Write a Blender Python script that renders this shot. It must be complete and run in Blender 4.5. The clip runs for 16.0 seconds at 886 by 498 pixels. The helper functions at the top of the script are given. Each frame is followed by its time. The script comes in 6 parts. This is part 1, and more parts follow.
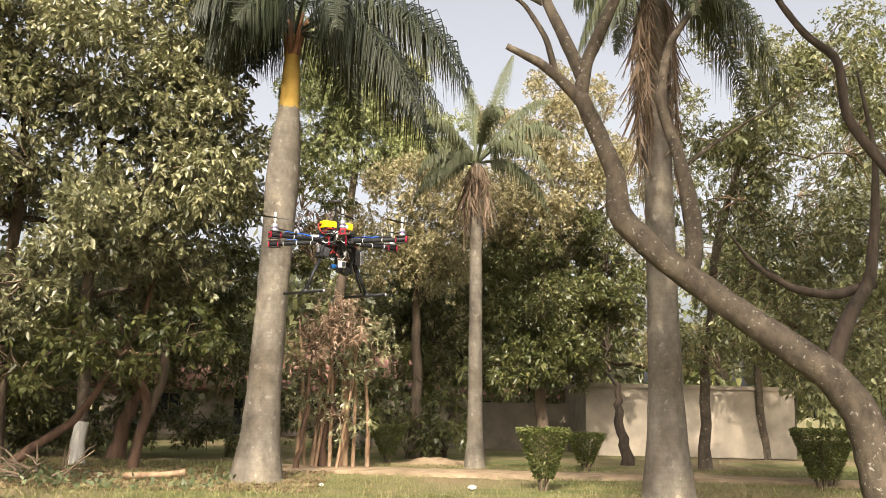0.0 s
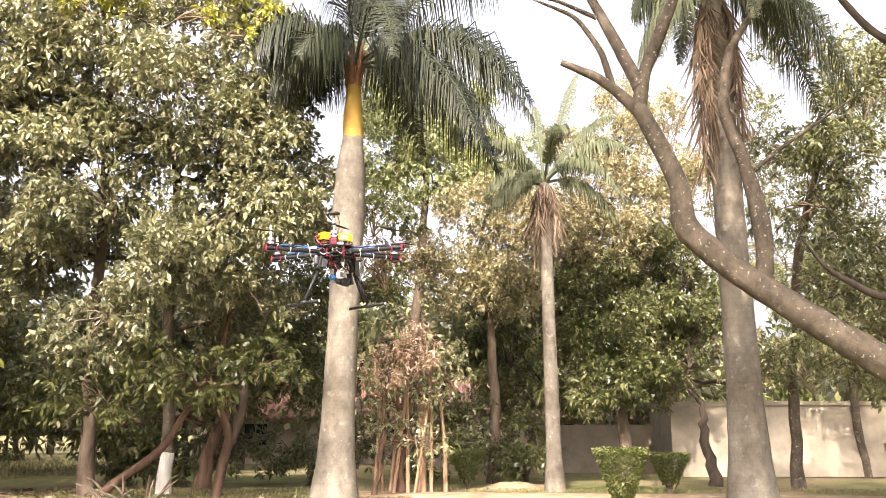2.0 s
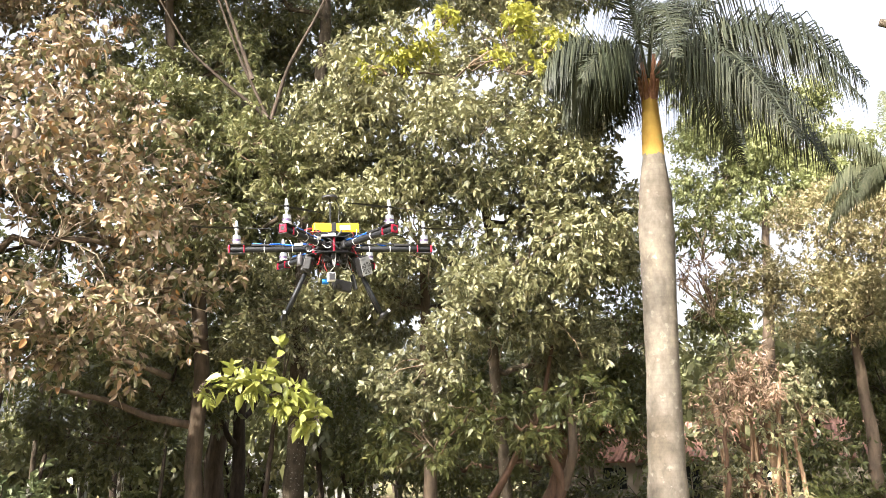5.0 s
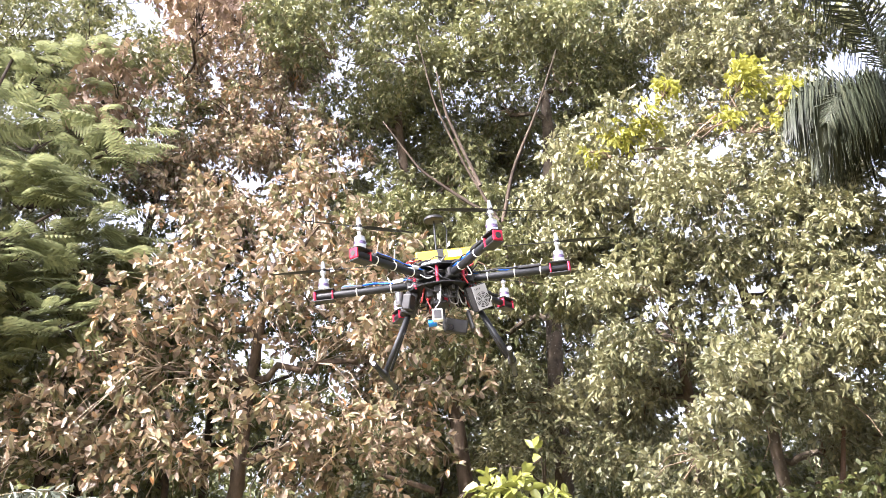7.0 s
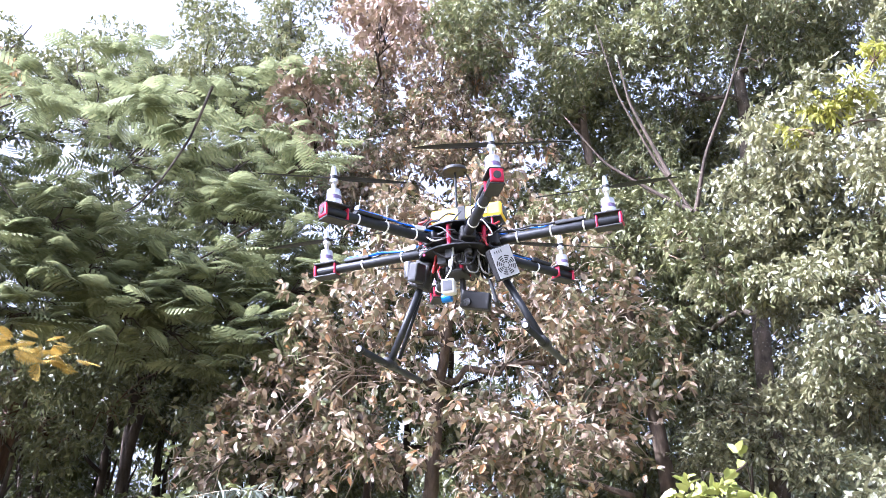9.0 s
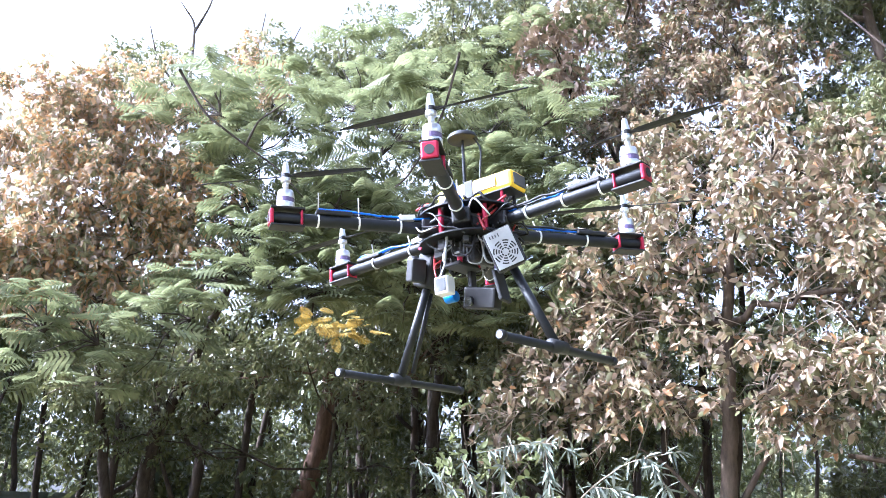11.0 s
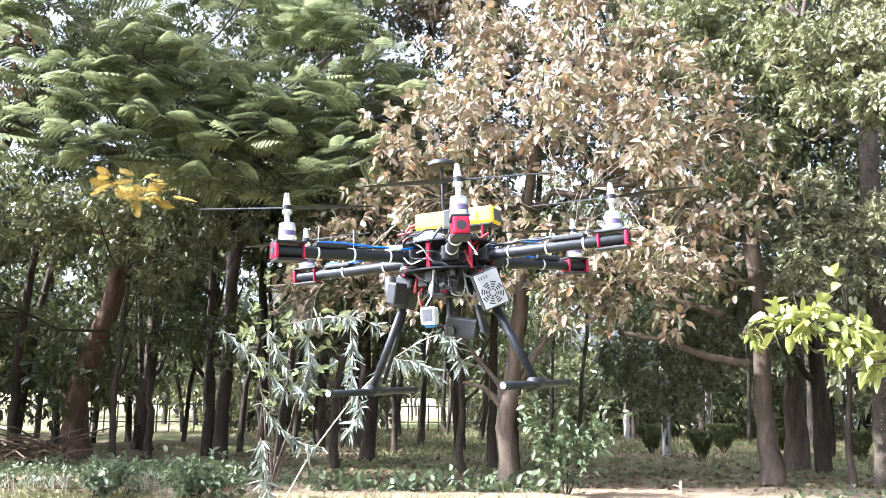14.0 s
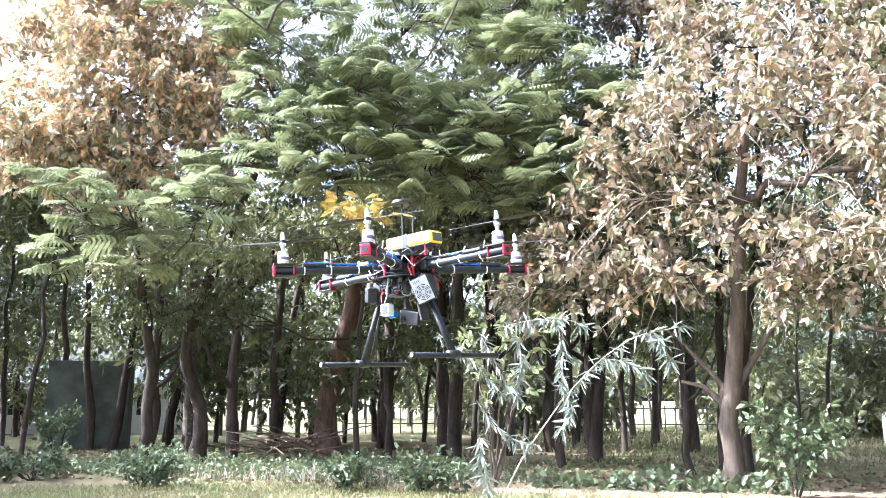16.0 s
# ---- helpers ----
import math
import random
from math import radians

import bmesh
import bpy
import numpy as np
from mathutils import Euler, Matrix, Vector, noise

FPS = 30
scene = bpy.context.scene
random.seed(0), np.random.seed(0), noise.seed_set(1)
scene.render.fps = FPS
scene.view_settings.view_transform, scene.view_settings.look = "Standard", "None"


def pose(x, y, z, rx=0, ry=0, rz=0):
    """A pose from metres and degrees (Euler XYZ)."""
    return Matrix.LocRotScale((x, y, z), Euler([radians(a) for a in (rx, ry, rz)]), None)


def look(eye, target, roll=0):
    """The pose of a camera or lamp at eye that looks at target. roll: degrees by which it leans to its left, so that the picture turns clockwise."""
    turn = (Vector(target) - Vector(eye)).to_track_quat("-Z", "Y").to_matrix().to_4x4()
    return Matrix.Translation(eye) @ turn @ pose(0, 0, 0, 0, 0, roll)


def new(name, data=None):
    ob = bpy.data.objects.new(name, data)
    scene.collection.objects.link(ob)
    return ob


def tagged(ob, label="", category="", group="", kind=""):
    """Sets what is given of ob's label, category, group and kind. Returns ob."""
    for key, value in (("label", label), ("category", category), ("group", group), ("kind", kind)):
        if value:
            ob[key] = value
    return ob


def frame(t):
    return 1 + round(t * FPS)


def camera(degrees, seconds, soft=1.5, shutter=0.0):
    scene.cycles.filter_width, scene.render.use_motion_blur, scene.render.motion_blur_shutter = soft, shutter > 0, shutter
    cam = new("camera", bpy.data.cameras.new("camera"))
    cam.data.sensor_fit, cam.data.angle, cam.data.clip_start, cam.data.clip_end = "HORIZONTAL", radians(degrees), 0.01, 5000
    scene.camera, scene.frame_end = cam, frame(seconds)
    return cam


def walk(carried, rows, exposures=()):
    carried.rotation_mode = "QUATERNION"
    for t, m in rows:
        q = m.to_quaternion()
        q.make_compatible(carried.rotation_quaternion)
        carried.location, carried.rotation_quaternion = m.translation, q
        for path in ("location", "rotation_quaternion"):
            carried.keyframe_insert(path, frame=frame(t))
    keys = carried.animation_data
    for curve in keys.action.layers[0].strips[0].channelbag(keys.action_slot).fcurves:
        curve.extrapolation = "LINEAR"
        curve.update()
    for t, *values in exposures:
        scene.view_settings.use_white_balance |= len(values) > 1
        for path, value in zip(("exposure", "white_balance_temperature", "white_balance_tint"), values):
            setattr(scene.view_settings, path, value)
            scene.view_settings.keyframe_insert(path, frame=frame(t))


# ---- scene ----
# the camera: it circles slowly round the hovering aircraft
cam = camera(54.57, 16.0, soft=0.8, shutter=0.0)
walk(cam, [
    (0.0, pose(0.220, -3.213, 1.490, 100.50, -1.29, -3.54)),
    (0.5, pose(0.207, -3.197, 1.707, 96.92, 0.60, -4.60)),
    (1.0, pose(0.265, -3.268, 1.749, 95.86, 0.59, -4.24)),
    (1.5, pose(0.432, -3.240, 1.589, 99.79, 0.30, -0.06)),
    (2.0, pose(0.536, -3.176, 1.428, 102.14, 0.06, 2.30)),
    (2.5, pose(0.632, -3.043, 1.336, 103.84, 0.08, 4.34)),
    (3.0, pose(0.797, -2.836, 1.256, 103.92, -0.30, 6.22)),
    (3.5, pose(0.960, -2.590, 1.298, 105.29, 0.26, 13.99)),
    (4.0, pose(1.125, -2.363, 1.325, 105.68, 0.33, 19.65)),
    (4.5, pose(1.234, -2.178, 1.395, 105.02, 0.57, 23.28)),
    (5.0, pose(1.342, -1.971, 1.469, 104.93, 0.32, 26.74)),
    (5.2, pose(1.331, -1.861, 1.500, 104.55, 0.58, 29.20)),
    (7.3, pose(1.230, -1.197, 1.427, 112.55, 0.85, 46.25)),
    (7.5, pose(1.210, -1.132, 1.418, 112.32, -0.34, 46.56)),
    (8.0, pose(1.218, -1.002, 1.438, 112.35, -1.12, 50.85)),
    (8.5, pose(1.206, -0.898, 1.462, 112.62, -0.71, 53.19)),
    (9.0, pose(1.186, -0.758, 1.513, 112.51, -0.75, 58.38)),
    (9.5, pose(1.137, -0.603, 1.588, 112.16, -0.65, 64.52)),
    (10.0, pose(1.181, -0.461, 1.649, 112.15, -0.99, 68.94)),
    (10.2, pose(1.203, -0.389, 1.677, 110.74, -1.08, 72.23)),
    (12.3, pose(1.023, -0.224, 1.674, 108.49, -0.73, 80.91)),
    (12.5, pose(1.053, -0.292, 1.684, 108.28, 0.02, 78.18)),
    (13.0, pose(1.145, -0.440, 1.719, 106.38, -0.42, 70.81)),
    (13.5, pose(1.172, -0.516, 1.846, 104.86, -0.31, 69.00)),
    (14.0, pose(1.195, -0.566, 1.889, 99.77, -0.79, 64.81)),
    (14.5, pose(1.222, -0.554, 1.869, 96.63, -1.36, 61.45)),
    (15.0, pose(1.382, -0.511, 1.810, 101.38, -1.29, 64.05)),
    (15.5, pose(1.647, -0.374, 1.770, 101.40, -0.54, 73.06)),
    (16.0, pose(1.864, -0.219, 1.822, 99.85, -0.36, 80.69)),
], exposures=[(0.0, 0.6, 6950, 11), (0.5, 1.08, 6950, 12), (1.8, 1.38, 6850, 15), (2.5, 1.4, 6750, 17), (3.0, 1.27, 6800, 14), (3.5, 1.25, 6700, 12), (5.2, 1.46, 6450, 11), (7.5, 1.9, 5800, 24), (8.5, 1.92, 5400, 30), (9.5, 1.87, 4850, 18), (12.5, 2.2, 5050, 18), (14.0, 2.24, 5250, 14), (14.6, 2.25, 5200, 12), (16.0, 2.55, 5050, 14)])

# ---- daylight ----
SUN_AZ, SUN_EL = 190.0, 38.0
world = bpy.data.worlds.new("daylight")
scene.world = world
world.use_nodes = True
wn = world.node_tree.nodes
sky = wn.new("ShaderNodeTexSky")
sky.sky_type = "NISHITA"
sky.sun_disc = False
sky.sun_elevation, sky.sun_rotation = radians(SUN_EL), radians(SUN_AZ)
sky.air_density, sky.dust_density, sky.ozone_density = 0.75, 8.5, 0.2
wn["Background"].inputs["Strength"].default_value = 0.15
# a hazy, whitish sky
haze = wn.new("ShaderNodeHueSaturation")
haze.inputs["Saturation"].default_value, haze.inputs["Value"].default_value = 0.36, 1.6
world.node_tree.links.new(sky.outputs[0], haze.inputs["Color"])
world.node_tree.links.new(haze.outputs[0], wn["Background"].inputs["Color"])
sun_data = bpy.data.lights.new("sun", "SUN")
sun_data.energy, sun_data.angle, sun_data.color = 4.4, radians(0.6), (1.0, 0.92, 0.79)
sun = new("sun", sun_data)
a, e = radians(SUN_AZ), radians(SUN_EL)
sun.matrix_world = look((60 * math.sin(a) * math.cos(e), 60 * math.cos(a) * math.cos(e), 60 * math.sin(e)), (0, 0, 0))


# ---- materials ----
def material(name, base, rough=0.6, metal=0.0, spec=0.4):
    m = bpy.data.materials.new(name)
    m.use_nodes = True
    b = m.node_tree.nodes["Principled BSDF"]
    b.inputs["Base Color"].default_value = (*base, 1)
    b.inputs["Roughness"].default_value = rough
    b.inputs["Metallic"].default_value = metal
    b.inputs["Specular IOR Level"].default_value = spec
    return m


def ramp(nt, fac, stops):
    r = nt.nodes.new("ShaderNodeValToRGB")
    while len(r.color_ramp.elements) < len(stops):
        r.color_ramp.elements.new(0.5)
    for el, (p, c) in zip(r.color_ramp.elements, stops):
        el.position, el.color = p, (*c, 1)
    nt.links.new(fac, r.inputs[0])
    return r.outputs[0]


def noise_tex(nt, scale, detail=4.0, stretch=None, rough=0.6):
    tc = nt.nodes.new("ShaderNodeTexCoord")
    src = tc.outputs["Object"]
    if stretch:
        mp = nt.nodes.new("ShaderNodeMapping")
        mp.inputs["Scale"].default_value = stretch
        nt.links.new(src, mp.inputs[0])
        src = mp.outputs[0]
    n = nt.nodes.new("ShaderNodeTexNoise")
    n.inputs["Scale"].default_value, n.inputs["Detail"].default_value, n.inputs["Roughness"].default_value = scale, detail, rough
    nt.links.new(src, n.inputs["Vector"])
    return n.outputs["Fac"]


def mix_color(nt, fac, c1, c2, mode="MIX"):
    mx = nt.nodes.new("ShaderNodeMix")
    mx.data_type, mx.blend_type = "RGBA", mode
    for sock, v in ((mx.inputs["Factor"], fac), (mx.inputs["A"], c1), (mx.inputs["B"], c2)):
        if isinstance(v, (int, float)):
            sock.default_value = v
        elif isinstance(v, tuple):
            sock.default_value = (*v, 1)
        else:
            nt.links.new(v, sock)
    return mx.outputs["Result"]


def bump(nt, height, strength, dist=0.02):
    bp = nt.nodes.new("ShaderNodeBump")
    bp.inputs["Strength"].default_value, bp.inputs["Distance"].default_value = strength, dist
    nt.links.new(height, bp.inputs["Height"])
    nt.links.new(bp.outputs[0], nt.nodes["Principled BSDF"].inputs["Normal"])


def leaf_material(name, stops, rough=0.45, through_light=0.35, spec=0.5, glow=(0.24, 0.24, 0.08)):
    """Leaves that differ one from another, partly lit through."""
    m = material(name, stops[0][1], rough, 0, spec)
    nt = m.node_tree
    g = nt.nodes.new("ShaderNodeNewGeometry")
    col = ramp(nt, g.outputs["Random Per Island"], stops)
    big = noise_tex(nt, 0.45, 2.0)
    col = mix_color(nt, ramp(nt, big, [(0.3, (0, 0, 0)), (0.75, (0.4, 0.4, 0.4))]), col, stops[-1][1])
    b = nt.nodes["Principled BSDF"]
    nt.links.new(col, b.inputs["Base Color"])
    tr = nt.nodes.new("ShaderNodeBsdfTranslucent")
    warm = mix_color(nt, 0.4, col, glow)
    nt.links.new(warm, tr.inputs["Color"])
    mx = nt.nodes.new("ShaderNodeMixShader")
    mx.inputs[0].default_value = through_light * 0.65
    nt.links.new(b.outputs[0], mx.inputs[1])
    nt.links.new(tr.outputs[0], mx.inputs[2])
    nt.links.new(mx.outputs[0], nt.nodes["Material Output"].inputs["Surface"])
    return m


def bark_material(name, dark, light, scale=6.0, stretch=(1, 1, 0.25), patches=None, strength=0.7):
    m = material(name, dark, 0.9, 0, 0.2)
    nt = m.node_tree
    fine = noise_tex(nt, scale, 8.0, stretch, 0.7)
    col = ramp(nt, fine, [(0.3, dark), (0.7, light)])
    if patches:
        spots = noise_tex(nt, scale * 2.8, 5.0)
        col = mix_color(nt, ramp(nt, spots, [(0.61, (0, 0, 0)), (0.67, (0.9, 0.9, 0.9))]), col, patches)
    nt.links.new(col, nt.nodes["Principled BSDF"].inputs["Base Color"])
    bump(nt, fine, strength, 0.03)
    return m


def palm_bark_material(name, dark, light):
    m = material(name, dark, 0.85, 0, 0.2)
    nt = m.node_tree
    tc = nt.nodes.new("ShaderNodeTexCoord")
    w = nt.nodes.new("ShaderNodeTexWave")
    w.bands_direction = "Z"
    w.inputs["Scale"].default_value, w.inputs["Distortion"].default_value, w.inputs["Detail"].default_value = 2.6, 3.0, 3.0
    nt.links.new(tc.outputs["Object"], w.inputs["Vector"])
    fine = noise_tex(nt, 5.0, 8.0, (1, 1, 0.6), 0.7)
    col = ramp(nt, fine, [(0.3, dark), (0.68, light)])
    col = mix_color(nt, ramp(nt, w.outputs["Fac"], [(0.0, (0.16, 0.16, 0.16)), (0.25, (0, 0, 0))]), col, dark)
    lichen = noise_tex(nt, 7.0, 5.0)
    col = mix_color(nt, ramp(nt, lichen, [(0.6, (0, 0, 0)), (0.7, (0.35, 0.35, 0.35))]), col, (0.4, 0.38, 0.34))
    # dappled sun and shade painted into the bark, paler and browner by turns
    dapple = noise_tex(nt, 0.9, 4.0, (1, 1, 0.7))
    col = mix_color(nt, 1.0, col, ramp(nt, dapple, [(0.34, (0.62, 0.58, 0.52)), (0.5, (0.95, 0.93, 0.9)), (0.66, (1.25, 1.2, 1.1))]), "MULTIPLY")
    nt.links.new(col, nt.nodes["Principled BSDF"].inputs["Base Color"])
    bump(nt, fine, 0.5, 0.02)
    return m


OLIVE_LEAF = leaf_material("olive_leaf", [(0.0, (0.055, 0.062, 0.026)), (0.5, (0.145, 0.152, 0.071)), (0.85, (0.28, 0.272, 0.146)), (1.0, (0.4, 0.375, 0.22))], 0.3, 0.3, 0.75, (0.24, 0.23, 0.09))
AMBER_LEAF = leaf_material("amber_leaf", [(0.0, (0.26, 0.18, 0.035)), (1.0, (0.44, 0.3, 0.06))], 0.6, 0.35, 0.3, (0.36, 0.26, 0.06))
YELLOW_LEAF = leaf_material("yellow_young_leaf", [(0.0, (0.22, 0.24, 0.03)), (1.0, (0.42, 0.4, 0.07))], 0.5, 0.5)
LIME_LEAF = leaf_material("lime_leaf", [(0.0, (0.17, 0.2, 0.04)), (1.0, (0.36, 0.37, 0.1))], 0.4, 0.36)
BROWN_LEAF = leaf_material("drying_leaf", [(0.0, (0.08, 0.05, 0.03)), (0.18, (0.2, 0.14, 0.09)), (0.32, (0.36, 0.265, 0.19)), (0.44, (0.54, 0.43, 0.315)), (0.49, (0.45, 0.22, 0.08)), (0.54, (0.08, 0.095, 0.035)), (0.8, (0.2, 0.2, 0.09)), (0.92, (0.44, 0.36, 0.235)), (1.0, (0.28, 0.225, 0.155))], 0.33, 0.32, 0.65, (0.31, 0.22, 0.12))
RUST_LEAF = leaf_material("rust_leaf", [(0.0, (0.13, 0.155, 0.07)), (0.36, (0.25, 0.255, 0.12)), (0.44, (0.52, 0.29, 0.12)), (0.66, (0.6, 0.36, 0.15)), (0.76, (0.56, 0.46, 0.37)), (1.0, (0.47, 0.35, 0.23))], 0.4, 0.5, 0.5, (0.4, 0.29, 0.14))
RED_LEAF = leaf_material("red_brown_leaf", [(0.0, (0.17, 0.1, 0.07)), (0.6, (0.28, 0.185, 0.13)), (1.0, (0.38, 0.28, 0.21))], 0.5, 0.3)
FERN_LEAF = leaf_material("feathery_leaf", [(0.0, (0.105, 0.12, 0.055)), (0.6, (0.185, 0.205, 0.098)), (1.0, (0.28, 0.288, 0.14))], 0.45, 0.55, 0.4, (0.21, 0.235, 0.11))
# dark green; for understorey and woods the shade is put into this colour
DARK_LEAF = leaf_material("dark_shaded_leaf", [(0.0, (0.035, 0.048, 0.016)), (0.6, (0.07, 0.085, 0.028)), (1.0, (0.15, 0.145, 0.05))], 0.4, 0.36)
GREY_LEAF = leaf_material("grey_green_leaf", [(0.0, (0.06, 0.07, 0.03)), (0.6, (0.135, 0.148, 0.065)), (1.0, (0.25, 0.24, 0.115))], 0.34, 0.36)
GOLD_LEAF = leaf_material("golden_olive_leaf", [(0.0, (0.16, 0.16, 0.075)), (0.5, (0.29, 0.26, 0.135)), (1.0, (0.4, 0.33, 0.2))], 0.5, 0.4)
PALE_LEAF = leaf_material("pale_green_leaf", [(0.0, (0.17, 0.2, 0.08)), (1.0, (0.33, 0.35, 0.16))], 0.5, 0.45)
# near-black green: the crown's backlit darkness is put into the leaf colour
BACKLIT_PALM_LEAF = leaf_material("palm_leaf", [(0.0, (0.014, 0.019, 0.011)), (0.7, (0.028, 0.035, 0.02)), (1.0, (0.062, 0.065, 0.037))], 0.45, 0.12, 0.32, (0.08, 0.085, 0.04))
PALE_PALM_LEAF = leaf_material("pale_palm_leaf", [(0.0, (0.055, 0.07, 0.038)), (0.7, (0.095, 0.11, 0.06)), (1.0, (0.15, 0.15, 0.085))], 0.55, 0.3, 0.3)
DEAD_FROND = leaf_material("dead_frond", [(0.0, (0.085, 0.058, 0.04)), (1.0, (0.22, 0.16, 0.115))], 0.8, 0.15, 0.2)
SILVER_LEAF = leaf_material("silvery_leaf", [(0.0, (0.09, 0.11, 0.08)), (0.7, (0.185, 0.205, 0.16)), (1.0, (0.32, 0.335, 0.275))], 0.4, 0.25, 0.5, (0.2, 0.22, 0.13))
HERB_LEAF = leaf_material("herb_leaf", [(0.0, (0.05, 0.07, 0.03)), (0.7, (0.095, 0.12, 0.055)), (1.0, (0.16, 0.18, 0.09))], 0.5, 0.3, 0.4, (0.17, 0.21, 0.09))
GRASS = leaf_material("grass_blade", [(0.0, (0.08, 0.09, 0.03)), (0.5, (0.14, 0.145, 0.05)), (0.8, (0.22, 0.195, 0.085)), (1.0, (0.32, 0.27, 0.15))], 0.6, 0.3, 0.25, (0.18, 0.2, 0.07))
LITTER = leaf_material("fallen_leaf", [(0.0, (0.075, 0.05, 0.03)), (1.0, (0.23, 0.16, 0.1))], 0.8, 0.1, 0.2)
HEDGE_LEAF = leaf_material("hedge_leaf", [(0.0, (0.035, 0.055, 0.014)), (0.6, (0.08, 0.1, 0.026)), (1.0, (0.16, 0.16, 0.045))], 0.5, 0.3)
BARK = bark_material("brown_bark", (0.045, 0.034, 0.026), (0.15, 0.112, 0.08))
BARK_RED = bark_material("reddish_bark", (0.055, 0.035, 0.025), (0.18, 0.11, 0.075))
BARK_GREY = bark_material("grey_lichened_bark", (0.036, 0.029, 0.021), (0.135, 0.108, 0.08), 5.0, (1, 1, 0.6), (0.3, 0.28, 0.23), 1.0)
# darker copy of the brown bark; wood trunks have their shade in this colour
BARK_DARK = bark_material("dark_shaded_bark", (0.022, 0.017, 0.013), (0.08, 0.06, 0.045))
# paler copy of the reddish bark; sun on the thin trunks is coloured in
BARK_SUNNY = bark_material("sunny_peeling_bark", (0.12, 0.075, 0.045), (0.34, 0.23, 0.15))
PALM_BARK = palm_bark_material("palm_bark", (0.08, 0.071, 0.061), (0.18, 0.16, 0.135))
LIME_WASH = bark_material("lime_washed_bark", (0.3, 0.28, 0.25), (0.58, 0.56, 0.51), 9.0)
TWIG = bark_material("twig", (0.1, 0.075, 0.05), (0.26, 0.19, 0.13), 12.0, None)
PALE_TWIG = bark_material("pale_dry_twig", (0.28, 0.22, 0.16), (0.48, 0.4, 0.3), 12.0, None)

# ground: trodden soil with lawn and dry patches
GROUND = material("lawn_soil", (0.2, 0.2, 0.08), 0.95, 0, 0.1)
nt = GROUND.node_tree
big, mid, fine = noise_tex(nt, 0.18, 4.0), noise_tex(nt, 1.3, 6.0), noise_tex(nt, 30.0, 4.0)
turf = ramp(nt, mid, [(0.3, (0.075, 0.09, 0.03)), (0.55, (0.13, 0.14, 0.055)), (0.75, (0.2, 0.175, 0.09))])
soil = ramp(nt, fine, [(0.3, (0.14, 0.1, 0.06)), (0.7, (0.3, 0.23, 0.15))])
nt.links.new(mix_color(nt, ramp(nt, big, [(0.42, (0, 0, 0)), (0.6, (0.9, 0.9, 0.9))]), turf, soil), nt.nodes["Principled BSDF"].inputs["Base Color"])
bump(nt, fine, 0.8, 0.04)
DIRT = material("dirt_path", (0.33, 0.25, 0.16), 0.95, 0, 0.1)
nt = DIRT.node_tree
dn = noise_tex(nt, 2.5, 8.0)
nt.links.new(ramp(nt, dn, [(0.3, (0.17, 0.12, 0.075)), (0.7, (0.3, 0.23, 0.155))]), nt.nodes["Principled BSDF"].inputs["Base Color"])
bump(nt, dn, 0.6, 0.03)


def worn(name, base, rough=0.5, metal=0.0, spec=0.4, vary=0.25, scale=8.0, relief=0.15):
    m = material(name, base, rough, metal, spec)
    nt = m.node_tree
    n = noise_tex(nt, scale, 6.0)
    lo = tuple(c * (1 - vary) for c in base)
    hi = tuple(min(1.0, c * (1 + vary)) for c in base)
    nt.links.new(ramp(nt, n, [(0.3, lo), (0.7, hi)]), nt.nodes["Principled BSDF"].inputs["Base Color"])
    if relief:
        bump(nt, n, relief, 0.004)
    return m


PLASTER = worn("weathered_plaster", (0.25, 0.215, 0.17), 0.9, 0, 0.2, 0.3, 1.2, 0.3)
WHITE_WALL = worn("white_wall", (0.55, 0.53, 0.5), 0.8, 0, 0.2, 0.15, 1.0, 0.2)
ROOF_TILE = worn("clay_tile", (0.27, 0.15, 0.12), 0.8, 0, 0.2, 0.35, 3.0, 0.3)
DARK_WALL = worn("mossy_dark_wall", (0.1, 0.11, 0.085), 0.9, 0, 0.2, 0.4, 1.5, 0.3)
GREY_SHEET = worn("grey_sheet_roof", (0.3, 0.3, 0.29), 0.7, 0, 0.3, 0.3, 2.0, 0.2)
WINDOW_DARK = material("dark_window", (0.02, 0.022, 0.025), 0.15)
PAPER = worn("white_litter", (0.8, 0.8, 0.78), 0.8, 0, 0.2, 0.08, 20.0)
CARBON = worn("black_carbon_tube", (0.011, 0.012, 0.014), 0.5, 0, 0.28, 0.3, 60.0, 0.05)
BLACK = worn("black_plastic", (0.012, 0.012, 0.013), 0.6, 0, 0.4, 0.3, 60.0, 0.05)
RED = worn("red_anodised_metal", (0.33, 0.012, 0.035), 0.35, 0.5, 0.5, 0.15, 40.0, 0.05)
SILVER = worn("brushed_aluminium", (0.72, 0.72, 0.75), 0.28, 0.95, 0.5, 0.1, 80.0, 0.05)
COPPER = worn("motor_windings", (0.16, 0.12, 0.22), 0.4, 0.6, 0.5, 0.3, 90.0, 0.05)
YELLOW = worn("yellow_wrap", (0.85, 0.55, 0.01), 0.4, 0, 0.5, 0.06, 30.0, 0.05)
WHITE = worn("white_plastic", (0.6, 0.6, 0.6), 0.45, 0, 0.5, 0.06, 50.0, 0.04)
BLUE = worn("blue_wire", (0.01, 0.12, 0.6), 0.4, 0, 0.5, 0.2, 60.0, 0.04)
BLUE_METAL = worn("blue_anodised_metal", (0.02, 0.16, 0.5), 0.35, 0.6, 0.5, 0.2, 60.0, 0.04)
RED_WIRE = worn("red_wire", (0.28, 0.02, 0.02), 0.4, 0, 0.5, 0.2, 60.0, 0.04)
GREY = worn("grey_casing", (0.07, 0.07, 0.075), 0.45, 0.2, 0.5, 0.2, 60.0, 0.04)
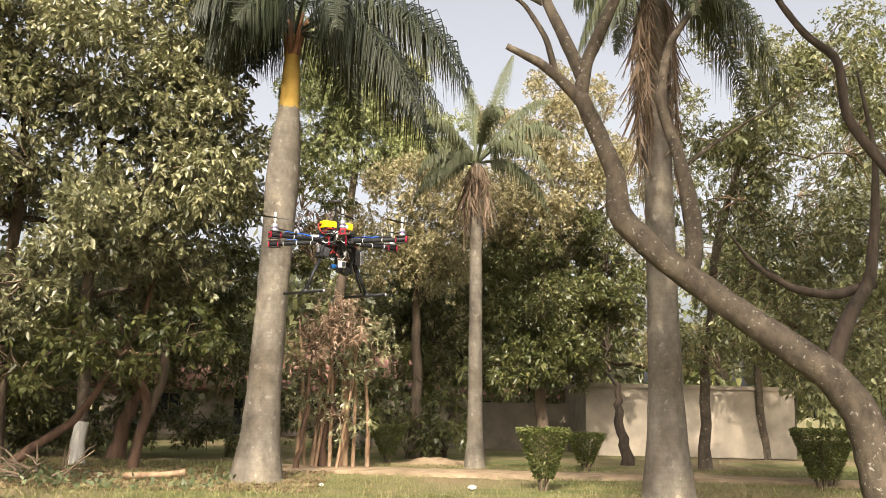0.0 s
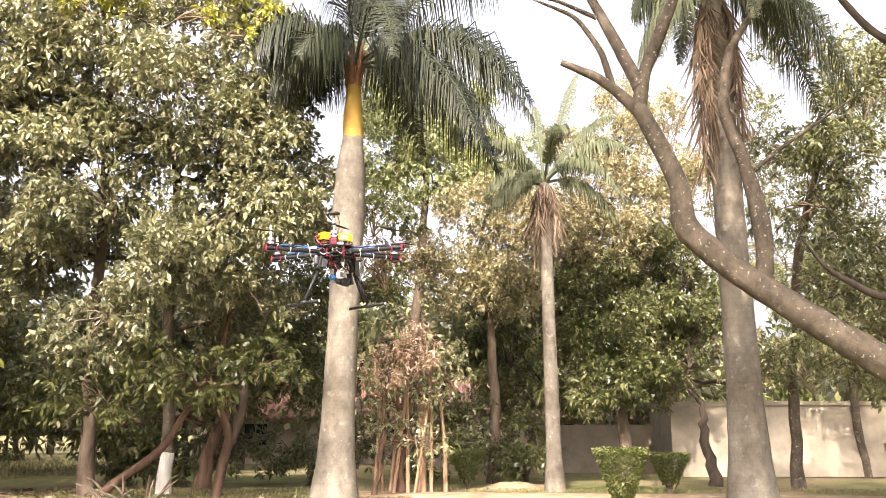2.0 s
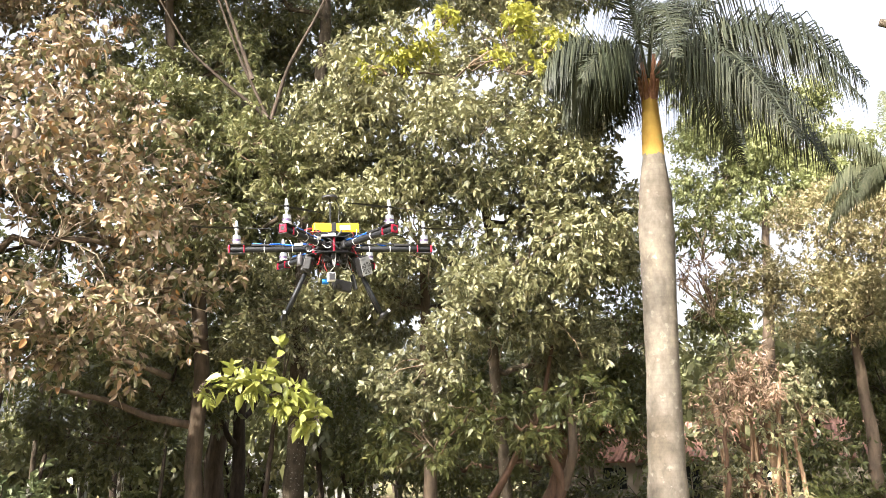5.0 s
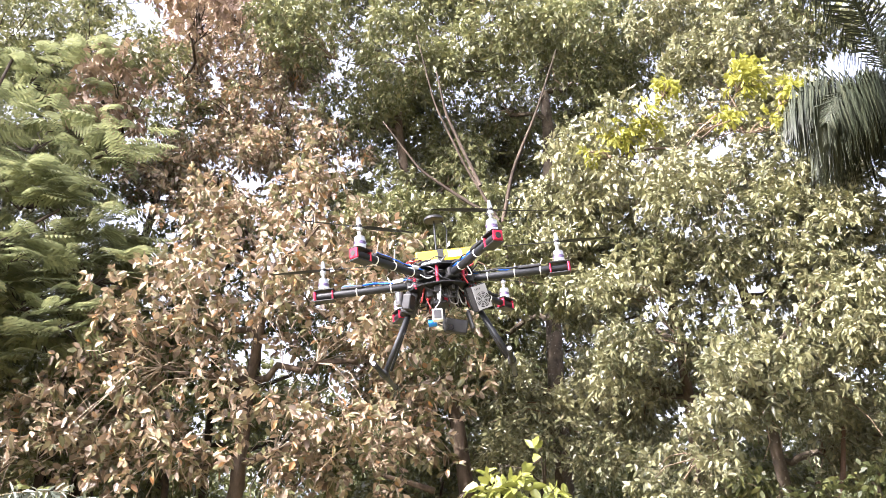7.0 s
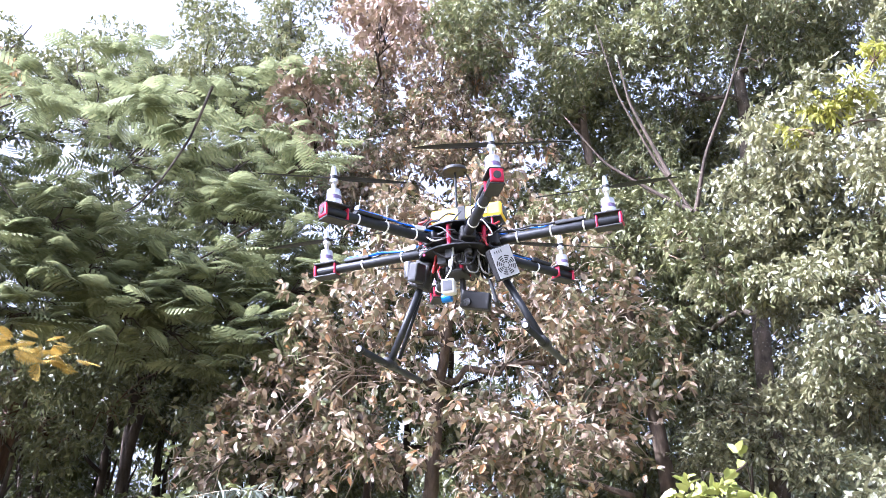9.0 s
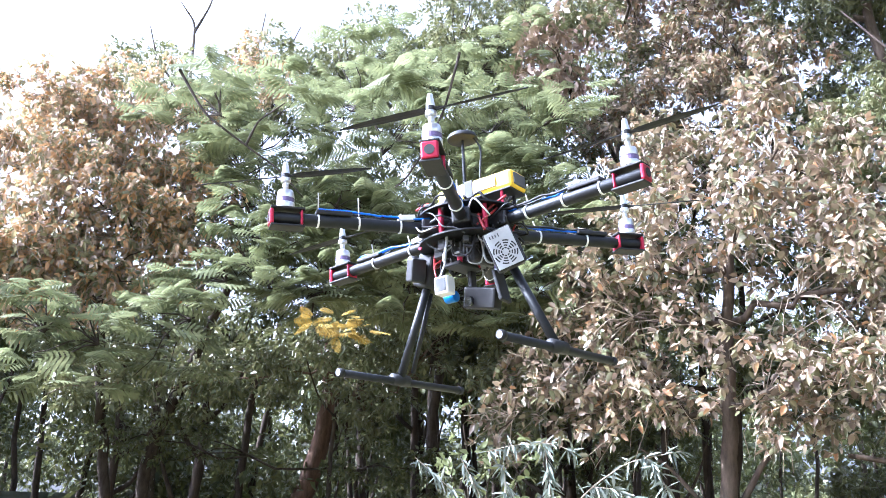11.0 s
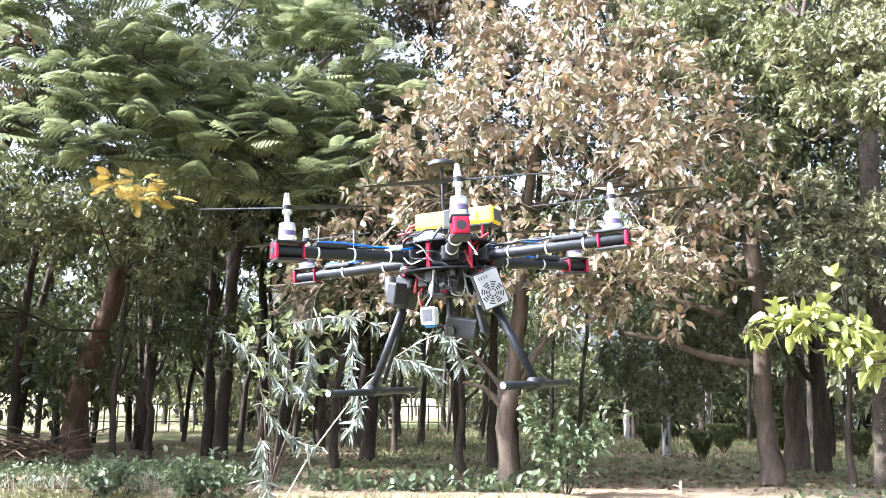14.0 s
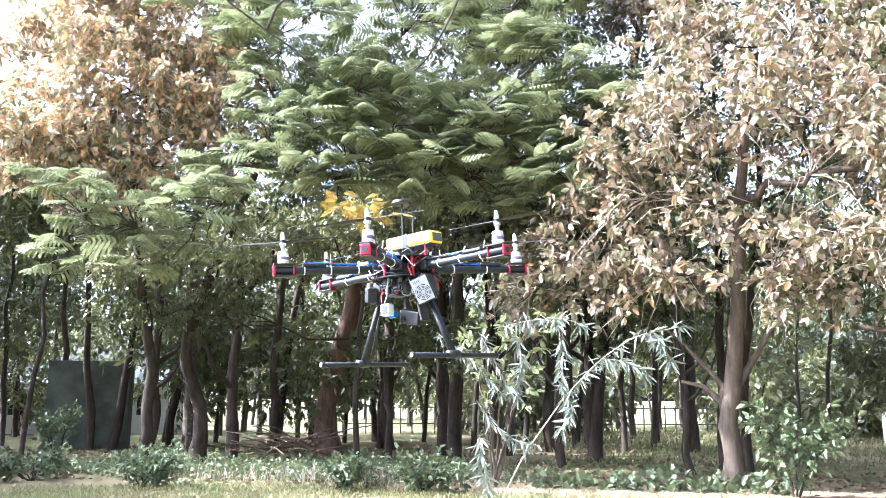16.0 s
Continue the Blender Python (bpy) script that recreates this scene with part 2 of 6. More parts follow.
PALE_GREY = worn("pale_grey_plastic", (0.34, 0.35, 0.37), 0.5, 0, 0.4, 0.1, 60.0, 0.04)
LENS_GLASS = material("lens_glass", (0.01, 0.01, 0.014), 0.05, 0, 0.8)
GREEN_BOARD = worn("circuit_board", (0.05, 0.05, 0.06), 0.5, 0, 0.4, 0.4, 120.0, 0.1)


# ---- mesh helpers ----
def mesh_of(name, V, F, mat, smooth=False):
    """A mesh from arrays of vertices and of faces with equally many corners."""
    V, F = np.asarray(V, np.float32), np.asarray(F, np.int32)
    me = bpy.data.meshes.new(name)
    k = F.shape[1]
    me.vertices.add(len(V))
    me.vertices.foreach_set("co", V.ravel())
    me.loops.add(F.size)
    me.loops.foreach_set("vertex_index", F.ravel())
    me.polygons.add(len(F))
    me.polygons.foreach_set("loop_start", np.arange(0, F.size, k, dtype=np.int32))
    if smooth:
        me.polygons.foreach_set("use_smooth", np.ones(len(F), bool))
    me.update(calc_edges=True)
    me.materials.append(mat)
    return me


def thing(name, at, label, category, group="", kind=""):
    ob = new(name)
    ob.empty_display_size = 0.2
    ob.location = at
    return tagged(ob, label, category, group, kind)


def child(name, me, parent, label=""):
    ob = new(name, me)
    ob.parent = parent
    return tagged(ob, label)


def part(name, bm, mat, parent, label="", smooth=False):
    """Links a bmesh as one mesh object under a thing or a part."""
    me = bpy.data.meshes.new(name)
    if smooth:
        for f in bm.faces:
            f.smooth = True
    bm.to_mesh(me)
    bm.free()
    me.materials.append(mat)
    ob = new(name, me)
    ob.parent = parent
    return tagged(ob, label)


def solo(name, me, label, category, group="", kind="", at=(0, 0, 0)):
    ob = new(name, me)
    ob.location = at
    return tagged(ob, label, category, group, kind)


def tube(pts, radii, sides=8, rough=0.0, seed=0):
    """Vertices and quads of a tapered tube along a line of points."""
    P, R = np.asarray(pts, float), np.asarray(radii, float)
    d = np.gradient(P, axis=0)
    d /= np.linalg.norm(d, axis=1)[:, None] + 1e-9
    ref = np.tile([0.0, 0.0, 1.0], (len(P), 1))
    ref[np.abs(d[:, 2]) > 0.8] = (1.0, 0.0, 0.0)
    if (np.abs(d[:, 2]) > 0.8).any():
        ref[:] = (1.0, 0.03, 0.0) if np.abs(d[:, 0]).max() < 0.9 else (0.02, 1.0, 0.1)
    u = np.cross(d, ref)
    u /= np.linalg.norm(u, axis=1)[:, None] + 1e-9
    v = np.cross(d, u)
    ang = np.arange(sides) * 2 * np.pi / sides
    rr = R[:, None] * np.ones(sides)
    if rough:
        rr = rr * (1 + rough * np.random.default_rng(seed).normal(0, 1, rr.shape))
    V = P[:, None] + rr[..., None] * (np.cos(ang)[None, :, None] * u[:, None] + np.sin(ang)[None, :, None] * v[:, None])
    n = len(P)
    i, j = np.meshgrid(np.arange(n - 1), np.arange(sides), indexing="ij")
    a, b = i * sides + j, i * sides + (j + 1) % sides
    F = np.stack([a, b, b + sides, a + sides], -1).reshape(-1, 4)
    V = V.reshape(-1, 3)
    # close both ends with a fan of quads round a centre point
    for end, base in ((0, 0), (n - 1, (n - 1) * sides)):
        V = np.vstack([V, P[end]])
        c = len(V) - 1
        caps = [[c, base + q, base + (q + 1) % sides, base + (q + 2) % sides] for q in range(0, sides, 2)]
        F = np.vstack([F, caps])
    return V, F


def merged(pieces):
    Vs, Fs, o = [], [], 0
    for V, F in pieces:
        Vs.append(V)
        Fs.append(np.asarray(F) + o)
        o += len(V)
    return np.vstack(Vs), np.vstack(Fs)


def bent(p, q, sag, n=6, rng=None, wobble=0.0):
    """A bowed line of n points from p to q."""
    p, q = np.asarray(p, float), np.asarray(q, float)
    s = np.linspace(0, 1, n)[:, None]
    L = p + (q - p) * s
    L[:, 2] += sag * np.sin(np.pi * s[:, 0])
    if rng is not None and wobble:
        L[1:-1] += rng.normal(0, wobble, (n - 2, 3))
    return L


def leaves(base, way, size, width, rng, fold=0.18, up=0.5, simple=False):
    """Folded pointed leaves: six corners and two quads each."""
    n = len(base)
    way = way / (np.linalg.norm(way, axis=1)[:, None] + 1e-9)
    nor = rng.normal(0, 1, (n, 3)) * 0.8
    nor[:, 2] += up * 2
    side = np.cross(way, nor)
    side /= np.linalg.norm(side, axis=1)[:, None] + 1e-9
    nor = np.cross(side, way)
    L = (size * rng.uniform(0.6, 1.25, n))[:, None]
    Wd = L * (width / size) * rng.uniform(0.8, 1.2, n)[:, None] * 0.5
    drop = L * rng.uniform(0.0, 0.25, n)[:, None] * np.array([0, 0, -1.0])
    lift = nor * Wd * fold * 2
    tip = base + way * L + drop
    if simple:
        V = np.stack([base, base + way * L * 0.45 + side * Wd + lift, tip, base + way * L * 0.45 - side * Wd + lift], 1).reshape(-1, 3)
        return V, np.arange(n * 4).reshape(-1, 4)
    l1, r1 = base + way * L * 0.32 + side * Wd + lift, base + way * L * 0.32 - side * Wd + lift
    l2, r2 = base + way * L * 0.72 + side * Wd * 0.72 + lift * 0.7 + drop * 0.5, base + way * L * 0.72 - side * Wd * 0.72 + lift * 0.7 + drop * 0.5
    V = np.stack([base, l1, l2, tip, r2, r1], 1).reshape(-1, 3)
    o = (np.arange(n) * 6)[:, None]
    F = np.stack([o + np.array([[0, 1, 2, 3]]), o + np.array([[0, 3, 4, 5]])], 1).reshape(-1, 4)
    return V, F


def fronds(base, way, size, rng, pairs=9):
    """Feathery leaves: arching stalks with narrow leaflets that hang in pairs."""
    n = len(base)
    down = np.array([0, 0, 1.0])
    way = way / (np.linalg.norm(way, axis=1)[:, None] + 1e-9)
    side = np.cross(way, np.tile(down, (n, 1)) + rng.normal(0, 0.3, (n, 3)))
    side /= np.linalg.norm(side, axis=1)[:, None] + 1e-9
    L = (size * rng.uniform(0.65, 1.25, n))[:, None]
    sag = rng.uniform(0.02, 0.32, (n, 1))
    hang = rng.uniform(0.15, 0.6, (n, 1))
    Vs = []
    for k in range(pairs):
        s = (k + 0.8) / pairs
        c = base + way * L * s - down * L * sag * s * s
        ln = L * 0.48 * math.sin(math.pi * (0.16 + 0.76 * s))
        wv = (way - down * sag * s) * L * 0.5 / pairs
        for sg in (1, -1):
            out = side * sg * 0.9 + way * 0.45
            m2 = c + out * ln * 0.55 - down * ln * hang * 0.3
            t2 = c + out * ln - down * ln * hang
            Vs.append(np.stack([c - wv * 0.6, c + wv * 0.5, m2 + wv, m2 - wv * 0.7], 1))
            Vs.append(np.stack([m2 - wv * 0.7, m2 + wv, t2 + wv * 0.25, t2 - wv * 0.15], 1))
    V = np.stack(Vs, 1).reshape(-1, 3)
    F = np.arange(len(V)).reshape(-1, 4)
    return V, F


def layered(clumps, size, rng, tiers=4, per=9):
    """Fronds in flat tiers: fans of drooping leaves round each branch end, with gaps between the tiers."""
    P, D = [], []
    for x, y, z, r in clumps:
        for q in range(tiers):
            zt = z + r * 0.75 * ((q + rng.uniform(0.2, 0.8)) / tiers * 2 - 1)
            for _ in range(max(2, int(2.7 * r))):
                a, d = rng.uniform(0, 2 * np.pi), r * rng.uniform(0.1, 1.0) ** 0.6
                c = np.array([x + d * math.cos(a), y + d * math.sin(a), zt - 0.1 * d + rng.normal(0, 0.06)])
                n = int(per * rng.uniform(0.5, 1.0))
                w = a + rng.uniform(-2.4, 2.4, n)
                out = np.stack([np.cos(w), np.sin(w), rng.normal(0.06, 0.1, n)], 1)
                P.append(c + out * size * rng.uniform(0.0, 0.5, (n, 1)) + rng.normal(0, 0.05, (n, 3)))
                D.append(out)
    return np.vstack(P), np.vstack(D)


def clump_points(clumps, density, rng, flat=0.85, shell=0.45):
    """Places of leaf sprays in ragged clumps, and the ways they point."""
    P, D = [], []
    for x, y, z, r in clumps:
        n = int(density * r * r)
        lumps = rng.normal(0, 1, (7, 3))
        lumps /= np.linalg.norm(lumps, axis=1)[:, None]
        d = rng.normal(0, 1, (n, 3)) + lumps[rng.integers(0, 7, n)] * 1.3
        d /= np.linalg.norm(d, axis=1)[:, None]
        rad = r * rng.uniform(shell ** 2, 1.12, n) ** 0.5
        rad *= 1 + 0.18 * np.sin(d[:, 0] * 7 + x) * np.sin(d[:, 2] * 6 + y)
        P.append(np.array([x, y, z]) + d * rad[:, None] * np.array([1, 1, flat]))
        D.append(d)
    return np.vstack(P), np.vstack(D)


def sprays(P, D, per, size, width, rng, droop=0.35, reach=0.9, simple=False):
    """Sets of leaves round each spray's twig."""
    n = len(P)
    ax = D * 0.5 + rng.normal(0, 0.55, (n, 3)) - np.array([0, 0, droop])
    ax /= np.linalg.norm(ax, axis=1)[:, None]
    B, Wy = [], []
    for k in range(per):
        s = k / max(1, per - 1)
        out = rng.normal(0, 1, (n, 3))
        out -= ax * (out * ax).sum(1)[:, None]
        out /= np.linalg.norm(out, axis=1)[:, None]
        B.append(P + ax * size * reach * s)
        Wy.append(ax * (0.35 + 0.5 * s) + out * 0.9 - np.array([0, 0, droop * 0.5]))
    return leaves(np.vstack(B), np.vstack(Wy), size, width, rng, simple=simple)


# ---- trees ----
def tree(name, base, trunk, radii, clumps, leaf, size, width, density, label, seed, bark=BARK, per=7, kind="spray", group="", sides=10, droop=0.35, twigs=7, flat=0.85, shell=0.45, wash=0.0, limb_r=0.09, simple=False, twig_bark=None, twig_r=0.022, core=0.88, lesser=5):
    """A tree: trunk along a line of heights, a limb to each clump, twigs, and a crown of leaves."""
    rng = np.random.default_rng(seed)
    b = np.array([base[0], base[1], 0.0])
    ob = thing(name, b, label, "tree", group)
    T = np.array(trunk, float)
    # finer trunk line
    s = np.linspace(0, len(T) - 1, 4 * len(T))
    L = np.stack([np.interp(s, np.arange(len(T)), T[:, k]) for k in range(3)], 1)
    L[1:-1, :2] += rng.normal(0, 0.03, (len(L) - 2, 2)) + 0.09 * np.sin(s[1:-1, None] * np.array([2.3, 1.9]) + rng.uniform(0, 6, 2)) * np.minimum(1, s[1:-1, None])
    R = np.interp(s, np.arange(len(T)), radii)
    L[0, 2] = -0.15
    R[0] *= 1.35
    R[1] *= 1.12
    tr = child("trunk", mesh_of("trunk", *tube(L - b, R, sides, 0.04, seed), bark, True), ob)
    if wash:
        k = L[:, 2] < wash
        lo = L[k] if k.sum() > 2 else L[:3]
        child("lime_wash", mesh_of("lime_wash", *tube(lo - b, R[:len(lo)] * 1.04, sides, 0.02, seed), LIME_WASH, True), tr, "white lime wash round the foot")
    nodes = [L[i] for i in range(len(L) // 2, len(L))]
    nrad = [R[i] for i in range(len(L) // 2, len(L))]
    top = L[-1]
    order = sorted(clumps, key=lambda c: (c[0] - top[0]) ** 2 + (c[1] - top[1]) ** 2 + (c[2] - top[2]) ** 2)
    tw = []
    for x, y, z, r in order:
        c = np.array([x, y, z - 0.2 * r])
        dist = [np.linalg.norm(c - q) + max(0, q[2] - c[2]) * 1.5 for q in nodes]
        i = int(np.argmin(dist))
        q, r0 = nodes[i], min(nrad[i] * 0.7, limb_r)
        line = bent(q, c, -0.1 * dist[i] * rng.uniform(-0.5, 1), 7, rng, 0.06 * min(dist[i], 2))
        child("limb", mesh_of("limb", *tube(line - b, np.linspace(r0, r0 * 0.5 + 0.008, 7), 6, 0.05, seed), bark, True), ob)
        nodes += [line[3], line[5], c]
        nrad += [r0 * 0.8, r0 * 0.65, r0 * 0.6]
        for _ in range(twigs):
            d = rng.normal(0, 1, 3)
            d /= np.linalg.norm(d)
            e2 = c + d * r * rng.uniform(0.6, 1.0) * (1.28 if twig_bark else 1)
            tw.append(tube(bent(line[4], e2, 0.15 * r, 5, rng, 0.05 * r) - b, np.linspace(twig_r, 0.007, 5), 4))
    if tw:
        child("twigwork", mesh_of("twigwork", *merged(tw), twig_bark or (TWIG if bark is not BARK_DARK else BARK_DARK), True), ob)["kind"] = "stuff"
    # lesser clumps round each one give a ragged outline
    more = []
    for x, y, z, r in clumps:
        more.append((x, y, z, r * core))
        for _ in range(lesser):
            d = rng.normal(0, 1, 3)
            d /= np.linalg.norm(d)
            d *= r * rng.uniform(0.75, 1.2)
            more.append((x + d[0], y + d[1], z + d[2] * 0.8, r * rng.uniform(0.22, 0.5)))
    if kind == "frond":
        P, D = layered(clumps, size, rng)
    else:
        P, D = clump_points(more, density * 0.8, rng, flat, shell)
    if kind == "spray":
        V, F = sprays(P, D, per, size, width, rng, droop, simple=simple)
    else:
        V, F = fronds(P, D, size, rng, 7)
    child("crown", mesh_of("crown", V - b, F, leaf), ob)
    return ob


# clumps of leaves: x, y, z and radius
BROAD = [(-7.8, 14.3, 10.6, 1.53), (-5.9, 15.2, 11.8, 1.47), (-10.1, 14.6, 9.8, 1.52), (-4.8, 15.6, 9.9, 1.6), (-6.8, 14.8, 8.8, 1.92), (-4.1, 15.8, 7.8, 1.47), (-5.2, 14.7, 6.3, 1.66), (-7.8, 14.3, 6.9, 1.66), (-5.9, 14.1, 4.8, 1.15), (-4.7, 15.6, 5.3, 1.34), (-9.7, 14.9, 8.0, 1.38), (-7.0, 13.5, 3.7, 0.85), (-3.7, 15.9, 6.4, 1.15), (-5.9, 16.3, 14.4, 1.62), (-10.2, 16.3, 6.2, 1.63), (-5.5, 17.5, 4.3, 1.13), (-12.1, 15.6, 5.4, 1.67)]
BRIGHT = [(-8.6, 10.5, 3.2, 0.24), (-8.9, 10.2, 3.1, 0.22), (-8.3, 10.7, 2.95, 0.25), (-8.0, 10.9, 2.65, 0.24), (-7.75, 11.15, 2.5, 0.17), (-8.7, 11.3, 3.8, 0.12), (-9.9, 10.3, 3.1, 0.16)]
BROWN = [(-13.7, 8.6, 7.8, 1.69), (-14.7, 6.7, 7.4, 1.27), (-12.6, 10.2, 6.5, 1.57), (-11.7, 11.2, 5.6, 1.27), (-14.2, 7.6, 6.1, 1.39), (-13.3, 9.1, 4.8, 1.51), (-15.0, 6.2, 5.9, 1.09), (-12.2, 10.6, 7.7, 1.33), (-13.8, 10.2, 10.1, 1.41), (-15.2, 7.9, 9.5, 1.28), (-12.1, 10.0, 4.3, 1.17), (-11.8, 11.8, 7.3, 0.87), (-16.2, 5.7, 4.7, 1.02), (-15.1, 7.1, 4.4, 1.24), (-15.9, 5.9, 6.5, 0.89), (-16.1, 5.3, 5.0, 0.96), (-15.5, 6.8, 4.9, 0.89), (-16.4, 4.4, 4.0, 0.77)]
BROWN_SHADE = [(-18.2, 11.4, 9.7, 1.94), (-19.5, 8.9, 9.2, 1.46), (-16.7, 13.5, 8.0, 1.81), (-15.6, 14.8, 6.8, 1.46), (-18.8, 10.1, 7.5, 1.60), (-17.7, 12.0, 5.8, 1.74), (-19.9, 8.3, 7.2, 1.25), (-16.2, 14.0, 9.6, 1.53), (-18.3, 13.5, 12.7, 1.62), (-20.1, 10.5, 11.9, 1.47), (-16.1, 13.2, 5.1, 1.35), (-15.7, 15.6, 9.0, 1.00), (-21.4, 7.6, 5.7, 1.17), (-20.0, 9.4, 5.3, 1.43), (-21.0, 7.9, 8.0, 1.02), (-21.3, 7.1, 6.0, 1.10), (-20.5, 9.1, 5.9, 1.02), (-21.7, 5.9, 4.8, 0.89)]
FEATHER = [(-18.9, -1.0, 11.7, 1.66), (-19.8, -2.8, 12.6, 1.31), (-18.9, 1.2, 10.5, 1.52), (-18.8, 2.4, 12.1, 1.52), (-20.9, 1.2, 14.3, 1.52), (-17.9, -0.1, 8.4, 0.92), (-17.8, -2.4, 6.0, 1.25), (-17.4, -4.6, 5.4, 1.12), (-17.9, 0.2, 7.2, 0.92), (-20.6, 3.5, 14.8, 1.37), (-20.1, 5.9, 15.3, 1.37), (-17.2, 2.7, 7.1, 0.89), (-19.9, -1.3, 10.4, 1.31), (-19.2, 5.1, 12.8, 1.16), (-17.3, -5.2, 6.1, 0.79), (-17.9, 1.7, 8.1, 0.79), (-18.0, 1.8, 9.3, 1.24), (-17.7, 3.8, 8.5, 1.17), (-16.9, 5.1, 7.6, 0.94)]
FEATHER_MORE = [(-17.2, 5.8, 9.7, 1.17), (-18.1, 1.0, 7.7, 1.04), (-18.5, 4.7, 11.1, 1.23), (-19.1, -0.9, 8.8, 1.02), (-17.8, -2.0, 7.1, 0.85), (-17.9, -0.9, 7.9, 0.72), (-17.8, 0.7, 6.9, 0.59), (-17.6, 2.7, 7.6, 0.66), (-17.7, 1.7, 8.2, 0.72), (-17.3, 4.2, 8.2, 0.59), (-17.3, 4.8, 10.3, 0.88), (-16.9, 6.0, 8.8, 0.74), (-17.6, 3.9, 7.0, 0.94), (-17.2, 5.3, 6.9, 0.81), (-16.8, 6.3, 11.9, 0.67), (-17.6, 1.0, 9.1, 0.7), (-16.8, 4.3, 8.5, 0.7), (-15.9, 5.4, 7.0, 0.55), (-17.9, 2.9, 7.8, 0.7), (-16.0, 6.1, 8.2, 0.6)]
ORANGE = [(-20.2, -3.6, 9.1, 1.11), (-19.9, -5.0, 8.2, 1.11), (-20.3, -3.1, 10.4, 0.89), (-19.7, -6.0, 9.3, 1.04), (-20.3, -2.5, 9.1, 0.82), (-21.1, -4.5, 11.7, 1.09), (-21.3, -5.8, 12.9, 0.95), (-21.1, -6.6, 11.5, 1.11), (-19.6, -6.2, 7.8, 0.89), (-19.9, -4.9, 9.8, 1.04), (-19.2, -7.4, 8.0, 1.49), (-20.6, -8.0, 10.9, 1.43), (-19.2, -4.2, 9.3, 1.04), (-18.8, -6.2, 8.4, 1.11)]
ORANGE_MORE = [(-19.4, -3.3, 8.6, 0.82), (-19.9, -5.9, 10.5, 1.09), (-20.5, -2.8, 10.5, 0.85), (-19.1, -4.8, 8.0, 0.82), (-19.6, -4.0, 7.6, 0.87), (-19.3, -5.3, 6.8, 0.87), (-19.8, -2.7, 7.8, 0.73), (-19.9, -1.8, 10.0, 0.65), (-21.0, -6.8, 13.0, 0.95), (-21.6, -4.2, 13.5, 1.19), (-21.8, -2.4, 13.1, 1.03), (-21.4, -5.2, 11.7, 1.27), (-21.7, -3.2, 11.4, 0.95), (-22.9, -1.5, 15.1, 0.99)]
DARKGREEN = [(-22.9, 1.1, 6.5, 1.49), (-22.8, 2.5, 5.4, 0.99), (-22.9, -1.1, 6.1, 1.33), (-22.8, -2.8, 5.7, 1.33), (-22.5, -4.9, 5.8, 1.33), (-19.1, 5.5, 4.8, 1.02), (-19.2, 5.2, 5.7, 1.02), (-21.6, 3.7, 6.7, 1.27)]
TALL = [(-15.6, 15.0, 17.7, 1.91), (-13.7, 16.8, 16.1, 1.83), (-17.0, 13.4, 15.6, 1.59), (-14.6, 16.0, 13.3, 1.43), (-17.4, 12.9, 19.1, 1.75), (-11.6, 18.4, 17.0, 1.91), (-16.2, 14.3, 13.0, 1.27), (-12.2, 18.0, 20.0, 1.91), (-14.8, 15.8, 21.3, 1.91), (-9.9, 19.4, 16.9, 1.59), (-16.6, 13.9, 21.2, 1.75), (-14.9, 18.4, 11.7, 1.55), (-15.9, 17.5, 9.5, 1.55), (-13.6, 13.7, 9.7, 1.13), (-13.4, 13.9, 7.4, 1.06), (-14.1, 13.1, 5.6, 0.85), (-14.3, 12.9, 11.0, 0.99), (-13.0, 14.3, 11.0, 1.13), (-16.0, 10.9, 17.1, 1.5), (-14.4, 13.0, 16.3, 1.5), (-12.2, 15.0, 17.0, 1.5), (-10.1, 16.6, 17.1, 1.5), (-10.9, 13.2, 9.1, 0.85), (-10.6, 13.6, 8.3, 0.8)]
DRY = [(-22.0, 11.1, 20.5, 1.44), (-22.5, 10.2, 21.9, 1.26), (-21.3, 12.4, 17.7, 1.26), (-22.8, 9.4, 18.7, 1.08), (-22.0, 11.2, 24.2, 1.44), (-21.3, 12.4, 20.9, 1.08), (-18.4, 8.8, 18.1, 1.3), (-19.3, 6.7, 14.6, 1.3)]
LEFTTALL = [(-24.8, 6.9, 19.8, 1.68), (-25.4, 4.5, 17.4, 1.49), (-25.7, 2.5, 18.7, 1.49), (-24.4, 8.2, 17.4, 1.68), (-25.8, 0.6, 17.4, 1.12), (-24.3, 8.2, 22.1, 1.49), (-24.9, 6.3, 14.5, 1.68), (-21.1, 4.6, 16.8, 1.5), (-20.1, 7.4, 17.1, 1.5)]
YELLOWGREEN = [(-1.4, 26.8, 12.2, 1.66), (-0.9, 26.8, 10.7, 1.66), (-2.5, 26.7, 13.2, 1.24), (0.0, 26.8, 12.0, 1.04), (-2.8, 26.6, 11.2, 1.45), (-2.1, 26.7, 14.3, 1.04), (-0.2, 26.8, 13.5, 1.24), (1.3, 26.8, 11.4, 1.04), (0.7, 26.8, 10.3, 1.24), (2.1, 26.7, 10.2, 0.93), (-3.6, 26.6, 14.8, 1.04)]
OLIVE = [(0.5, 22.8, 8.2, 1.35), (1.7, 22.8, 6.8, 1.35), (0.2, 22.8, 6.4, 1.26), (-1.2, 22.8, 6.9, 1.08), (2.4, 22.7, 8.3, 0.9), (1.2, 22.8, 5.6, 1.26)]
RUST = [(5.2, 23.3, 10.7, 1.31), (4.3, 23.5, 9.3, 1.49), (5.7, 23.2, 8.5, 1.31), (3.8, 23.6, 7.4, 1.31), (6.6, 23.0, 9.6, 1.12), (4.7, 23.4, 7.2, 1.31), (3.4, 23.6, 10.5, 0.93)]
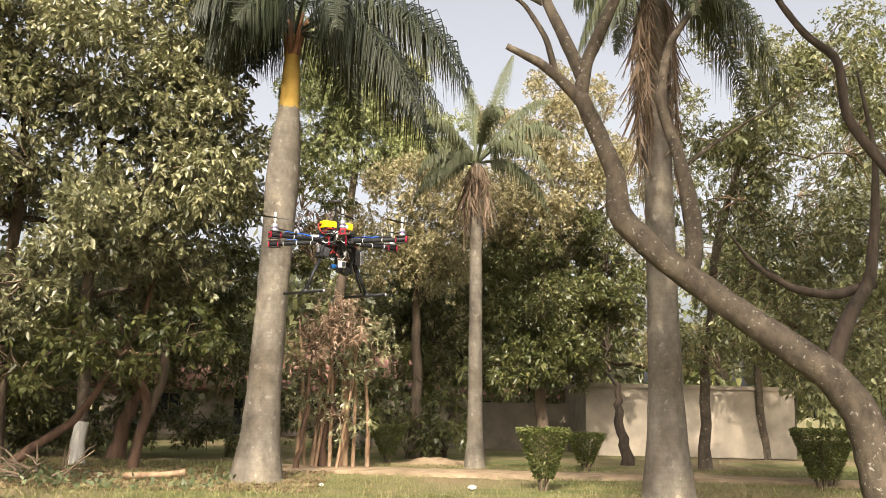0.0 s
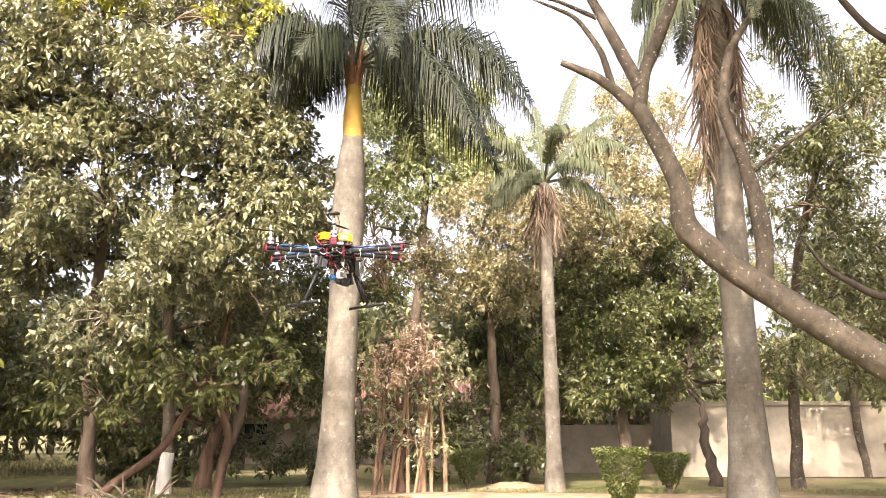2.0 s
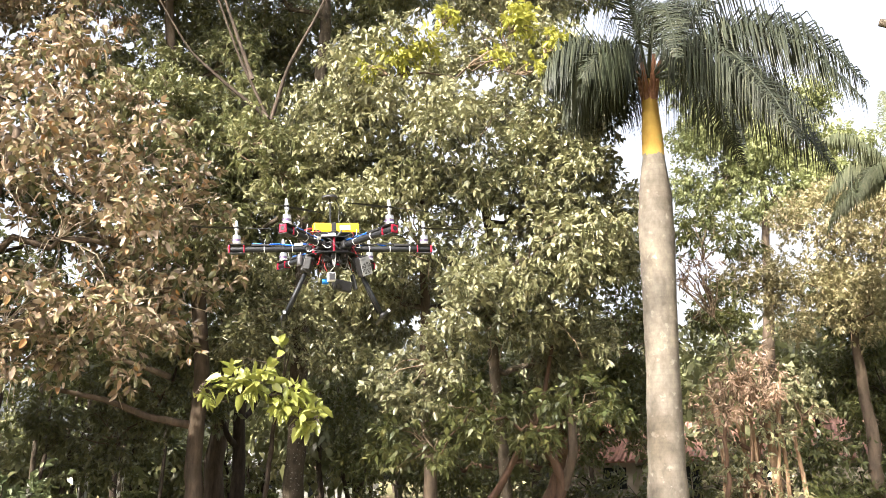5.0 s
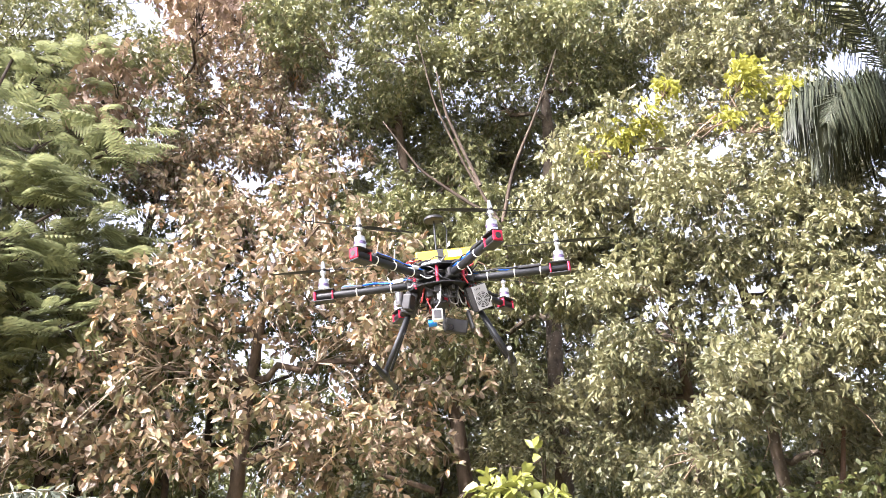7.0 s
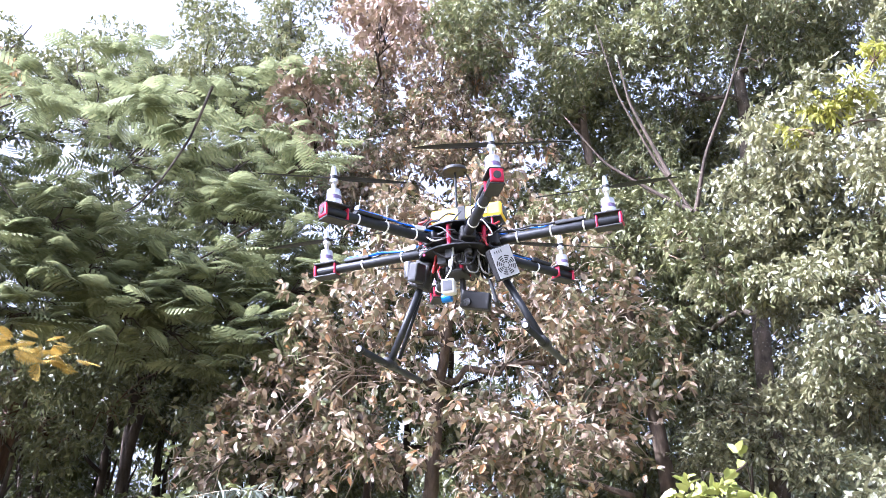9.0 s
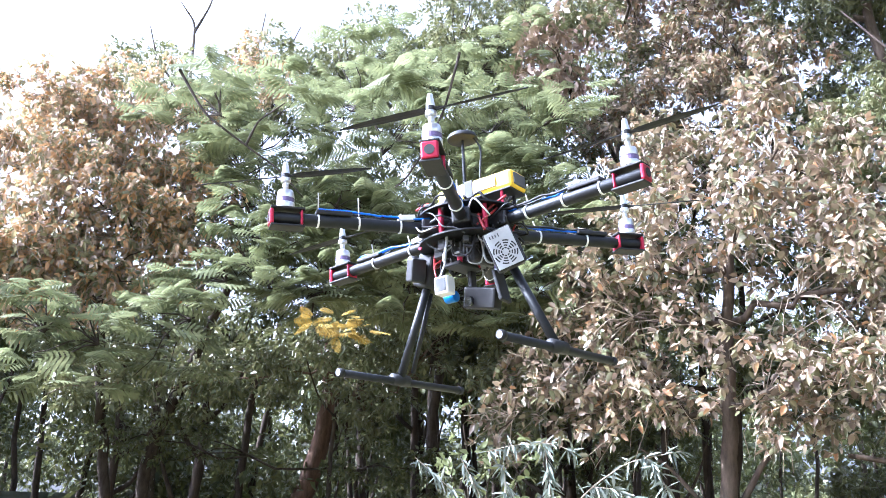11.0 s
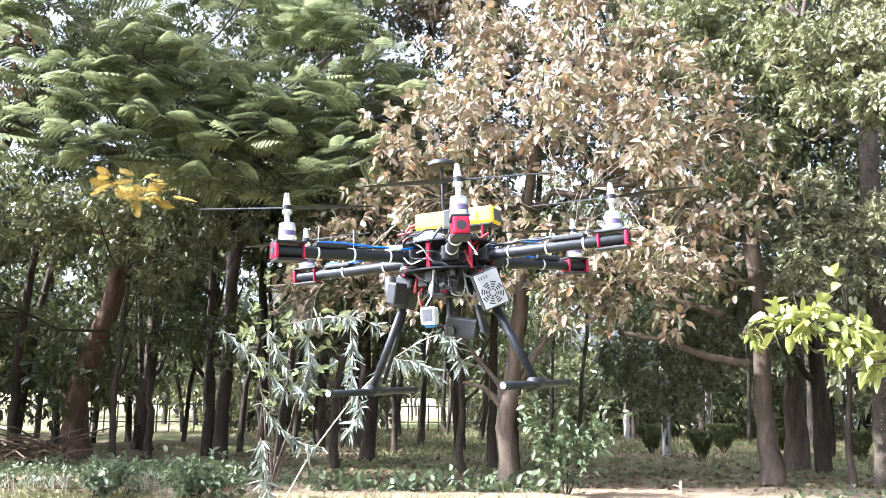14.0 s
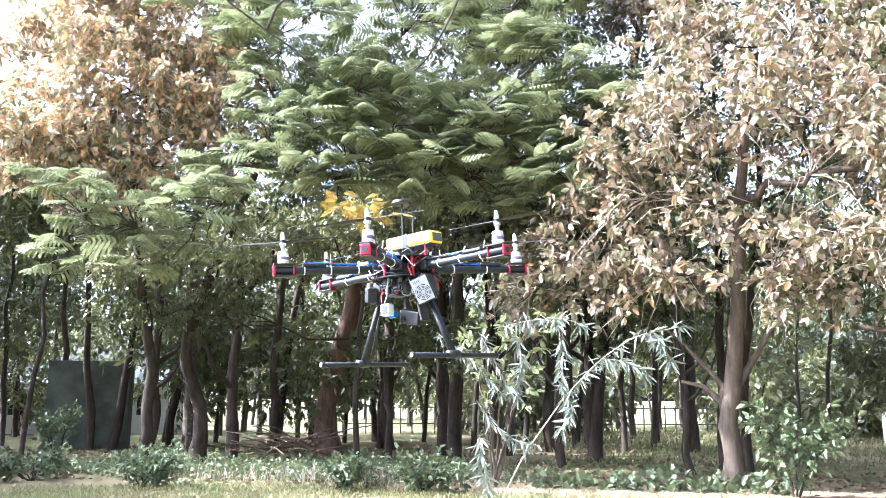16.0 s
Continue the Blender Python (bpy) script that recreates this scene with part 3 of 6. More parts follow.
MIDGREEN = [(1.4, 24.8, 4.4, 1.55), (4.7, 24.4, 6.1, 1.55), (3.4, 24.6, 4.8, 1.35), (5.9, 24.2, 5.2, 1.55), (7.0, 24.0, 6.9, 1.35), (2.1, 24.7, 2.8, 1.35), (4.5, 24.5, 3.4, 1.55), (6.8, 24.0, 3.8, 1.35), (0.3, 24.8, 4.4, 1.16), (7.8, 23.7, 5.2, 1.16)]
RIGHT = [(7.8, 15.3, 6.2, 1.11), (8.6, 14.9, 7.4, 1.04), (9.4, 14.6, 5.5, 1.17), (8.9, 14.8, 3.6, 1.24), (7.9, 15.3, 4.4, 0.97), (10.1, 14.2, 9.2, 1.11), (10.6, 13.9, 7.5, 1.24), (7.4, 15.5, 7.7, 0.83), (10.2, 14.2, 3.5, 1.38), (9.5, 14.5, 2.6, 1.11), (8.0, 15.2, 3.0, 0.83), (9.0, 14.8, 9.2, 0.97), (10.9, 13.7, 5.2, 1.66), (8.5, 19.3, 3.1, 0.83)]
LEFTLOW = [(-9.2, 19.9, 3.6, 1.55), (-7.9, 20.4, 4.3, 1.38), (-5.3, 21.2, 3.7, 1.38), (-4.5, 21.4, 5.2, 1.21), (-6.2, 21.0, 2.6, 1.21), (-4.5, 21.4, 3.0, 1.04), (-9.1, 20.0, 1.9, 1.38), (-10.8, 19.2, 2.9, 1.9), (-2.1, 21.7, 6.0, 1.04), (-2.5, 21.6, 8.0, 1.04), (-7.2, 13.6, 2.3, 0.8), (-5.9, 13.6, 2.9, 0.7), (-5.0, 15.0, 2.6, 0.75), (-3.8, 14.8, 3.0, 0.7), (-5.3, 22.1, 6.3, 1.3), (-5.3, 22.1, 8.2, 1.3), (-5.7, 22.0, 4.7, 1.3)]
STEMS = [(-1.6, 17.7, 1.4, 0.65), (-0.5, 17.8, 2.5, 0.73), (0.1, 17.8, 3.1, 0.73), (-1.9, 17.7, 2.4, 0.51), (-0.8, 17.8, 1.3, 0.65)]
REDTWIG = [(-1.2, 16.8, 3.5, 0.69), (-1.6, 16.7, 3.0, 0.62), (-0.7, 16.8, 3.3, 0.55), (-1.9, 16.7, 5.8, 0.55)]
BACK_R = [(9.9, 25.2, 9.8, 1.55), (10.7, 24.9, 7.0, 1.55), (12.4, 24.2, 7.3, 1.76), (11.5, 24.6, 4.7, 1.55), (14.1, 23.4, 10.4, 1.76), (14.7, 23.1, 7.5, 1.97), (13.1, 23.9, 12.6, 1.55), (10.0, 25.2, 12.1, 1.24), (14.8, 23.0, 4.6, 1.87), (13.3, 23.8, 3.5, 1.45), (15.8, 22.4, 12.1, 1.66), (16.2, 22.2, 9.2, 1.87), (9.5, 19.5, 12.3, 1.1), (11.1, 18.8, 10.5, 1.1), (12.4, 18.1, 11.8, 1.1), (10.3, 19.1, 8.8, 1.1), (11.9, 18.3, 7.5, 1.1), (8.9, 19.7, 7.8, 1.1)]
BACK_S = [(7.4, 27.0, 12.8, 1.18), (6.0, 27.3, 13.8, 0.96), (8.3, 26.7, 9.8, 1.5), (9.2, 26.5, 7.0, 1.61), (7.9, 26.8, 4.8, 1.5), (10.1, 26.2, 3.8, 1.28), (3.9, 27.6, 9.6, 1.28), (6.5, 27.1, 7.7, 1.5), (3.5, 27.6, 7.0, 1.18), (2.9, 27.7, 4.8, 1.18)]
UNDER = [(-23.2, -4.7, 4.4, 1.06), (-23.5, -2.4, 4.3, 1.06), (-23.5, 2.5, 3.8, 1.06), (-23.2, 4.5, 3.5, 0.88), (-22.7, 6.6, 4.0, 1.06), (-22.0, 8.6, 3.7, 0.88), (-21.4, 10.1, 4.3, 1.06)]
BACK_D = [(-25.2, -6.4, 7.7, 1.49), (-25.7, -4.1, 7.9, 1.49), (-25.9, -1.6, 8.1, 1.49), (-25.9, 1.0, 8.4, 1.49), (-25.8, -3.1, 10.0, 1.4), (-25.9, -0.4, 10.4, 1.4), (-25.8, 2.2, 10.9, 1.4), (-25.4, -5.8, 9.5, 1.4), (-25.7, 3.7, 8.7, 1.4), (-25.0, -7.5, 9.3, 1.4), (-25.6, -4.4, 11.3, 1.12), (-25.9, 1.0, 12.5, 1.31), (-25.6, 4.0, 11.4, 1.31)]
THICKET = [(0.3, 23.3, 1.6, 1.1), (2.0, 23.2, 1.4, 0.92), (-1.3, 23.2, 0.7, 0.73), (1.4, 23.3, 0.8, 0.73), (-3.0, 23.1, 1.3, 0.92), (-0.5, 23.3, 2.1, 0.92), (3.1, 23.1, 2.5, 0.82), (-5.4, 22.7, 1.1, 0.92), (-6.9, 22.3, 1.2, 0.82), (-8.3, 21.9, 0.8, 0.92), (-9.7, 21.4, 1.0, 1.01), (-4.3, 22.9, 0.7, 0.73), (4.2, 23.0, 2.9, 0.82)]
YELLOW_TUFT = [(-15.9, 0.5, 5.8, 0.28), (-15.9, 1.0, 5.9, 0.31), (-15.9, 1.4, 5.7, 0.28), (-15.9, 1.0, 5.6, 0.26)]
BACK_A = [(-21.8, 6.3, 11.5, 1.82), (-22.3, 4.3, 12.8, 1.66), (-22.6, 2.8, 10.4, 1.82), (-21.3, 7.7, 13.3, 1.66), (-21.9, 6.0, 14.5, 1.49), (-22.8, 0.8, 11.7, 1.66), (-22.2, 4.8, 8.9, 1.66), (-22.7, 2.4, 7.6, 1.66), (-21.0, 8.5, 10.6, 1.33), (-24.9, 0.2, 15.2, 1.26), (-24.6, 3.1, 15.7, 1.44), (-21.4, 10.1, 15.7, 1.38), (-24.5, -4.7, 15.4, 1.62), (-24.9, -1.7, 15.8, 1.62), (-24.8, 1.4, 16.8, 1.62), (-24.4, 4.5, 16.8, 1.44), (-24.8, -3.1, 13.7, 1.44)]
BACK_B = [(-19.3, 9.8, 13.1, 1.43), (-18.3, 11.5, 15.1, 1.59), (-19.4, 11.7, 18.0, 1.49), (-17.6, 12.7, 13.7, 1.27), (-20.1, 10.5, 15.8, 1.33), (-19.9, 8.5, 13.5, 1.27), (-16.9, 9.9, 10.9, 1.31), (-15.5, 12.1, 10.4, 1.16), (-21.5, 9.9, 17.9, 1.21), (-19.5, 13.4, 18.9, 1.38)]
BACK_C = [(-16.7, 16.9, 6.0, 1.98), (-15.0, 18.4, 8.0, 1.8), (-13.5, 19.5, 8.7, 1.98), (-16.3, 17.3, 10.3, 1.98), (-14.7, 18.6, 11.8, 1.98), (-17.6, 16.0, 12.3, 1.98), (-15.9, 17.7, 14.5, 1.98), (-13.8, 19.3, 15.2, 1.98), (-12.2, 20.4, 10.9, 1.98), (-17.2, 16.5, 3.8, 1.62), (-18.1, 15.5, 2.5, 1.44), (-12.7, 20.0, 17.4, 1.8), (-17.2, 16.4, 16.3, 1.98), (-8.3, 19.8, 18.0, 1.6), (-6.5, 20.6, 16.0, 1.6), (-5.0, 21.0, 16.6, 1.6), (-14.6, 15.6, 20.1, 1.6)]
YELLOW_SHOOTS = [(-7.1, 12.9, 10.5, 0.38), (-6.6, 13.2, 10.8, 0.31), (-7.7, 12.6, 10.1, 0.22), (-4.7, 14.0, 11.2, 0.45), (-5.3, 13.8, 10.4, 0.25), (-4.1, 14.3, 10.7, 0.29), (-6.2, 13.4, 11.4, 0.27), (-4.5, 14.1, 10.1, 0.2)]


tree("broadleaf_tree", (-7.1, 18.1), [(-7.1, 18.1, 0), (-7.0, 17.9, 2.5), (-6.8, 17.0, 5), (-6.6, 16.0, 8)], [0.15, 0.135, 0.13, 0.1], BROAD, OLIVE_LEAF, 0.15, 0.066, 345, "broad-leaved tree with olive glossy leaves over the lawn", 41, BARK_GREY, wash=1.3, core=0.72, lesser=9)
tree("yellow_shoots", (-8.6, 17.2), [(-8.6, 17.2, 0), (-8.4, 16.4, 5), (-8.0, 15.2, 10)], [0.16, 0.12, 0.07], YELLOW_SHOOTS, YELLOW_LEAF, 0.16, 0.065, 300, "tree top with fresh yellow leaves", 42, BARK)
tree("sapling", (-12.6, 15.9), [(-12.6, 15.9, 0), (-12.3, 15.6, 2.0), (-11.7, 15.0, 3.8)], [0.08, 0.06, 0.04], BRIGHT, LIME_LEAF, 0.25, 0.13, 210, "sapling with bright lime-green leaves", 43, BARK_DARK, per=7, twigs=3, droop=0.15, limb_r=0.02, shell=0.2)
tree("drying_tree", (-15.1, 8.65), [(-15.1, 8.65, 0), (-15.1, 8.6, 1.5), (-14.7, 8.6, 3.5), (-14.4, 8.7, 6), (-14.0, 8.9, 8.5)], [0.22, 0.19, 0.16, 0.12, 0.08], BROWN, BROWN_LEAF, 0.19, 0.1, 60, "tree with drying pinkish-brown leaves and pale bare twigs", 44, BARK, twigs=14, droop=0.2, shell=0.15, twig_bark=PALE_TWIG, twig_r=0.014, core=0.55, lesser=12)
# added dark leaf mass that stands in for shade in the drying crown's gaps
tree("added_dark_tree", (-19.6, 11.4), [(-19.6, 11.4, 0), (-19.4, 11.4, 3), (-18.8, 11.5, 7), (-18.4, 11.6, 11)], [0.12, 0.1, 0.08, 0.06], BROWN_SHADE, DARK_LEAF, 0.2, 0.085, 105, "tree added behind the drying one, dark leaves stand in for shaded gaps", 70, BARK_DARK, simple=True, twigs=4)
fe = tree("feathery_tree", (-24.4, -3.1), [(-24.4, -3.1, 0), (-24.4, -3.1, 1.5), (-24.0, -3.5, 3.2), (-23.0, -2.8, 5.5), (-21.5, -1.5, 8.5)], [0.24, 0.2, 0.17, 0.15, 0.11], FEATHER + FEATHER_MORE, FERN_LEAF, 0.66, 0.2, 50, "spreading tree with feathery green layered leaves", 45, BARK_DARK, kind="frond", flat=0.42, twigs=8)
ry = np.random.default_rng(84)
Py, Dy = clump_points([(x, y, z, r * 0.8) for x, y, z, r in YELLOW_TUFT], 190, ry, 0.5)
Vy, Fy = fronds(Py, Dy * np.array([1, 1, 0.3]), 0.36, ry, 12)
child("yellow_spray", mesh_of("yellow_spray", Vy - np.array([-24.4, -3.1, 0]), Fy, AMBER_LEAF), fe, "spray of golden yellow leaves")["kind"] = "stuff"
tree("orange_leaved_tree", (-23.35, -4.4), [(-23.35, -4.4, 0), (-23.2, -4.4, 2.5), (-22.6, -4.6, 5), (-21.5, -4.8, 9)], [0.17, 0.15, 0.12, 0.08], ORANGE + ORANGE_MORE, RUST_LEAF, 0.18, 0.09, 120, "tree with orange, pinkish and green leaves", 46, BARK_DARK, shell=0.1, twigs=12, twig_bark=PALE_TWIG, core=0.6, lesser=10)
tree("dark_tree", (-27.0, 0.7), [(-27.0, 0.7, 0), (-27.0, 0.7, 1.5), (-26.7, 0.9, 3.0), (-25.9, 1.4, 5.5), (-25, 1.5, 8)], [0.42, 0.35, 0.32, 0.26, 0.16], DARKGREEN, GREY_LEAF, 0.210, 0.084, 120, "large tree with thick reddish trunk and grey-green leaves", 47, BARK_RED, simple=True)
tree("tall_tree", (-13.4, 18.1), [(-13.4, 18.1, 0), (-13.4, 18.1, 2), (-13.2, 17.9, 5), (-12.9, 17.7, 10), (-12.5, 17.6, 16)], [0.32, 0.27, 0.25, 0.22, 0.16], TALL[1:2] + TALL[5:6] + TALL[7:8] + TALL[9:10] + TALL[11:], GREY_LEAF, 0.196, 0.077, 219, "tall tree with grey-green leaves and rough trunk", 48, BARK_GREY, simple=True)
tree("tall_tree", (-14.2, 15.2), [(-14.2, 15.2, 0), (-14.2, 15.2, 2), (-14.6, 15.1, 6), (-15.2, 14.7, 10), (-15.8, 14.4, 16)], [0.25, 0.21, 0.19, 0.16, 0.12], TALL[0:1] + TALL[2:5] + TALL[6:7] + TALL[8:9] + TALL[10:11], GREY_LEAF, 0.196, 0.077, 201, "tall branching tree with grey-green leaves", 49, BARK, simple=True)
# dark boughs of the branching tree, bare below the leaves
tall = bpy.data.objects["tall_tree.001"]
for pts in ([(-11.1, 13.6, 8.8), (-11.2, 13.6, 9.9), (-11.8, 13.0, 11.6), (-12.3, 12.5, 13.4), (-12.6, 12.2, 15.6)],
            [(-11.2, 13.6, 9.9), (-10.9, 13.8, 11.4), (-10.3, 14.2, 13.0), (-9.8, 14.6, 14.8)],
            [(-11.4, 13.1, 10.9), (-12.0, 12.6, 13.0), (-12.1, 12.4, 14.3)],
            [(-11.2, 13.5, 10.0), (-11.9, 12.9, 10.7), (-12.6, 12.2, 11.5), (-13.2, 11.5, 12.9)]):
    q = np.array(pts)
    n = len(q)
    u = np.linspace(0, n - 1, 5 * n)
    line = np.stack([np.interp(u, np.arange(n), q[:, k]) for k in range(3)], 1)
    line[1:-1] = 0.25 * line[:-2] + 0.5 * line[1:-1] + 0.25 * line[2:]
    child("bough", mesh_of("bough", *tube(line - np.array(tall.location), np.linspace(0.055, 0.015, 5 * n), 8, 0.05, n), BARK_DARK, True), tall)
tree("dry_tree", (-23.6, 8.6), [(-23.6, 8.6, 0), (-23.3, 8.9, 5), (-22.8, 10, 12), (-22.2, 11, 19)], [0.19, 0.16, 0.13, 0.08], DRY, RED_LEAF, 0.28, 0.12, 70, "half-bare tree with dry red-brown leaves", 50, BARK_DARK, twigs=14, simple=True)
tree("pale_tree", (-27.5, 5.0), [(-27.5, 5.0, 0), (-26.5, 5.0, 6), (-25.5, 5, 13), (-25, 5.5, 18)], [0.2, 0.17, 0.14, 0.08], LEFTTALL, GREY_LEAF, 0.210, 0.077, 166, "high tree with pale fine leaves behind", 51, BARK_DARK, simple=True)
tree("yellow_green_tree", (-1.6, 27.2), [(-1.6, 27.2, 0), (-1.6, 27.1, 5), (-1.3, 26.9, 11)], [0.28, 0.2, 0.1], YELLOWGREEN, PALE_LEAF, 0.16, 0.065, 330, "pale yellow-green tree in the sun", 52, simple=True)
tree("golden_tree", (1.0, 23.6), [(1.0, 23.6, 0), (1.1, 23.4, 3), (0.9, 23, 7)], [0.2, 0.15, 0.08], OLIVE, GOLD_LEAF, 0.135, 0.054, 400, "small tree with golden olive leaves", 53, simple=True)
tree("rust_tree", (5.1, 24.2), [(5.1, 24.2, 0), (5.0, 24.0, 3), (4.9, 23.6, 8.5)], [0.2, 0.16, 0.08], RUST, GOLD_LEAF, 0.135, 0.054, 360, "tree with rust-tinged golden leaves", 54, simple=True)
tree("green_tree", (7.2, 22.2), [(7.2, 22.2, 0), (7.15, 22.3, 0.9), (7.05, 22.4, 1.7), (6.95, 22.6, 2.4)], [0.17, 0.145, 0.12, 0.07], MIDGREEN, DARK_LEAF, 0.15, 0.065, 300, "dark green tree with forked trunk by the wall", 55, BARK_DARK, simple=True, core=0.6, lesser=9, twigs=12)
tree("grey_leaved_tree", (8.85, 20.27), [(8.85, 20.27, 0), (8.85, 20.2, 3), (8.8, 18.6, 6), (8.9, 16.5, 8.5)], [0.15, 0.13, 0.11, 0.06], RIGHT, GREY_LEAF, 0.154, 0.056, 210, "fine grey-green tree with sky showing through", 56, BARK_GREY, twigs=12, simple=True)
tree("understorey_tree", (-6.87, 20.3), [(-6.87, 20.3, 0), (-6.7, 20.3, 1.2), (-6.3, 20.4, 2.4), (-6.0, 20.6, 4)], [0.2, 0.17, 0.14, 0.08], LEFTLOW, DARK_LEAF, 0.18, 0.075, 170, "understorey tree, shade put into dark leaves, orange sun into its trunk", 57, BARK_RED, simple=True)
tree("stem_cluster", (-1.35, 18.3), [(-1.35, 18.3, 0), (-1.2, 18.1, 1.5), (-0.9, 18.0, 3.4)], [0.1, 0.09, 0.05], STEMS, OLIVE_LEAF, 0.12, 0.055, 120, "cluster of thin stems with sparse leaves", 58, BARK_RED, limb_r=0.06)
tree("red_twig_bush", (-1.9, 17.4), [(-1.9, 17.4, 0), (-1.7, 17.2, 1.5), (-1.4, 17, 3)], [0.06, 0.05, 0.03], REDTWIG, RED_LEAF, 0.15, 0.035, 170, "twiggy bush with dry red-brown leaves", 59, BARK_RED, twigs=24, limb_r=0.03)
tree("green_tree", (-24.8, 4.5), [(-24.8, 4.5, 0), (-24.6, 4.6, 5), (-24.2, 5, 9)], [0.19, 0.16, 0.12], BACK_A, GREY_LEAF, 0.2, 0.08, 150, "dense green tree behind the feathery one", 60, BARK_DARK, simple=True)
tree("mottled_tree", (-20.5, 11.2), [(-20.5, 11.2, 0), (-20.4, 11.2, 5), (-20.2, 11.2, 10)], [0.12, 0.11, 0.09], BACK_B, BROWN_LEAF, 0.210, 0.091, 175, "tree with mottled brown and red leaves behind", 62, BARK_DARK, simple=True, core=0.6, lesser=9)
tree("deep_tree", (-17.5, 19.5), [(-17.5, 19.5, 0), (-17.3, 19.4, 5), (-16.8, 19, 12)], [0.3, 0.24, 0.16], BACK_C, GREY_LEAF, 0.210, 0.084, 175, "grey-green tree deep behind", 63, BARK, simple=True)
# tree added out of view, only to throw dappled shade on the lawn
tree("unseen_shade_tree", (10.5, -3.0), [(10.5, -3.0, 0), (10.0, -2.6, 4), (8.0, -1.0, 8), (6.5, 0.0, 10.5)], [0.4, 0.32, 0.24, 0.15], [(3.2, 3.0, 11.0, 1.5), (5.4, 1.0, 11.5, 1.7), (4.0, 0.2, 12.2, 1.4), (6.6, 3.2, 11.2, 1.6), (8.0, 1.2, 11.6, 1.6), (7.6, 4.4, 11.8, 1.3), (9.4, 3.0, 10.8, 1.4), (2.0, 5.0, 12.2, 1.2), (6.0, -2.5, 11.0, 1.5), (3.0, -1.8, 11.6, 1.3), (8.5, -1.5, 11.0, 1.6), (5.0, 6.2, 11.6, 1.4), (8.0, 6.6, 11.4, 1.5), (11.0, 5.0, 11.0, 1.6), (11.2, 1.2, 11.0, 1.5), (10.8, -1.8, 10.6, 1.4)], OLIVE_LEAF, 0.26, 0.1, 110, "unseen tree added so that its crown shades the lawn from above", 64, BARK_GREY, simple=True)
# second added tree, crown kept above the view, darkens the ground by the palm
tree("unseen_shade_tree", (-5.5, -8.5), [(-5.5, -8.5, 0), (-5.7, -8.0, 4), (-7.0, -4.5, 9), (-8.5, -0.5, 12.5)], [0.4, 0.32, 0.24, 0.15], [(-11.6, -0.8, 15.6, 1.2), (-10.4, 0.8, 14.8, 1.3), (-9.0, -0.6, 13.3, 1.5), (-7.4, 1.0, 13.5, 1.4), (-6.0, -0.6, 13.6, 1.3), (-8.8, 2.6, 14.6, 1.1), (-5.2, 2.2, 14.0, 1.1)], OLIVE_LEAF, 0.24, 0.1, 80, "unseen tree added so that its high crown shades the lawn's edge", 71, BARK_GREY, simple=True)
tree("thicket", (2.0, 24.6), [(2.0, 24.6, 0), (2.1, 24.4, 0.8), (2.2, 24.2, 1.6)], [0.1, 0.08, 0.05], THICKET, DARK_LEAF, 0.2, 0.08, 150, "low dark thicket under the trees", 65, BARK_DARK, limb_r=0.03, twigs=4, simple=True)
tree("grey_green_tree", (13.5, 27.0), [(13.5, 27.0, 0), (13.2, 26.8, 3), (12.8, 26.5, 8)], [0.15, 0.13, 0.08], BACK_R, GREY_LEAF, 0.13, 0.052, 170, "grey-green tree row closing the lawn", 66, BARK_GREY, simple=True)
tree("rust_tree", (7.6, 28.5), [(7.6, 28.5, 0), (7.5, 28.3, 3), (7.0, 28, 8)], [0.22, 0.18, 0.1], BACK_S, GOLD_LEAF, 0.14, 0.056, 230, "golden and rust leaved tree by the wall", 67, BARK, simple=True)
tree("understorey_tree", (-24.6, 2.4), [(-24.6, 2.4, 0), (-24.5, 2.4, 1.5), (-24.3, 2.3, 3.5)], [0.12, 0.1, 0.06], UNDER, DARK_LEAF, 0.16, 0.075, 130, "understorey of small leaves in the wood, coloured dark for shade", 68, BARK_DARK, simple=True, limb_r=0.04, twigs=3)
tree("deep_tree", (-27.5, -1.0), [(-27.5, -1.0, 0), (-27.3, -1.0, 3), (-26.8, -0.8, 8)], [0.15, 0.13, 0.09], BACK_D, DARK_LEAF, 0.18, 0.08, 130, "leafy tree behind the feathery one, shade put into dark leaves", 69, BARK_DARK, simple=True)

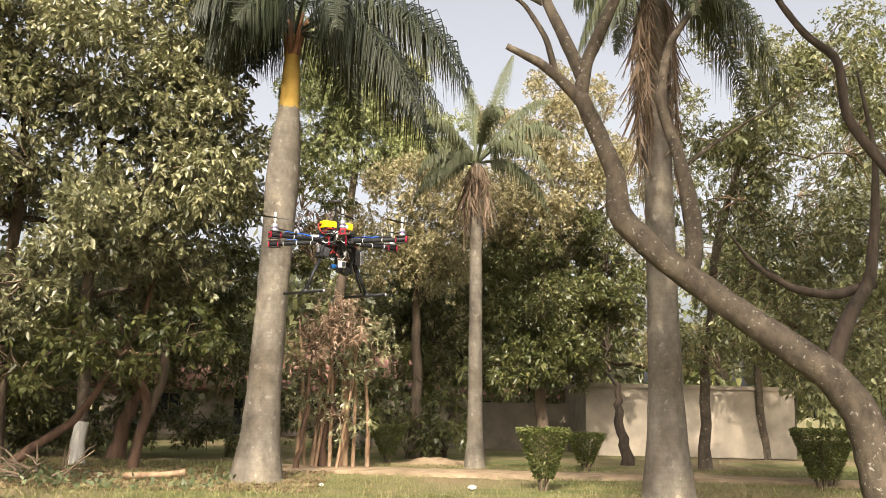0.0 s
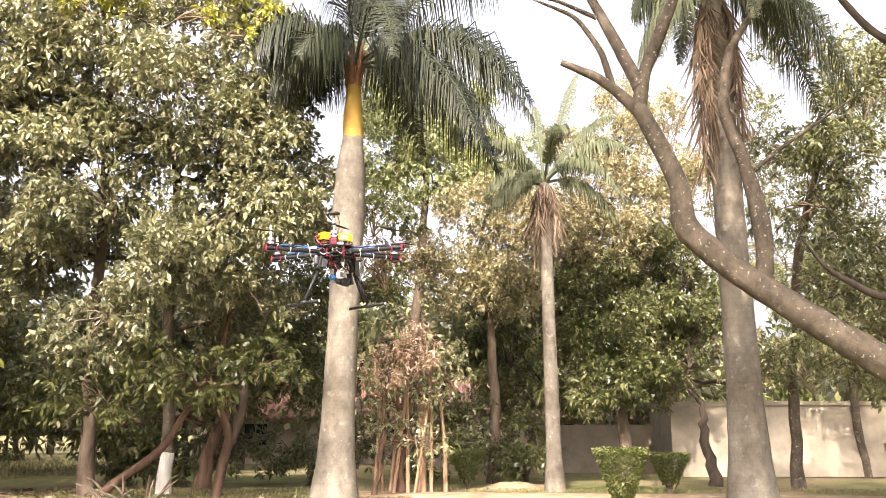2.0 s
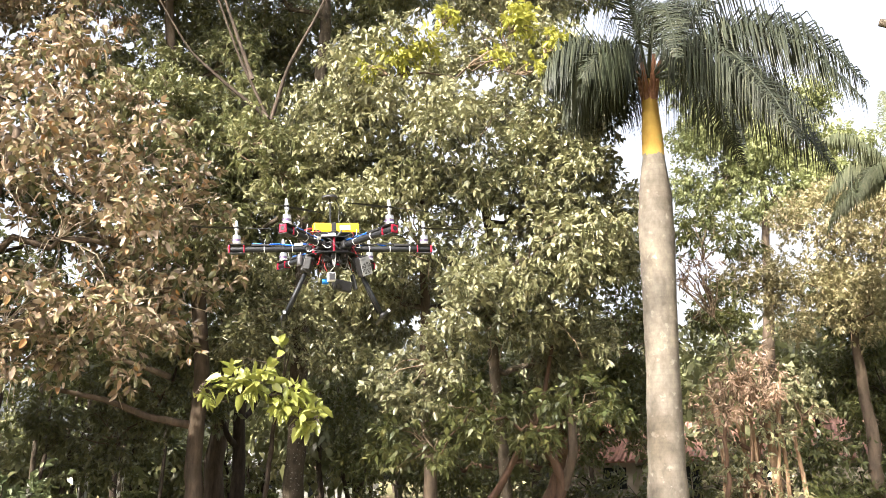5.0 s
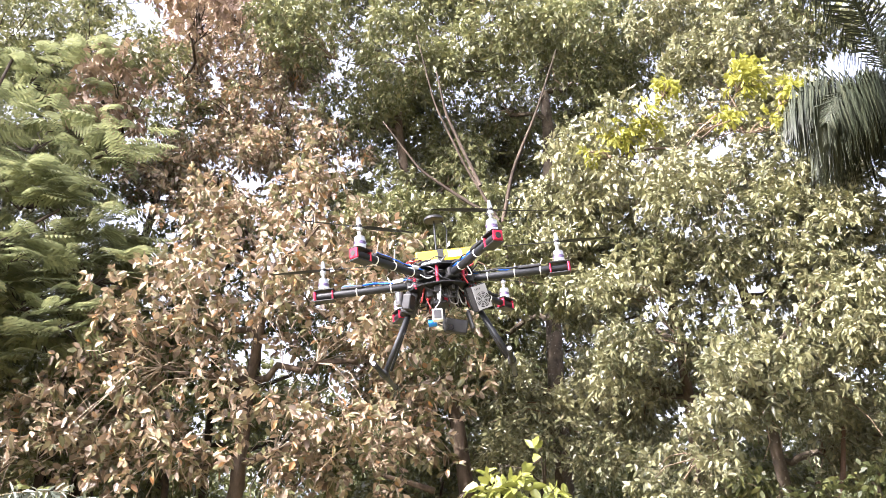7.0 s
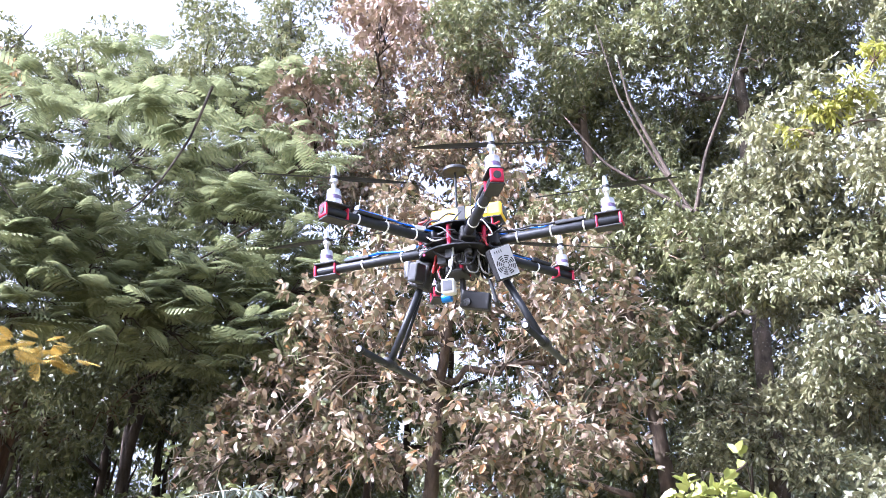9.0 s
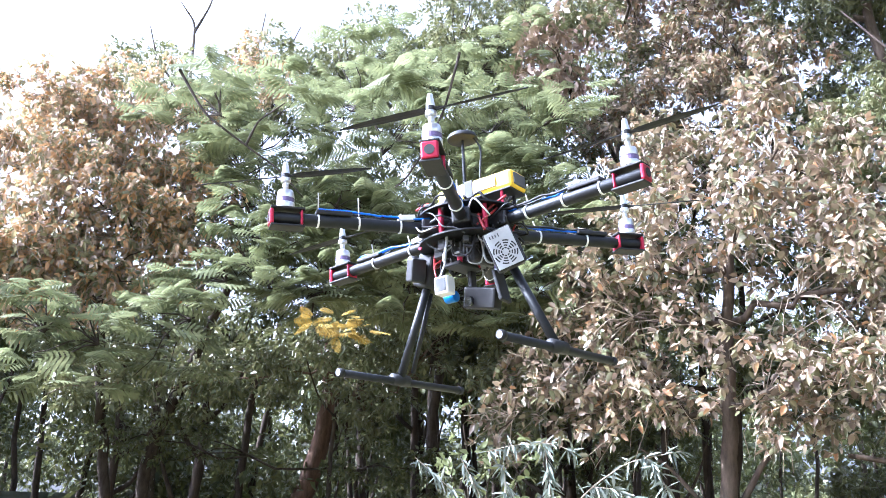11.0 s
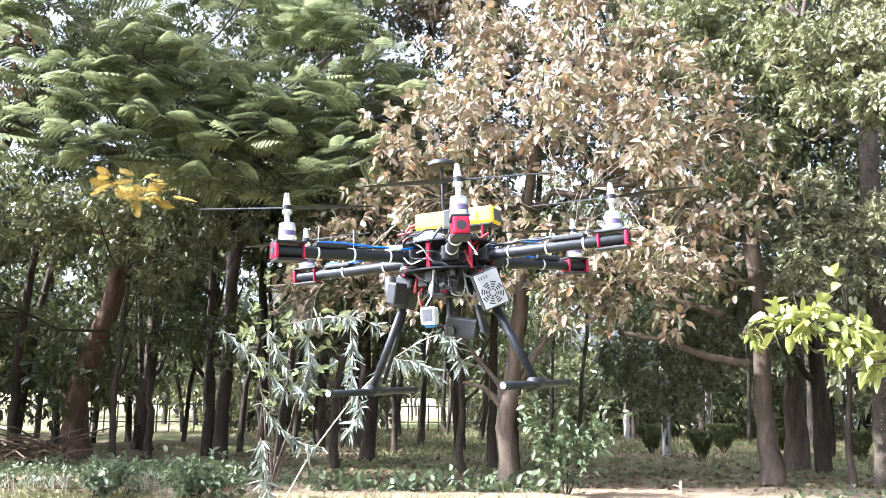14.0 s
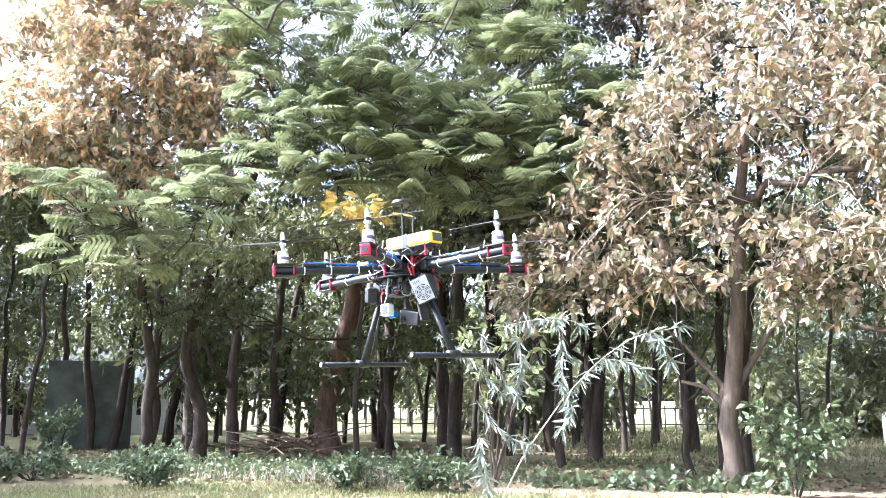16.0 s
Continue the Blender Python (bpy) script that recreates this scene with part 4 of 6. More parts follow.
def palm_frond(way_az, rise, length, droop, rng, leaflet=0.75, pairs=84, twist=0.6):
    """A feather leaf of a palm: an arching stalk with hanging leaflets."""
    a0 = radians(way_az)
    h = np.array([math.sin(a0), math.cos(a0), 0])
    n = 14
    s = np.linspace(0, 1, n)
    run = length * (s - 0.18 * droop * s ** 2)
    z = length * (rise * s - droop * s ** 2)
    line = h * run[:, None] + np.array([0, 0, 1.0]) * z[:, None]
    pieces = [tube(line, np.linspace(0.045, 0.008, n), 4)]
    side = np.cross(h, [0, 0, 1.0])
    k = np.linspace(0.14, 0.99, pairs)
    c = np.stack([np.interp(k, s, line[:, q]) for q in range(3)], 1)
    tang = np.gradient(c, axis=0)
    tang /= np.linalg.norm(tang, axis=1)[:, None]
    for sg in (1, -1):
        for layer in (0.35, -0.25):
            ln = leaflet * np.sin(np.pi * (0.15 + 0.8 * k))[:, None] * rng.uniform(0.75, 1.15, (pairs, 1))
            out = side * sg * 0.8 + tang * 0.55 + np.array([0, 0, 1.0]) * layer * twist + rng.normal(0, 0.12, (pairs, 3))
            m = c + out * ln * 0.5
            t2 = c + out * ln * 0.68 - np.array([0, 0, 1.0]) * ln * rng.uniform(0.5, 1.05, (pairs, 1))
            wv = tang * 0.013
            V = np.stack([c - wv, c + wv, m + wv * 1.1, m - wv * 1.1, t2 + wv * 0.2, t2 - wv * 0.2], 1).reshape(-1, 3)
            o = (np.arange(pairs) * 6)[:, None]
            F = np.stack([o + np.array([[0, 1, 2, 3]]), o + np.array([[3, 2, 4, 5]])], 1).reshape(-1, 4)
            pieces.append((V, F))
    return merged(pieces)


CROWNSHAFT = bark_material("yellow_green_crownshaft", (0.22, 0.13, 0.03), (0.36, 0.25, 0.06), 2.2, (1, 1, 0.5), (0.2, 0.2, 0.05), 0.15)


LEAF_BASE = bark_material("leaf_base", (0.09, 0.04, 0.025), (0.22, 0.11, 0.06), 6.0, (1, 1, 0.3))


def palm(base, top, profile, shaft, frond_rows, label, seed, dead=0, dead_len=2.6, leaf_len=0.75, bark=PALM_BARK, grow=1.0, leaf=BACKLIT_PALM_LEAF):
    """A palm: ringed trunk with a swollen profile, crownshaft, arching fronds and a skirt of dead ones."""
    rng = np.random.default_rng(seed)
    b = np.array([base[0], base[1], 0.0])
    t = np.array(top, float)
    ob = thing("palm_tree", b, label, "palm tree", "palms on the lawn")
    s = np.linspace(0, 1, 40)[:, None]
    L = (t - b) * s
    L[0, 2] = -0.15
    R = np.interp(s[:, 0], [p for p, _ in profile], [r for _, r in profile])
    child("trunk", mesh_of("trunk", *tube(L, R, 20, 0.012, seed), bark, True), ob)
    if shaft:
        e = L[-1] + np.array([0, 0, shaft])
        child("crownshaft", mesh_of("crownshaft", *tube(bent(L[-1] - [0, 0, 0.05], e, 0, 8), np.array([1.02, 1.03, 0.98, 0.9, 0.82, 0.74, 0.66, 0.6]) * profile[-1][1], 14, 0.01, seed), CROWNSHAFT, True), ob, "yellow-green smooth crownshaft")
        t0 = e
        # sheath bases of the leaves
        for q in range(9):
            a2 = q * 2.4
            h2 = np.array([math.sin(a2), math.cos(a2), 0])
            child("leaf_base", mesh_of("leaf_base", *tube(bent(e - [0, 0, 0.45] + h2 * 0.09, e + h2 * 0.3 + [0, 0, 0.35 + 0.1 * (q % 3)], 0.05, 6), np.linspace(0.075, 0.03, 6), 8), LEAF_BASE, True), ob, "red-brown leaf base")
    else:
        t0 = L[-1]
    for az, rise, ln, droop in frond_rows:
        V, F = palm_frond(az, rise, ln * grow * (0.62 if -160 < az < -20 else 1.0), droop, rng, leaf_len)
        child("frond", mesh_of("frond", V + t0, F, leaf), ob)
    for k in range(dead):
        az = rng.uniform(0, 360)
        h = np.array([math.sin(az), math.cos(az), 0])
        ln = dead_len * rng.uniform(0.6, 1.1)
        line = t0 + np.stack([h * (0.3 + 0.3 * math.sin(3 * q)) * q + np.array([0, 0, 0.25 * q - ln * q * q]) for q in np.linspace(0, 1, 8)])
        pcs = [tube(line, np.linspace(0.03, 0.008, 8), 4)]
        m = 60
        q = rng.uniform(0.2, 1, m)
        c = np.stack([np.interp(q, np.linspace(0, 1, 8), line[:, i]) for i in range(3)], 1)
        d = rng.normal(0, 0.22, (m, 3)) + np.array([0, 0, -0.75])
        wv = rng.normal(0, 1, (m, 3)) * 0.012
        e2 = c + d * rng.uniform(0.5, 1.0, (m, 1))
        pcs.append((np.stack([c - wv, c + wv, e2 + wv * 0.3, e2 - wv * 0.3], 1).reshape(-1, 3), np.arange(m * 4).reshape(-1, 4)))
        child("dead_frond", mesh_of("dead_frond", *merged(pcs), DEAD_FROND), ob, "brown dry frond hanging down")
    return ob


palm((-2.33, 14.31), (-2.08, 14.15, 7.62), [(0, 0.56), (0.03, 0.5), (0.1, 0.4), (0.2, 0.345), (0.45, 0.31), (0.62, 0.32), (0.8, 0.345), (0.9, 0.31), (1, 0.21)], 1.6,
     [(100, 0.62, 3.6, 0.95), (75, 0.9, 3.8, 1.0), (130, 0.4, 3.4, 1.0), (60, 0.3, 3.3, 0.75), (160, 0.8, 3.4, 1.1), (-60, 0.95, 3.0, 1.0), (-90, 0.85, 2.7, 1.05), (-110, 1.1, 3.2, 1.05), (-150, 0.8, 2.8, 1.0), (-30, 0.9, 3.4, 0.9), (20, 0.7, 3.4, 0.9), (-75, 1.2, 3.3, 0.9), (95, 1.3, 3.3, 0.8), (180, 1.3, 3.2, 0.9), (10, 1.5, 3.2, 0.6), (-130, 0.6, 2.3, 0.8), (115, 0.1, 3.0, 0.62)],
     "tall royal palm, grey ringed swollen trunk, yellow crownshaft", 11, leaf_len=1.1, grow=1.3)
palm((2.45, 19.21), (2.36, 19.15, 8.0), [(0, 0.3), (0.03, 0.26), (0.1, 0.2), (0.5, 0.17), (0.8, 0.16), (1, 0.15)], 0,
     [(90, 1.2, 2.5, 0.9), (60, 1.5, 2.6, 0.7), (-90, 0.9, 2.9, 1.1), (-80, 0.5, 2.9, 1.0), (-110, 1.4, 2.7, 0.9), (120, 0.9, 2.5, 1.2), (170, 1.2, 2.5, 1.0), (0, 1.6, 2.6, 0.5), (-30, 1.3, 2.5, 0.8), (95, 0.4, 2.2, 1.0), (-140, 0.7, 2.5, 1.1), (-100, 0.1, 2.5, 0.6), (30, 1.9, 2.4, 0.4)],
     "slender palm with grey-green fronds behind the dirt path", 12, dead=9, dead_len=1.7, leaf_len=0.45, grow=1.15, leaf=PALE_PALM_LEAF)
palm((5.22, 12.25), (5.05, 12.0, 9.7), [(0, 0.5), (0.02, 0.46), (0.1, 0.36), (0.2, 0.31), (0.35, 0.275), (0.6, 0.26), (0.8, 0.25), (1, 0.22)], 0,
     [(90, 0.5, 3.4, 1.25), (110, 0.4, 3.0, 1.5), (75, 0.3, 3.0, 1.3), (-90, 0.4, 3.0, 1.2), (180, 0.6, 3.0, 1.2), (-120, 0.5, 3.0, 1.4), (0, 0.8, 3.2, 0.9), (50, 0.9, 3.2, 0.9), (-50, 0.9, 3.2, 0.9), (140, 0.9, 3.0, 1.0), (100, 1.3, 3.2, 0.8), (-80, 1.3, 3.2, 0.8)],
     "old palm with lichened trunk and a brown skirt", 13, dead=22, dead_len=4.2, leaf_len=0.75, leaf=PALE_PALM_LEAF)

# leaning forked tree, almost bare, beside the old palm
ft = thing("leaning_tree", (7.05, 8.55, 0), "leaning forked tree with grey lichened bark, nearly bare", "tree")


def limb_line(pts, r, name, parent=ft, bark=BARK_GREY, sides=12, label="", rough=0.035):
    P = np.array(pts, float)
    s = np.linspace(0, len(P) - 1, 5 * len(P))
    w = np.arange(len(P))
    L = np.stack([np.interp(s, w, P[:, k]) for k in range(3)], 1)
    for _ in range(2):
        L[1:-1] = 0.25 * L[:-2] + 0.5 * L[1:-1] + 0.25 * L[2:]
    return child(name, mesh_of(name, *tube(L - np.array(parent.location), np.interp(s, w, r), sides, rough, len(pts)), bark, True), parent, label)


limb_line([(7.15, 8.5, -0.2), (6.98, 8.6, 0.9), (6.84, 8.68, 1.6), (6.48, 8.87, 2.12), (5.71, 9.13, 2.72), (4.92, 9.45, 3.38), (4.31, 9.66, 3.9), (3.72, 9.85, 4.55), (3.72, 9.85, 5.2), (3.42, 9.91, 5.95), (3.16, 9.97, 6.58)], [0.32, 0.27, 0.25, 0.24, 0.22, 0.2, 0.19, 0.2, 0.155, 0.14, 0.13], "trunk")
limb_line([(3.16, 9.97, 6.5), (2.8, 9.95, 6.85), (2.5, 9.9, 7.06), (1.94, 9.88, 7.32)], [0.11, 0.085, 0.075, 0.05], "limb", label="broken-off limb end")
limb_line([(3.16, 9.97, 6.5), (3.26, 9.95, 7.12), (3.6, 9.9, 7.9), (3.95, 9.88, 8.8), (4.1, 9.9, 10.2)], [0.13, 0.11, 0.1, 0.08, 0.04], "limb")
limb_line([(3.2, 9.96, 6.9), (2.92, 10.13, 7.67), (2.49, 10.41, 8.82), (1.9, 10.6, 9.9)], [0.12, 0.1, 0.07, 0.03], "limb")
limb_line([(2.75, 9.95, 6.95), (2.6, 9.9, 7.5), (2.2, 9.85, 8.1), (1.5, 9.8, 8.4)], [0.06, 0.05, 0.035, 0.015], "limb")
limb_line([(2.6, 10.3, 8.3), (1.9, 10.2, 8.6), (1.0, 10.1, 8.7)], [0.04, 0.025, 0.01], "limb")
limb_line([(4.75, 9.5, 3.5), (4.84, 9.55, 4.0), (4.84, 9.59, 4.52), (4.7, 9.7, 5.5), (4.46, 9.93, 6.48), (4.7, 10.1, 7.6), (5.4, 10.3, 8.6)], [0.13, 0.13, 0.14, 0.1, 0.09, 0.07, 0.04], "limb")
limb_line([(4.72, 9.7, 5.3), (5.2, 9.6, 5.7), (5.8, 9.5, 6.1), (6.4, 9.4, 6.5)], [0.035, 0.03, 0.02, 0.008], "limb")
limb_line([(6.5, 8.87, 2.1), (6.95, 9.0, 3.0), (7.4, 9.2, 3.5), (7.6, 9.3, 4.4), (7.75, 9.4, 5.6), (7.6, 9.5, 7.0)], [0.13, 0.11, 0.09, 0.07, 0.045, 0.02], "limb", bark=BARK_DARK)
limb_line([(7.5, 9.25, 3.5), (6.9, 9.36, 3.3), (6.3, 9.44, 3.4), (5.7, 9.5, 3.8), (5.4, 9.6, 4.3)], [0.09, 0.075, 0.06, 0.035, 0.01], "limb", bark=BARK_DARK)
limb_line([(7.5, 7.6, 2.4), (7.1, 7.2, 3.4), (6.6, 7.06, 4.5), (6.1, 7.27, 5.35), (6.07, 7.27, 6.2), (5.72, 7.46, 6.6), (5.39, 7.62, 7.24), (5.2, 7.9, 8.6)], [0.13, 0.1, 0.07, 0.062, 0.058, 0.05, 0.042, 0.02], "limb", bark=BARK_DARK)
limb_line([(7.1, 8.6, 0.5), (7.4, 8.0, 1.5), (7.5, 7.6, 2.4)], [0.2, 0.18, 0.17], "limb", bark=BARK_DARK)

# ---- ground ----
n = 81
gx = np.sign(np.linspace(-1, 1, n)) * np.abs(np.linspace(-1, 1, n)) ** 2.6 * 900
X, Y = np.meshgrid(gx - 6, gx + 8, indexing="ij")
near = np.exp(-((X + 6) ** 2 + (Y - 8) ** 2) / 60 ** 2)
Z = near * (0.03 * np.sin(X * 0.9 + 1) * np.cos(Y * 0.7) + 0.02 * np.sin(X * 2.3) * np.sin(Y * 1.9 + 2)) - 0.02
i, j = np.meshgrid(np.arange(n - 1), np.arange(n - 1), indexing="ij")
gf = np.stack([i * n + j, (i + 1) * n + j, (i + 1) * n + j + 1, i * n + j + 1], -1).reshape(-1, 4)
solo("ground", mesh_of("ground", np.stack([X, Y, Z], -1).reshape(-1, 3), gf, GROUND, True), "sunlit dry lawn with bare soil patches", "ground", kind="structure")


def strip(name, centre, half, mat, z, label, category, seed):
    """A long low bed of soil with uneven edges."""
    rng = np.random.default_rng(seed)
    C = np.array(centre, float)
    s = np.linspace(0, len(C) - 1, 60)
    L = np.stack([np.interp(s, np.arange(len(C)), C[:, k]) for k in range(2)], 1)
    d = np.gradient(L, axis=0)
    d /= np.linalg.norm(d, axis=1)[:, None]
    side = np.stack([-d[:, 1], d[:, 0]], 1)
    rows = []
    for q, h in ((-1, -0.04), (-0.8, z), (0, z + 0.02), (0.8, z), (1, -0.04)):
        w = half * (1 + rng.normal(0, 0.12, (60, 1)))
        rows.append(np.hstack([L + side * q * w, np.full((60, 1), h) + rng.normal(0, 0.006, (60, 1))]))
    V = np.stack(rows, 1).reshape(-1, 3)
    i, j = np.meshgrid(np.arange(59), np.arange(4), indexing="ij")
    F = np.stack([i * 5 + j, i * 5 + j + 1, (i + 1) * 5 + j + 1, (i + 1) * 5 + j], -1).reshape(-1, 4)
    return solo(name, mesh_of(name, V, F, mat, True), label, category, kind="structure")


strip("path", [(-3, 18.2), (1, 17.6), (4.3, 17.2), (9, 16.6), (16, 15.5), (26, 13)], 0.95, DIRT, 0.045, "bare earth path across the lawn", "path", 3)
strip("soil_bed", [(-17, 2), (-14.4, 7.5), (-13.2, 10.5), (-12.2, 14), (-10.5, 17)], 1.2, DIRT, 0.05, "strip of bare soil and litter under the trees", "soil", 4)
# mound of earth behind the palm
u, v = np.meshgrid(np.linspace(0, 1, 10), np.linspace(0, 2 * np.pi, 28, endpoint=False), indexing="ij")
lump = 1 + 0.15 * np.sin(3 * v + 1) + 0.1 * np.sin(7 * v)
mv = np.stack([1.5 + 1.15 * u * lump * np.cos(v), 20.6 + 0.7 * u * lump * np.sin(v), 0.2 * np.cos(u * np.pi / 2) * (1 + 0.2 * np.sin(5 * v) * u) - 0.05 + 0.03 * np.sin(9 * u + 4 * v)], -1).reshape(-1, 3)
i, j = np.meshgrid(np.arange(9), np.arange(28), indexing="ij")
solo("soil_mound", mesh_of("soil_mound", mv, np.stack([i * 28 + j, i * 28 + (j + 1) % 28, (i + 1) * 28 + (j + 1) % 28, (i + 1) * 28 + j], -1).reshape(-1, 4), DIRT, True), "low heap of reddish earth", "soil", kind="structure")


def scatter(name, n, area, mat, size, width, rise, label, category, seed, high=0.0, keep=None):
    """Small leaves or blades spread over a patch of ground, as one stuff."""
    rng = np.random.default_rng(seed)
    x0, y0, x1, y1 = area
    P = np.stack([rng.uniform(x0, x1, n), rng.uniform(y0, y1, n), np.abs(rng.normal(0, 1, n)) * high + 0.005], 1)
    if keep:
        P = P[keep(P[:, 0], P[:, 1], rng)]
    m = len(P)
    D = rng.normal(0, 1, (m, 3))
    D[:, 2] = np.abs(D[:, 2]) * rise + rise * 0.6
    V, F = leaves(P, D, size, width, rng, 0.15, 0.3, name not in ("undergrowth", "fallen_leaves"))
    return solo(name, mesh_of(name, V, F, mat), label, category, kind="stuff")


def edge(x, y):
    """Distance from the wood's edge towards the lawn (positive on the lawn)."""
    return (x + 14.3) * 0.92 - (y - 8.5) * 0.38


scatter("lawn_grass", 95000, (-15, 4.5, 14, 20), GRASS, 0.095, 0.011, 1.6, "short dry lawn grass, yellow-green", "grass", 21,
        keep=lambda x, y, r: (edge(x, y) > -0.2) & (r.uniform(0, 1, len(x)) < 0.35 + 0.65 * (np.sin(x * 0.7) * np.cos(y * 0.6 + 1) > -0.35)) & ~((np.abs(y - 17.3 + 0.06 * x) < 1.2) & (x > -2.5)))
scatter("lawn_grass", 90000, (-17, -8, -3, 9), GRASS, 0.11, 0.013, 1.4, "short bright lawn grass by the wood", "grass", 22, keep=lambda x, y, r: (edge(x, y) > -0.3))
scatter("woodland_grass", 26000, (-46, 8, -12, 44), GRASS, 0.22, 0.03, 1.5, "thin grass on the clearing behind the trees", "grass", 27, keep=lambda x, y, r: edge(x, y) < -6)
scatter("fallen_leaves", 16000, (-34, -10, -9, 20), LITTER, 0.16, 0.09, 0.12, "dry brown leaves on the ground", "leaf litter", 23, keep=lambda x, y, r: (edge(x, y) < 0.9) & (r.uniform(0, 1, len(x)) < np.exp(-np.abs(edge(x, y) + 1) / 6)))
scatter("fallen_leaves", 8000, (-11, 12.2, -1, 17.5), LITTER, 0.1, 0.05, 0.12, "dry leaves and twigs round the palm", "leaf litter", 24)
scatter("undergrowth", 17000, (-23, -12, -12.5, 6.2), HERB_LEAF, 0.13, 0.065, 0.7, "low green weeds along the wood's edge", "undergrowth", 25, 0.13, keep=lambda x, y, r: (edge(x, y) < 0.5) & (edge(x, y) > -4.5) & (y < 4.5 + r.normal(0, 1.2, len(x))))
scatter("undergrowth", 1600, (-15.5, 4.5, -12.6, 9), HERB_LEAF, 0.22, 0.12, 0.7, "scattered weeds at the lawn's edge", "undergrowth", 26, 0.16, keep=lambda x, y, r: np.abs(edge(x, y) - 0.1) < 0.45)
scatter("lawn_weeds", 1300, (-12, 12, -2.6, 15.2), HERB_LEAF, 0.16, 0.075, 0.6, "low green weeds and clover on the lawn", "weeds", 29, 0.07, keep=lambda x, y, r: np.sin(x * 1.3 + 1) * np.cos(y * 1.1) + r.normal(0, 0.4, len(x)) > -0.1)
scatter("dry_grass_stalks", 2600, (-18, -8, -12.5, 3), PALE_TWIG, 0.5, 0.012, 3.0, "thin dry seed stalks among the weeds", "grass", 28, keep=lambda x, y, r: np.abs(edge(x, y) - 0.4) < 1.1)


# ---- far woods ----
def far_woods(name, az0, az1, d0, d1, count, leaf, label, seed, low=3.0, high=13.0, size=0.5, dens=26, split=False):
    rng = np.random.default_rng(seed)
    tr, cl = [], []
    for k in range(count):
        az, d = radians(rng.uniform(az0, az1)), rng.uniform(d0, d1)
        x, y = 1 + d * math.sin(az), -1.5 + d * math.cos(az)
        h = rng.uniform(0.65, 1.0) * high
        lean = rng.normal(0, 0.5, 2)
        tr.append(tube(bent((x, y, -0.2), (x + lean[0], y + lean[1], h * 0.8), 0, 7, rng, 0.08), np.linspace(rng.uniform(0.09, 0.19), 0.05, 7), 6, 0.05, k))
        for _ in range(4):
            cl.append((x + lean[0] + rng.normal(0, 1.6), y + lean[1] + rng.normal(0, 1.6), rng.uniform(low + 1, h), rng.uniform(1.2, 2.2)))
    P, D = clump_points(cl, dens, rng)
    V, F = sprays(P, D, 4, size, size * 0.45, rng, simple=True)
    ob = solo(name, mesh_of(name, V, F, leaf), label, "woods", kind="stuff")
    if split:
        # nearer trunks are trees of their own
        for V, F in tr:
            c0 = np.array([V[0, 0], V[0, 1], 0.0])
            solo("wood_trunk", mesh_of("wood_trunk", V - c0, F, BARK_DARK, True), "thin trunk deep in the wood, coloured dark for its shade", "tree trunk", "trunks under the canopy", at=tuple(c0))
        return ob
    ob2 = solo("far_trunks", mesh_of("far_trunks", *merged(tr), BARK_DARK, True), "thin trunks deep in the wood, coloured dark for its shade", "tree trunks", kind="stuff")
    return ob, ob2


far_woods("far_woods", -75, -36, 33, 60, 34, DARK_LEAF, "wood behind the nearer trees, leaves coloured dark for shade", 31, 4.0, 12.0, 0.34, 46)
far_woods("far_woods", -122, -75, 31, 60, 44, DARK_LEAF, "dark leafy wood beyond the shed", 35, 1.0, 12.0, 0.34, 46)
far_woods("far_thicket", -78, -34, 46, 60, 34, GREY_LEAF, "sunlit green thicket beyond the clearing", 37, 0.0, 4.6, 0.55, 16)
# crowns added high behind the nearer trees to darken the floor below
far_woods("added_shade_canopy", -120, -62, 27, 37, 20, DARK_LEAF, "leafy canopy added, mostly hidden, to shade the wood's floor", 36, 6.5, 11.5, 0.3, 60, True)
# unseen trees added south of the wood to block the low sun
far_woods("far_woods", -146, -121, 21, 36, 26, DARK_LEAF, "unseen wood added beside the lawn to keep sun off the floor", 38, 1.0, 12.5, 0.36, 40)
far_woods("far_woods", -36, 50, 33, 58, 60, GREY_LEAF, "dense green wood behind the lawn", 32, 1.5, 10.0, 0.55, 20)
far_woods("far_woods", -118, 60, 62, 95, 90, DARK_LEAF, "distant dark tree line", 33, 1.5, 13.0, 1.0, 11)
far_woods("far_woods", 60, 242, 30, 60, 50, GREY_LEAF, "trees beyond the lawn's other side", 34, 1.5, 11.0, 0.8, 10)


# ---- solid shapes ----
def box(size, at=(0, 0, 0), rot=(0, 0, 0), bevel=0.0, bm=None):
    """A bevelled block, alone or added to bm."""
    b = bmesh.new()
    bmesh.ops.create_cube(b, size=1.0)
    bmesh.ops.scale(b, vec=size, verts=b.verts)
    if bevel:
        bmesh.ops.bevel(b, geom=b.edges[:], offset=bevel, segments=2, affect="EDGES", profile=0.5)
    bmesh.ops.transform(b, matrix=pose(*at, *rot), verts=b.verts)
    return joined(b, bm)


def rod(p, q, r, r2=None, sides=14, bm=None, bevel=0.0):
    """A round bar from p to q."""
    p, q = Vector(p), Vector(q)
    b = bmesh.new()
    bmesh.ops.create_cone(b, cap_ends=True, segments=sides, radius1=r, radius2=r if r2 is None else r2, depth=(q - p).length)
    if bevel:
        rim = [ed for ed in b.edges if len(ed.link_faces) == 2 and any(len(f.verts) > 4 for f in ed.link_faces)]
        bmesh.ops.bevel(b, geom=rim, offset=bevel, segments=2, affect="EDGES", profile=0.5)
    turn = (q - p).to_track_quat("Z", "Y").to_matrix().to_4x4()
    bmesh.ops.transform(b, matrix=Matrix.Translation((p + q) / 2) @ turn, verts=b.verts)
    return joined(b, bm)


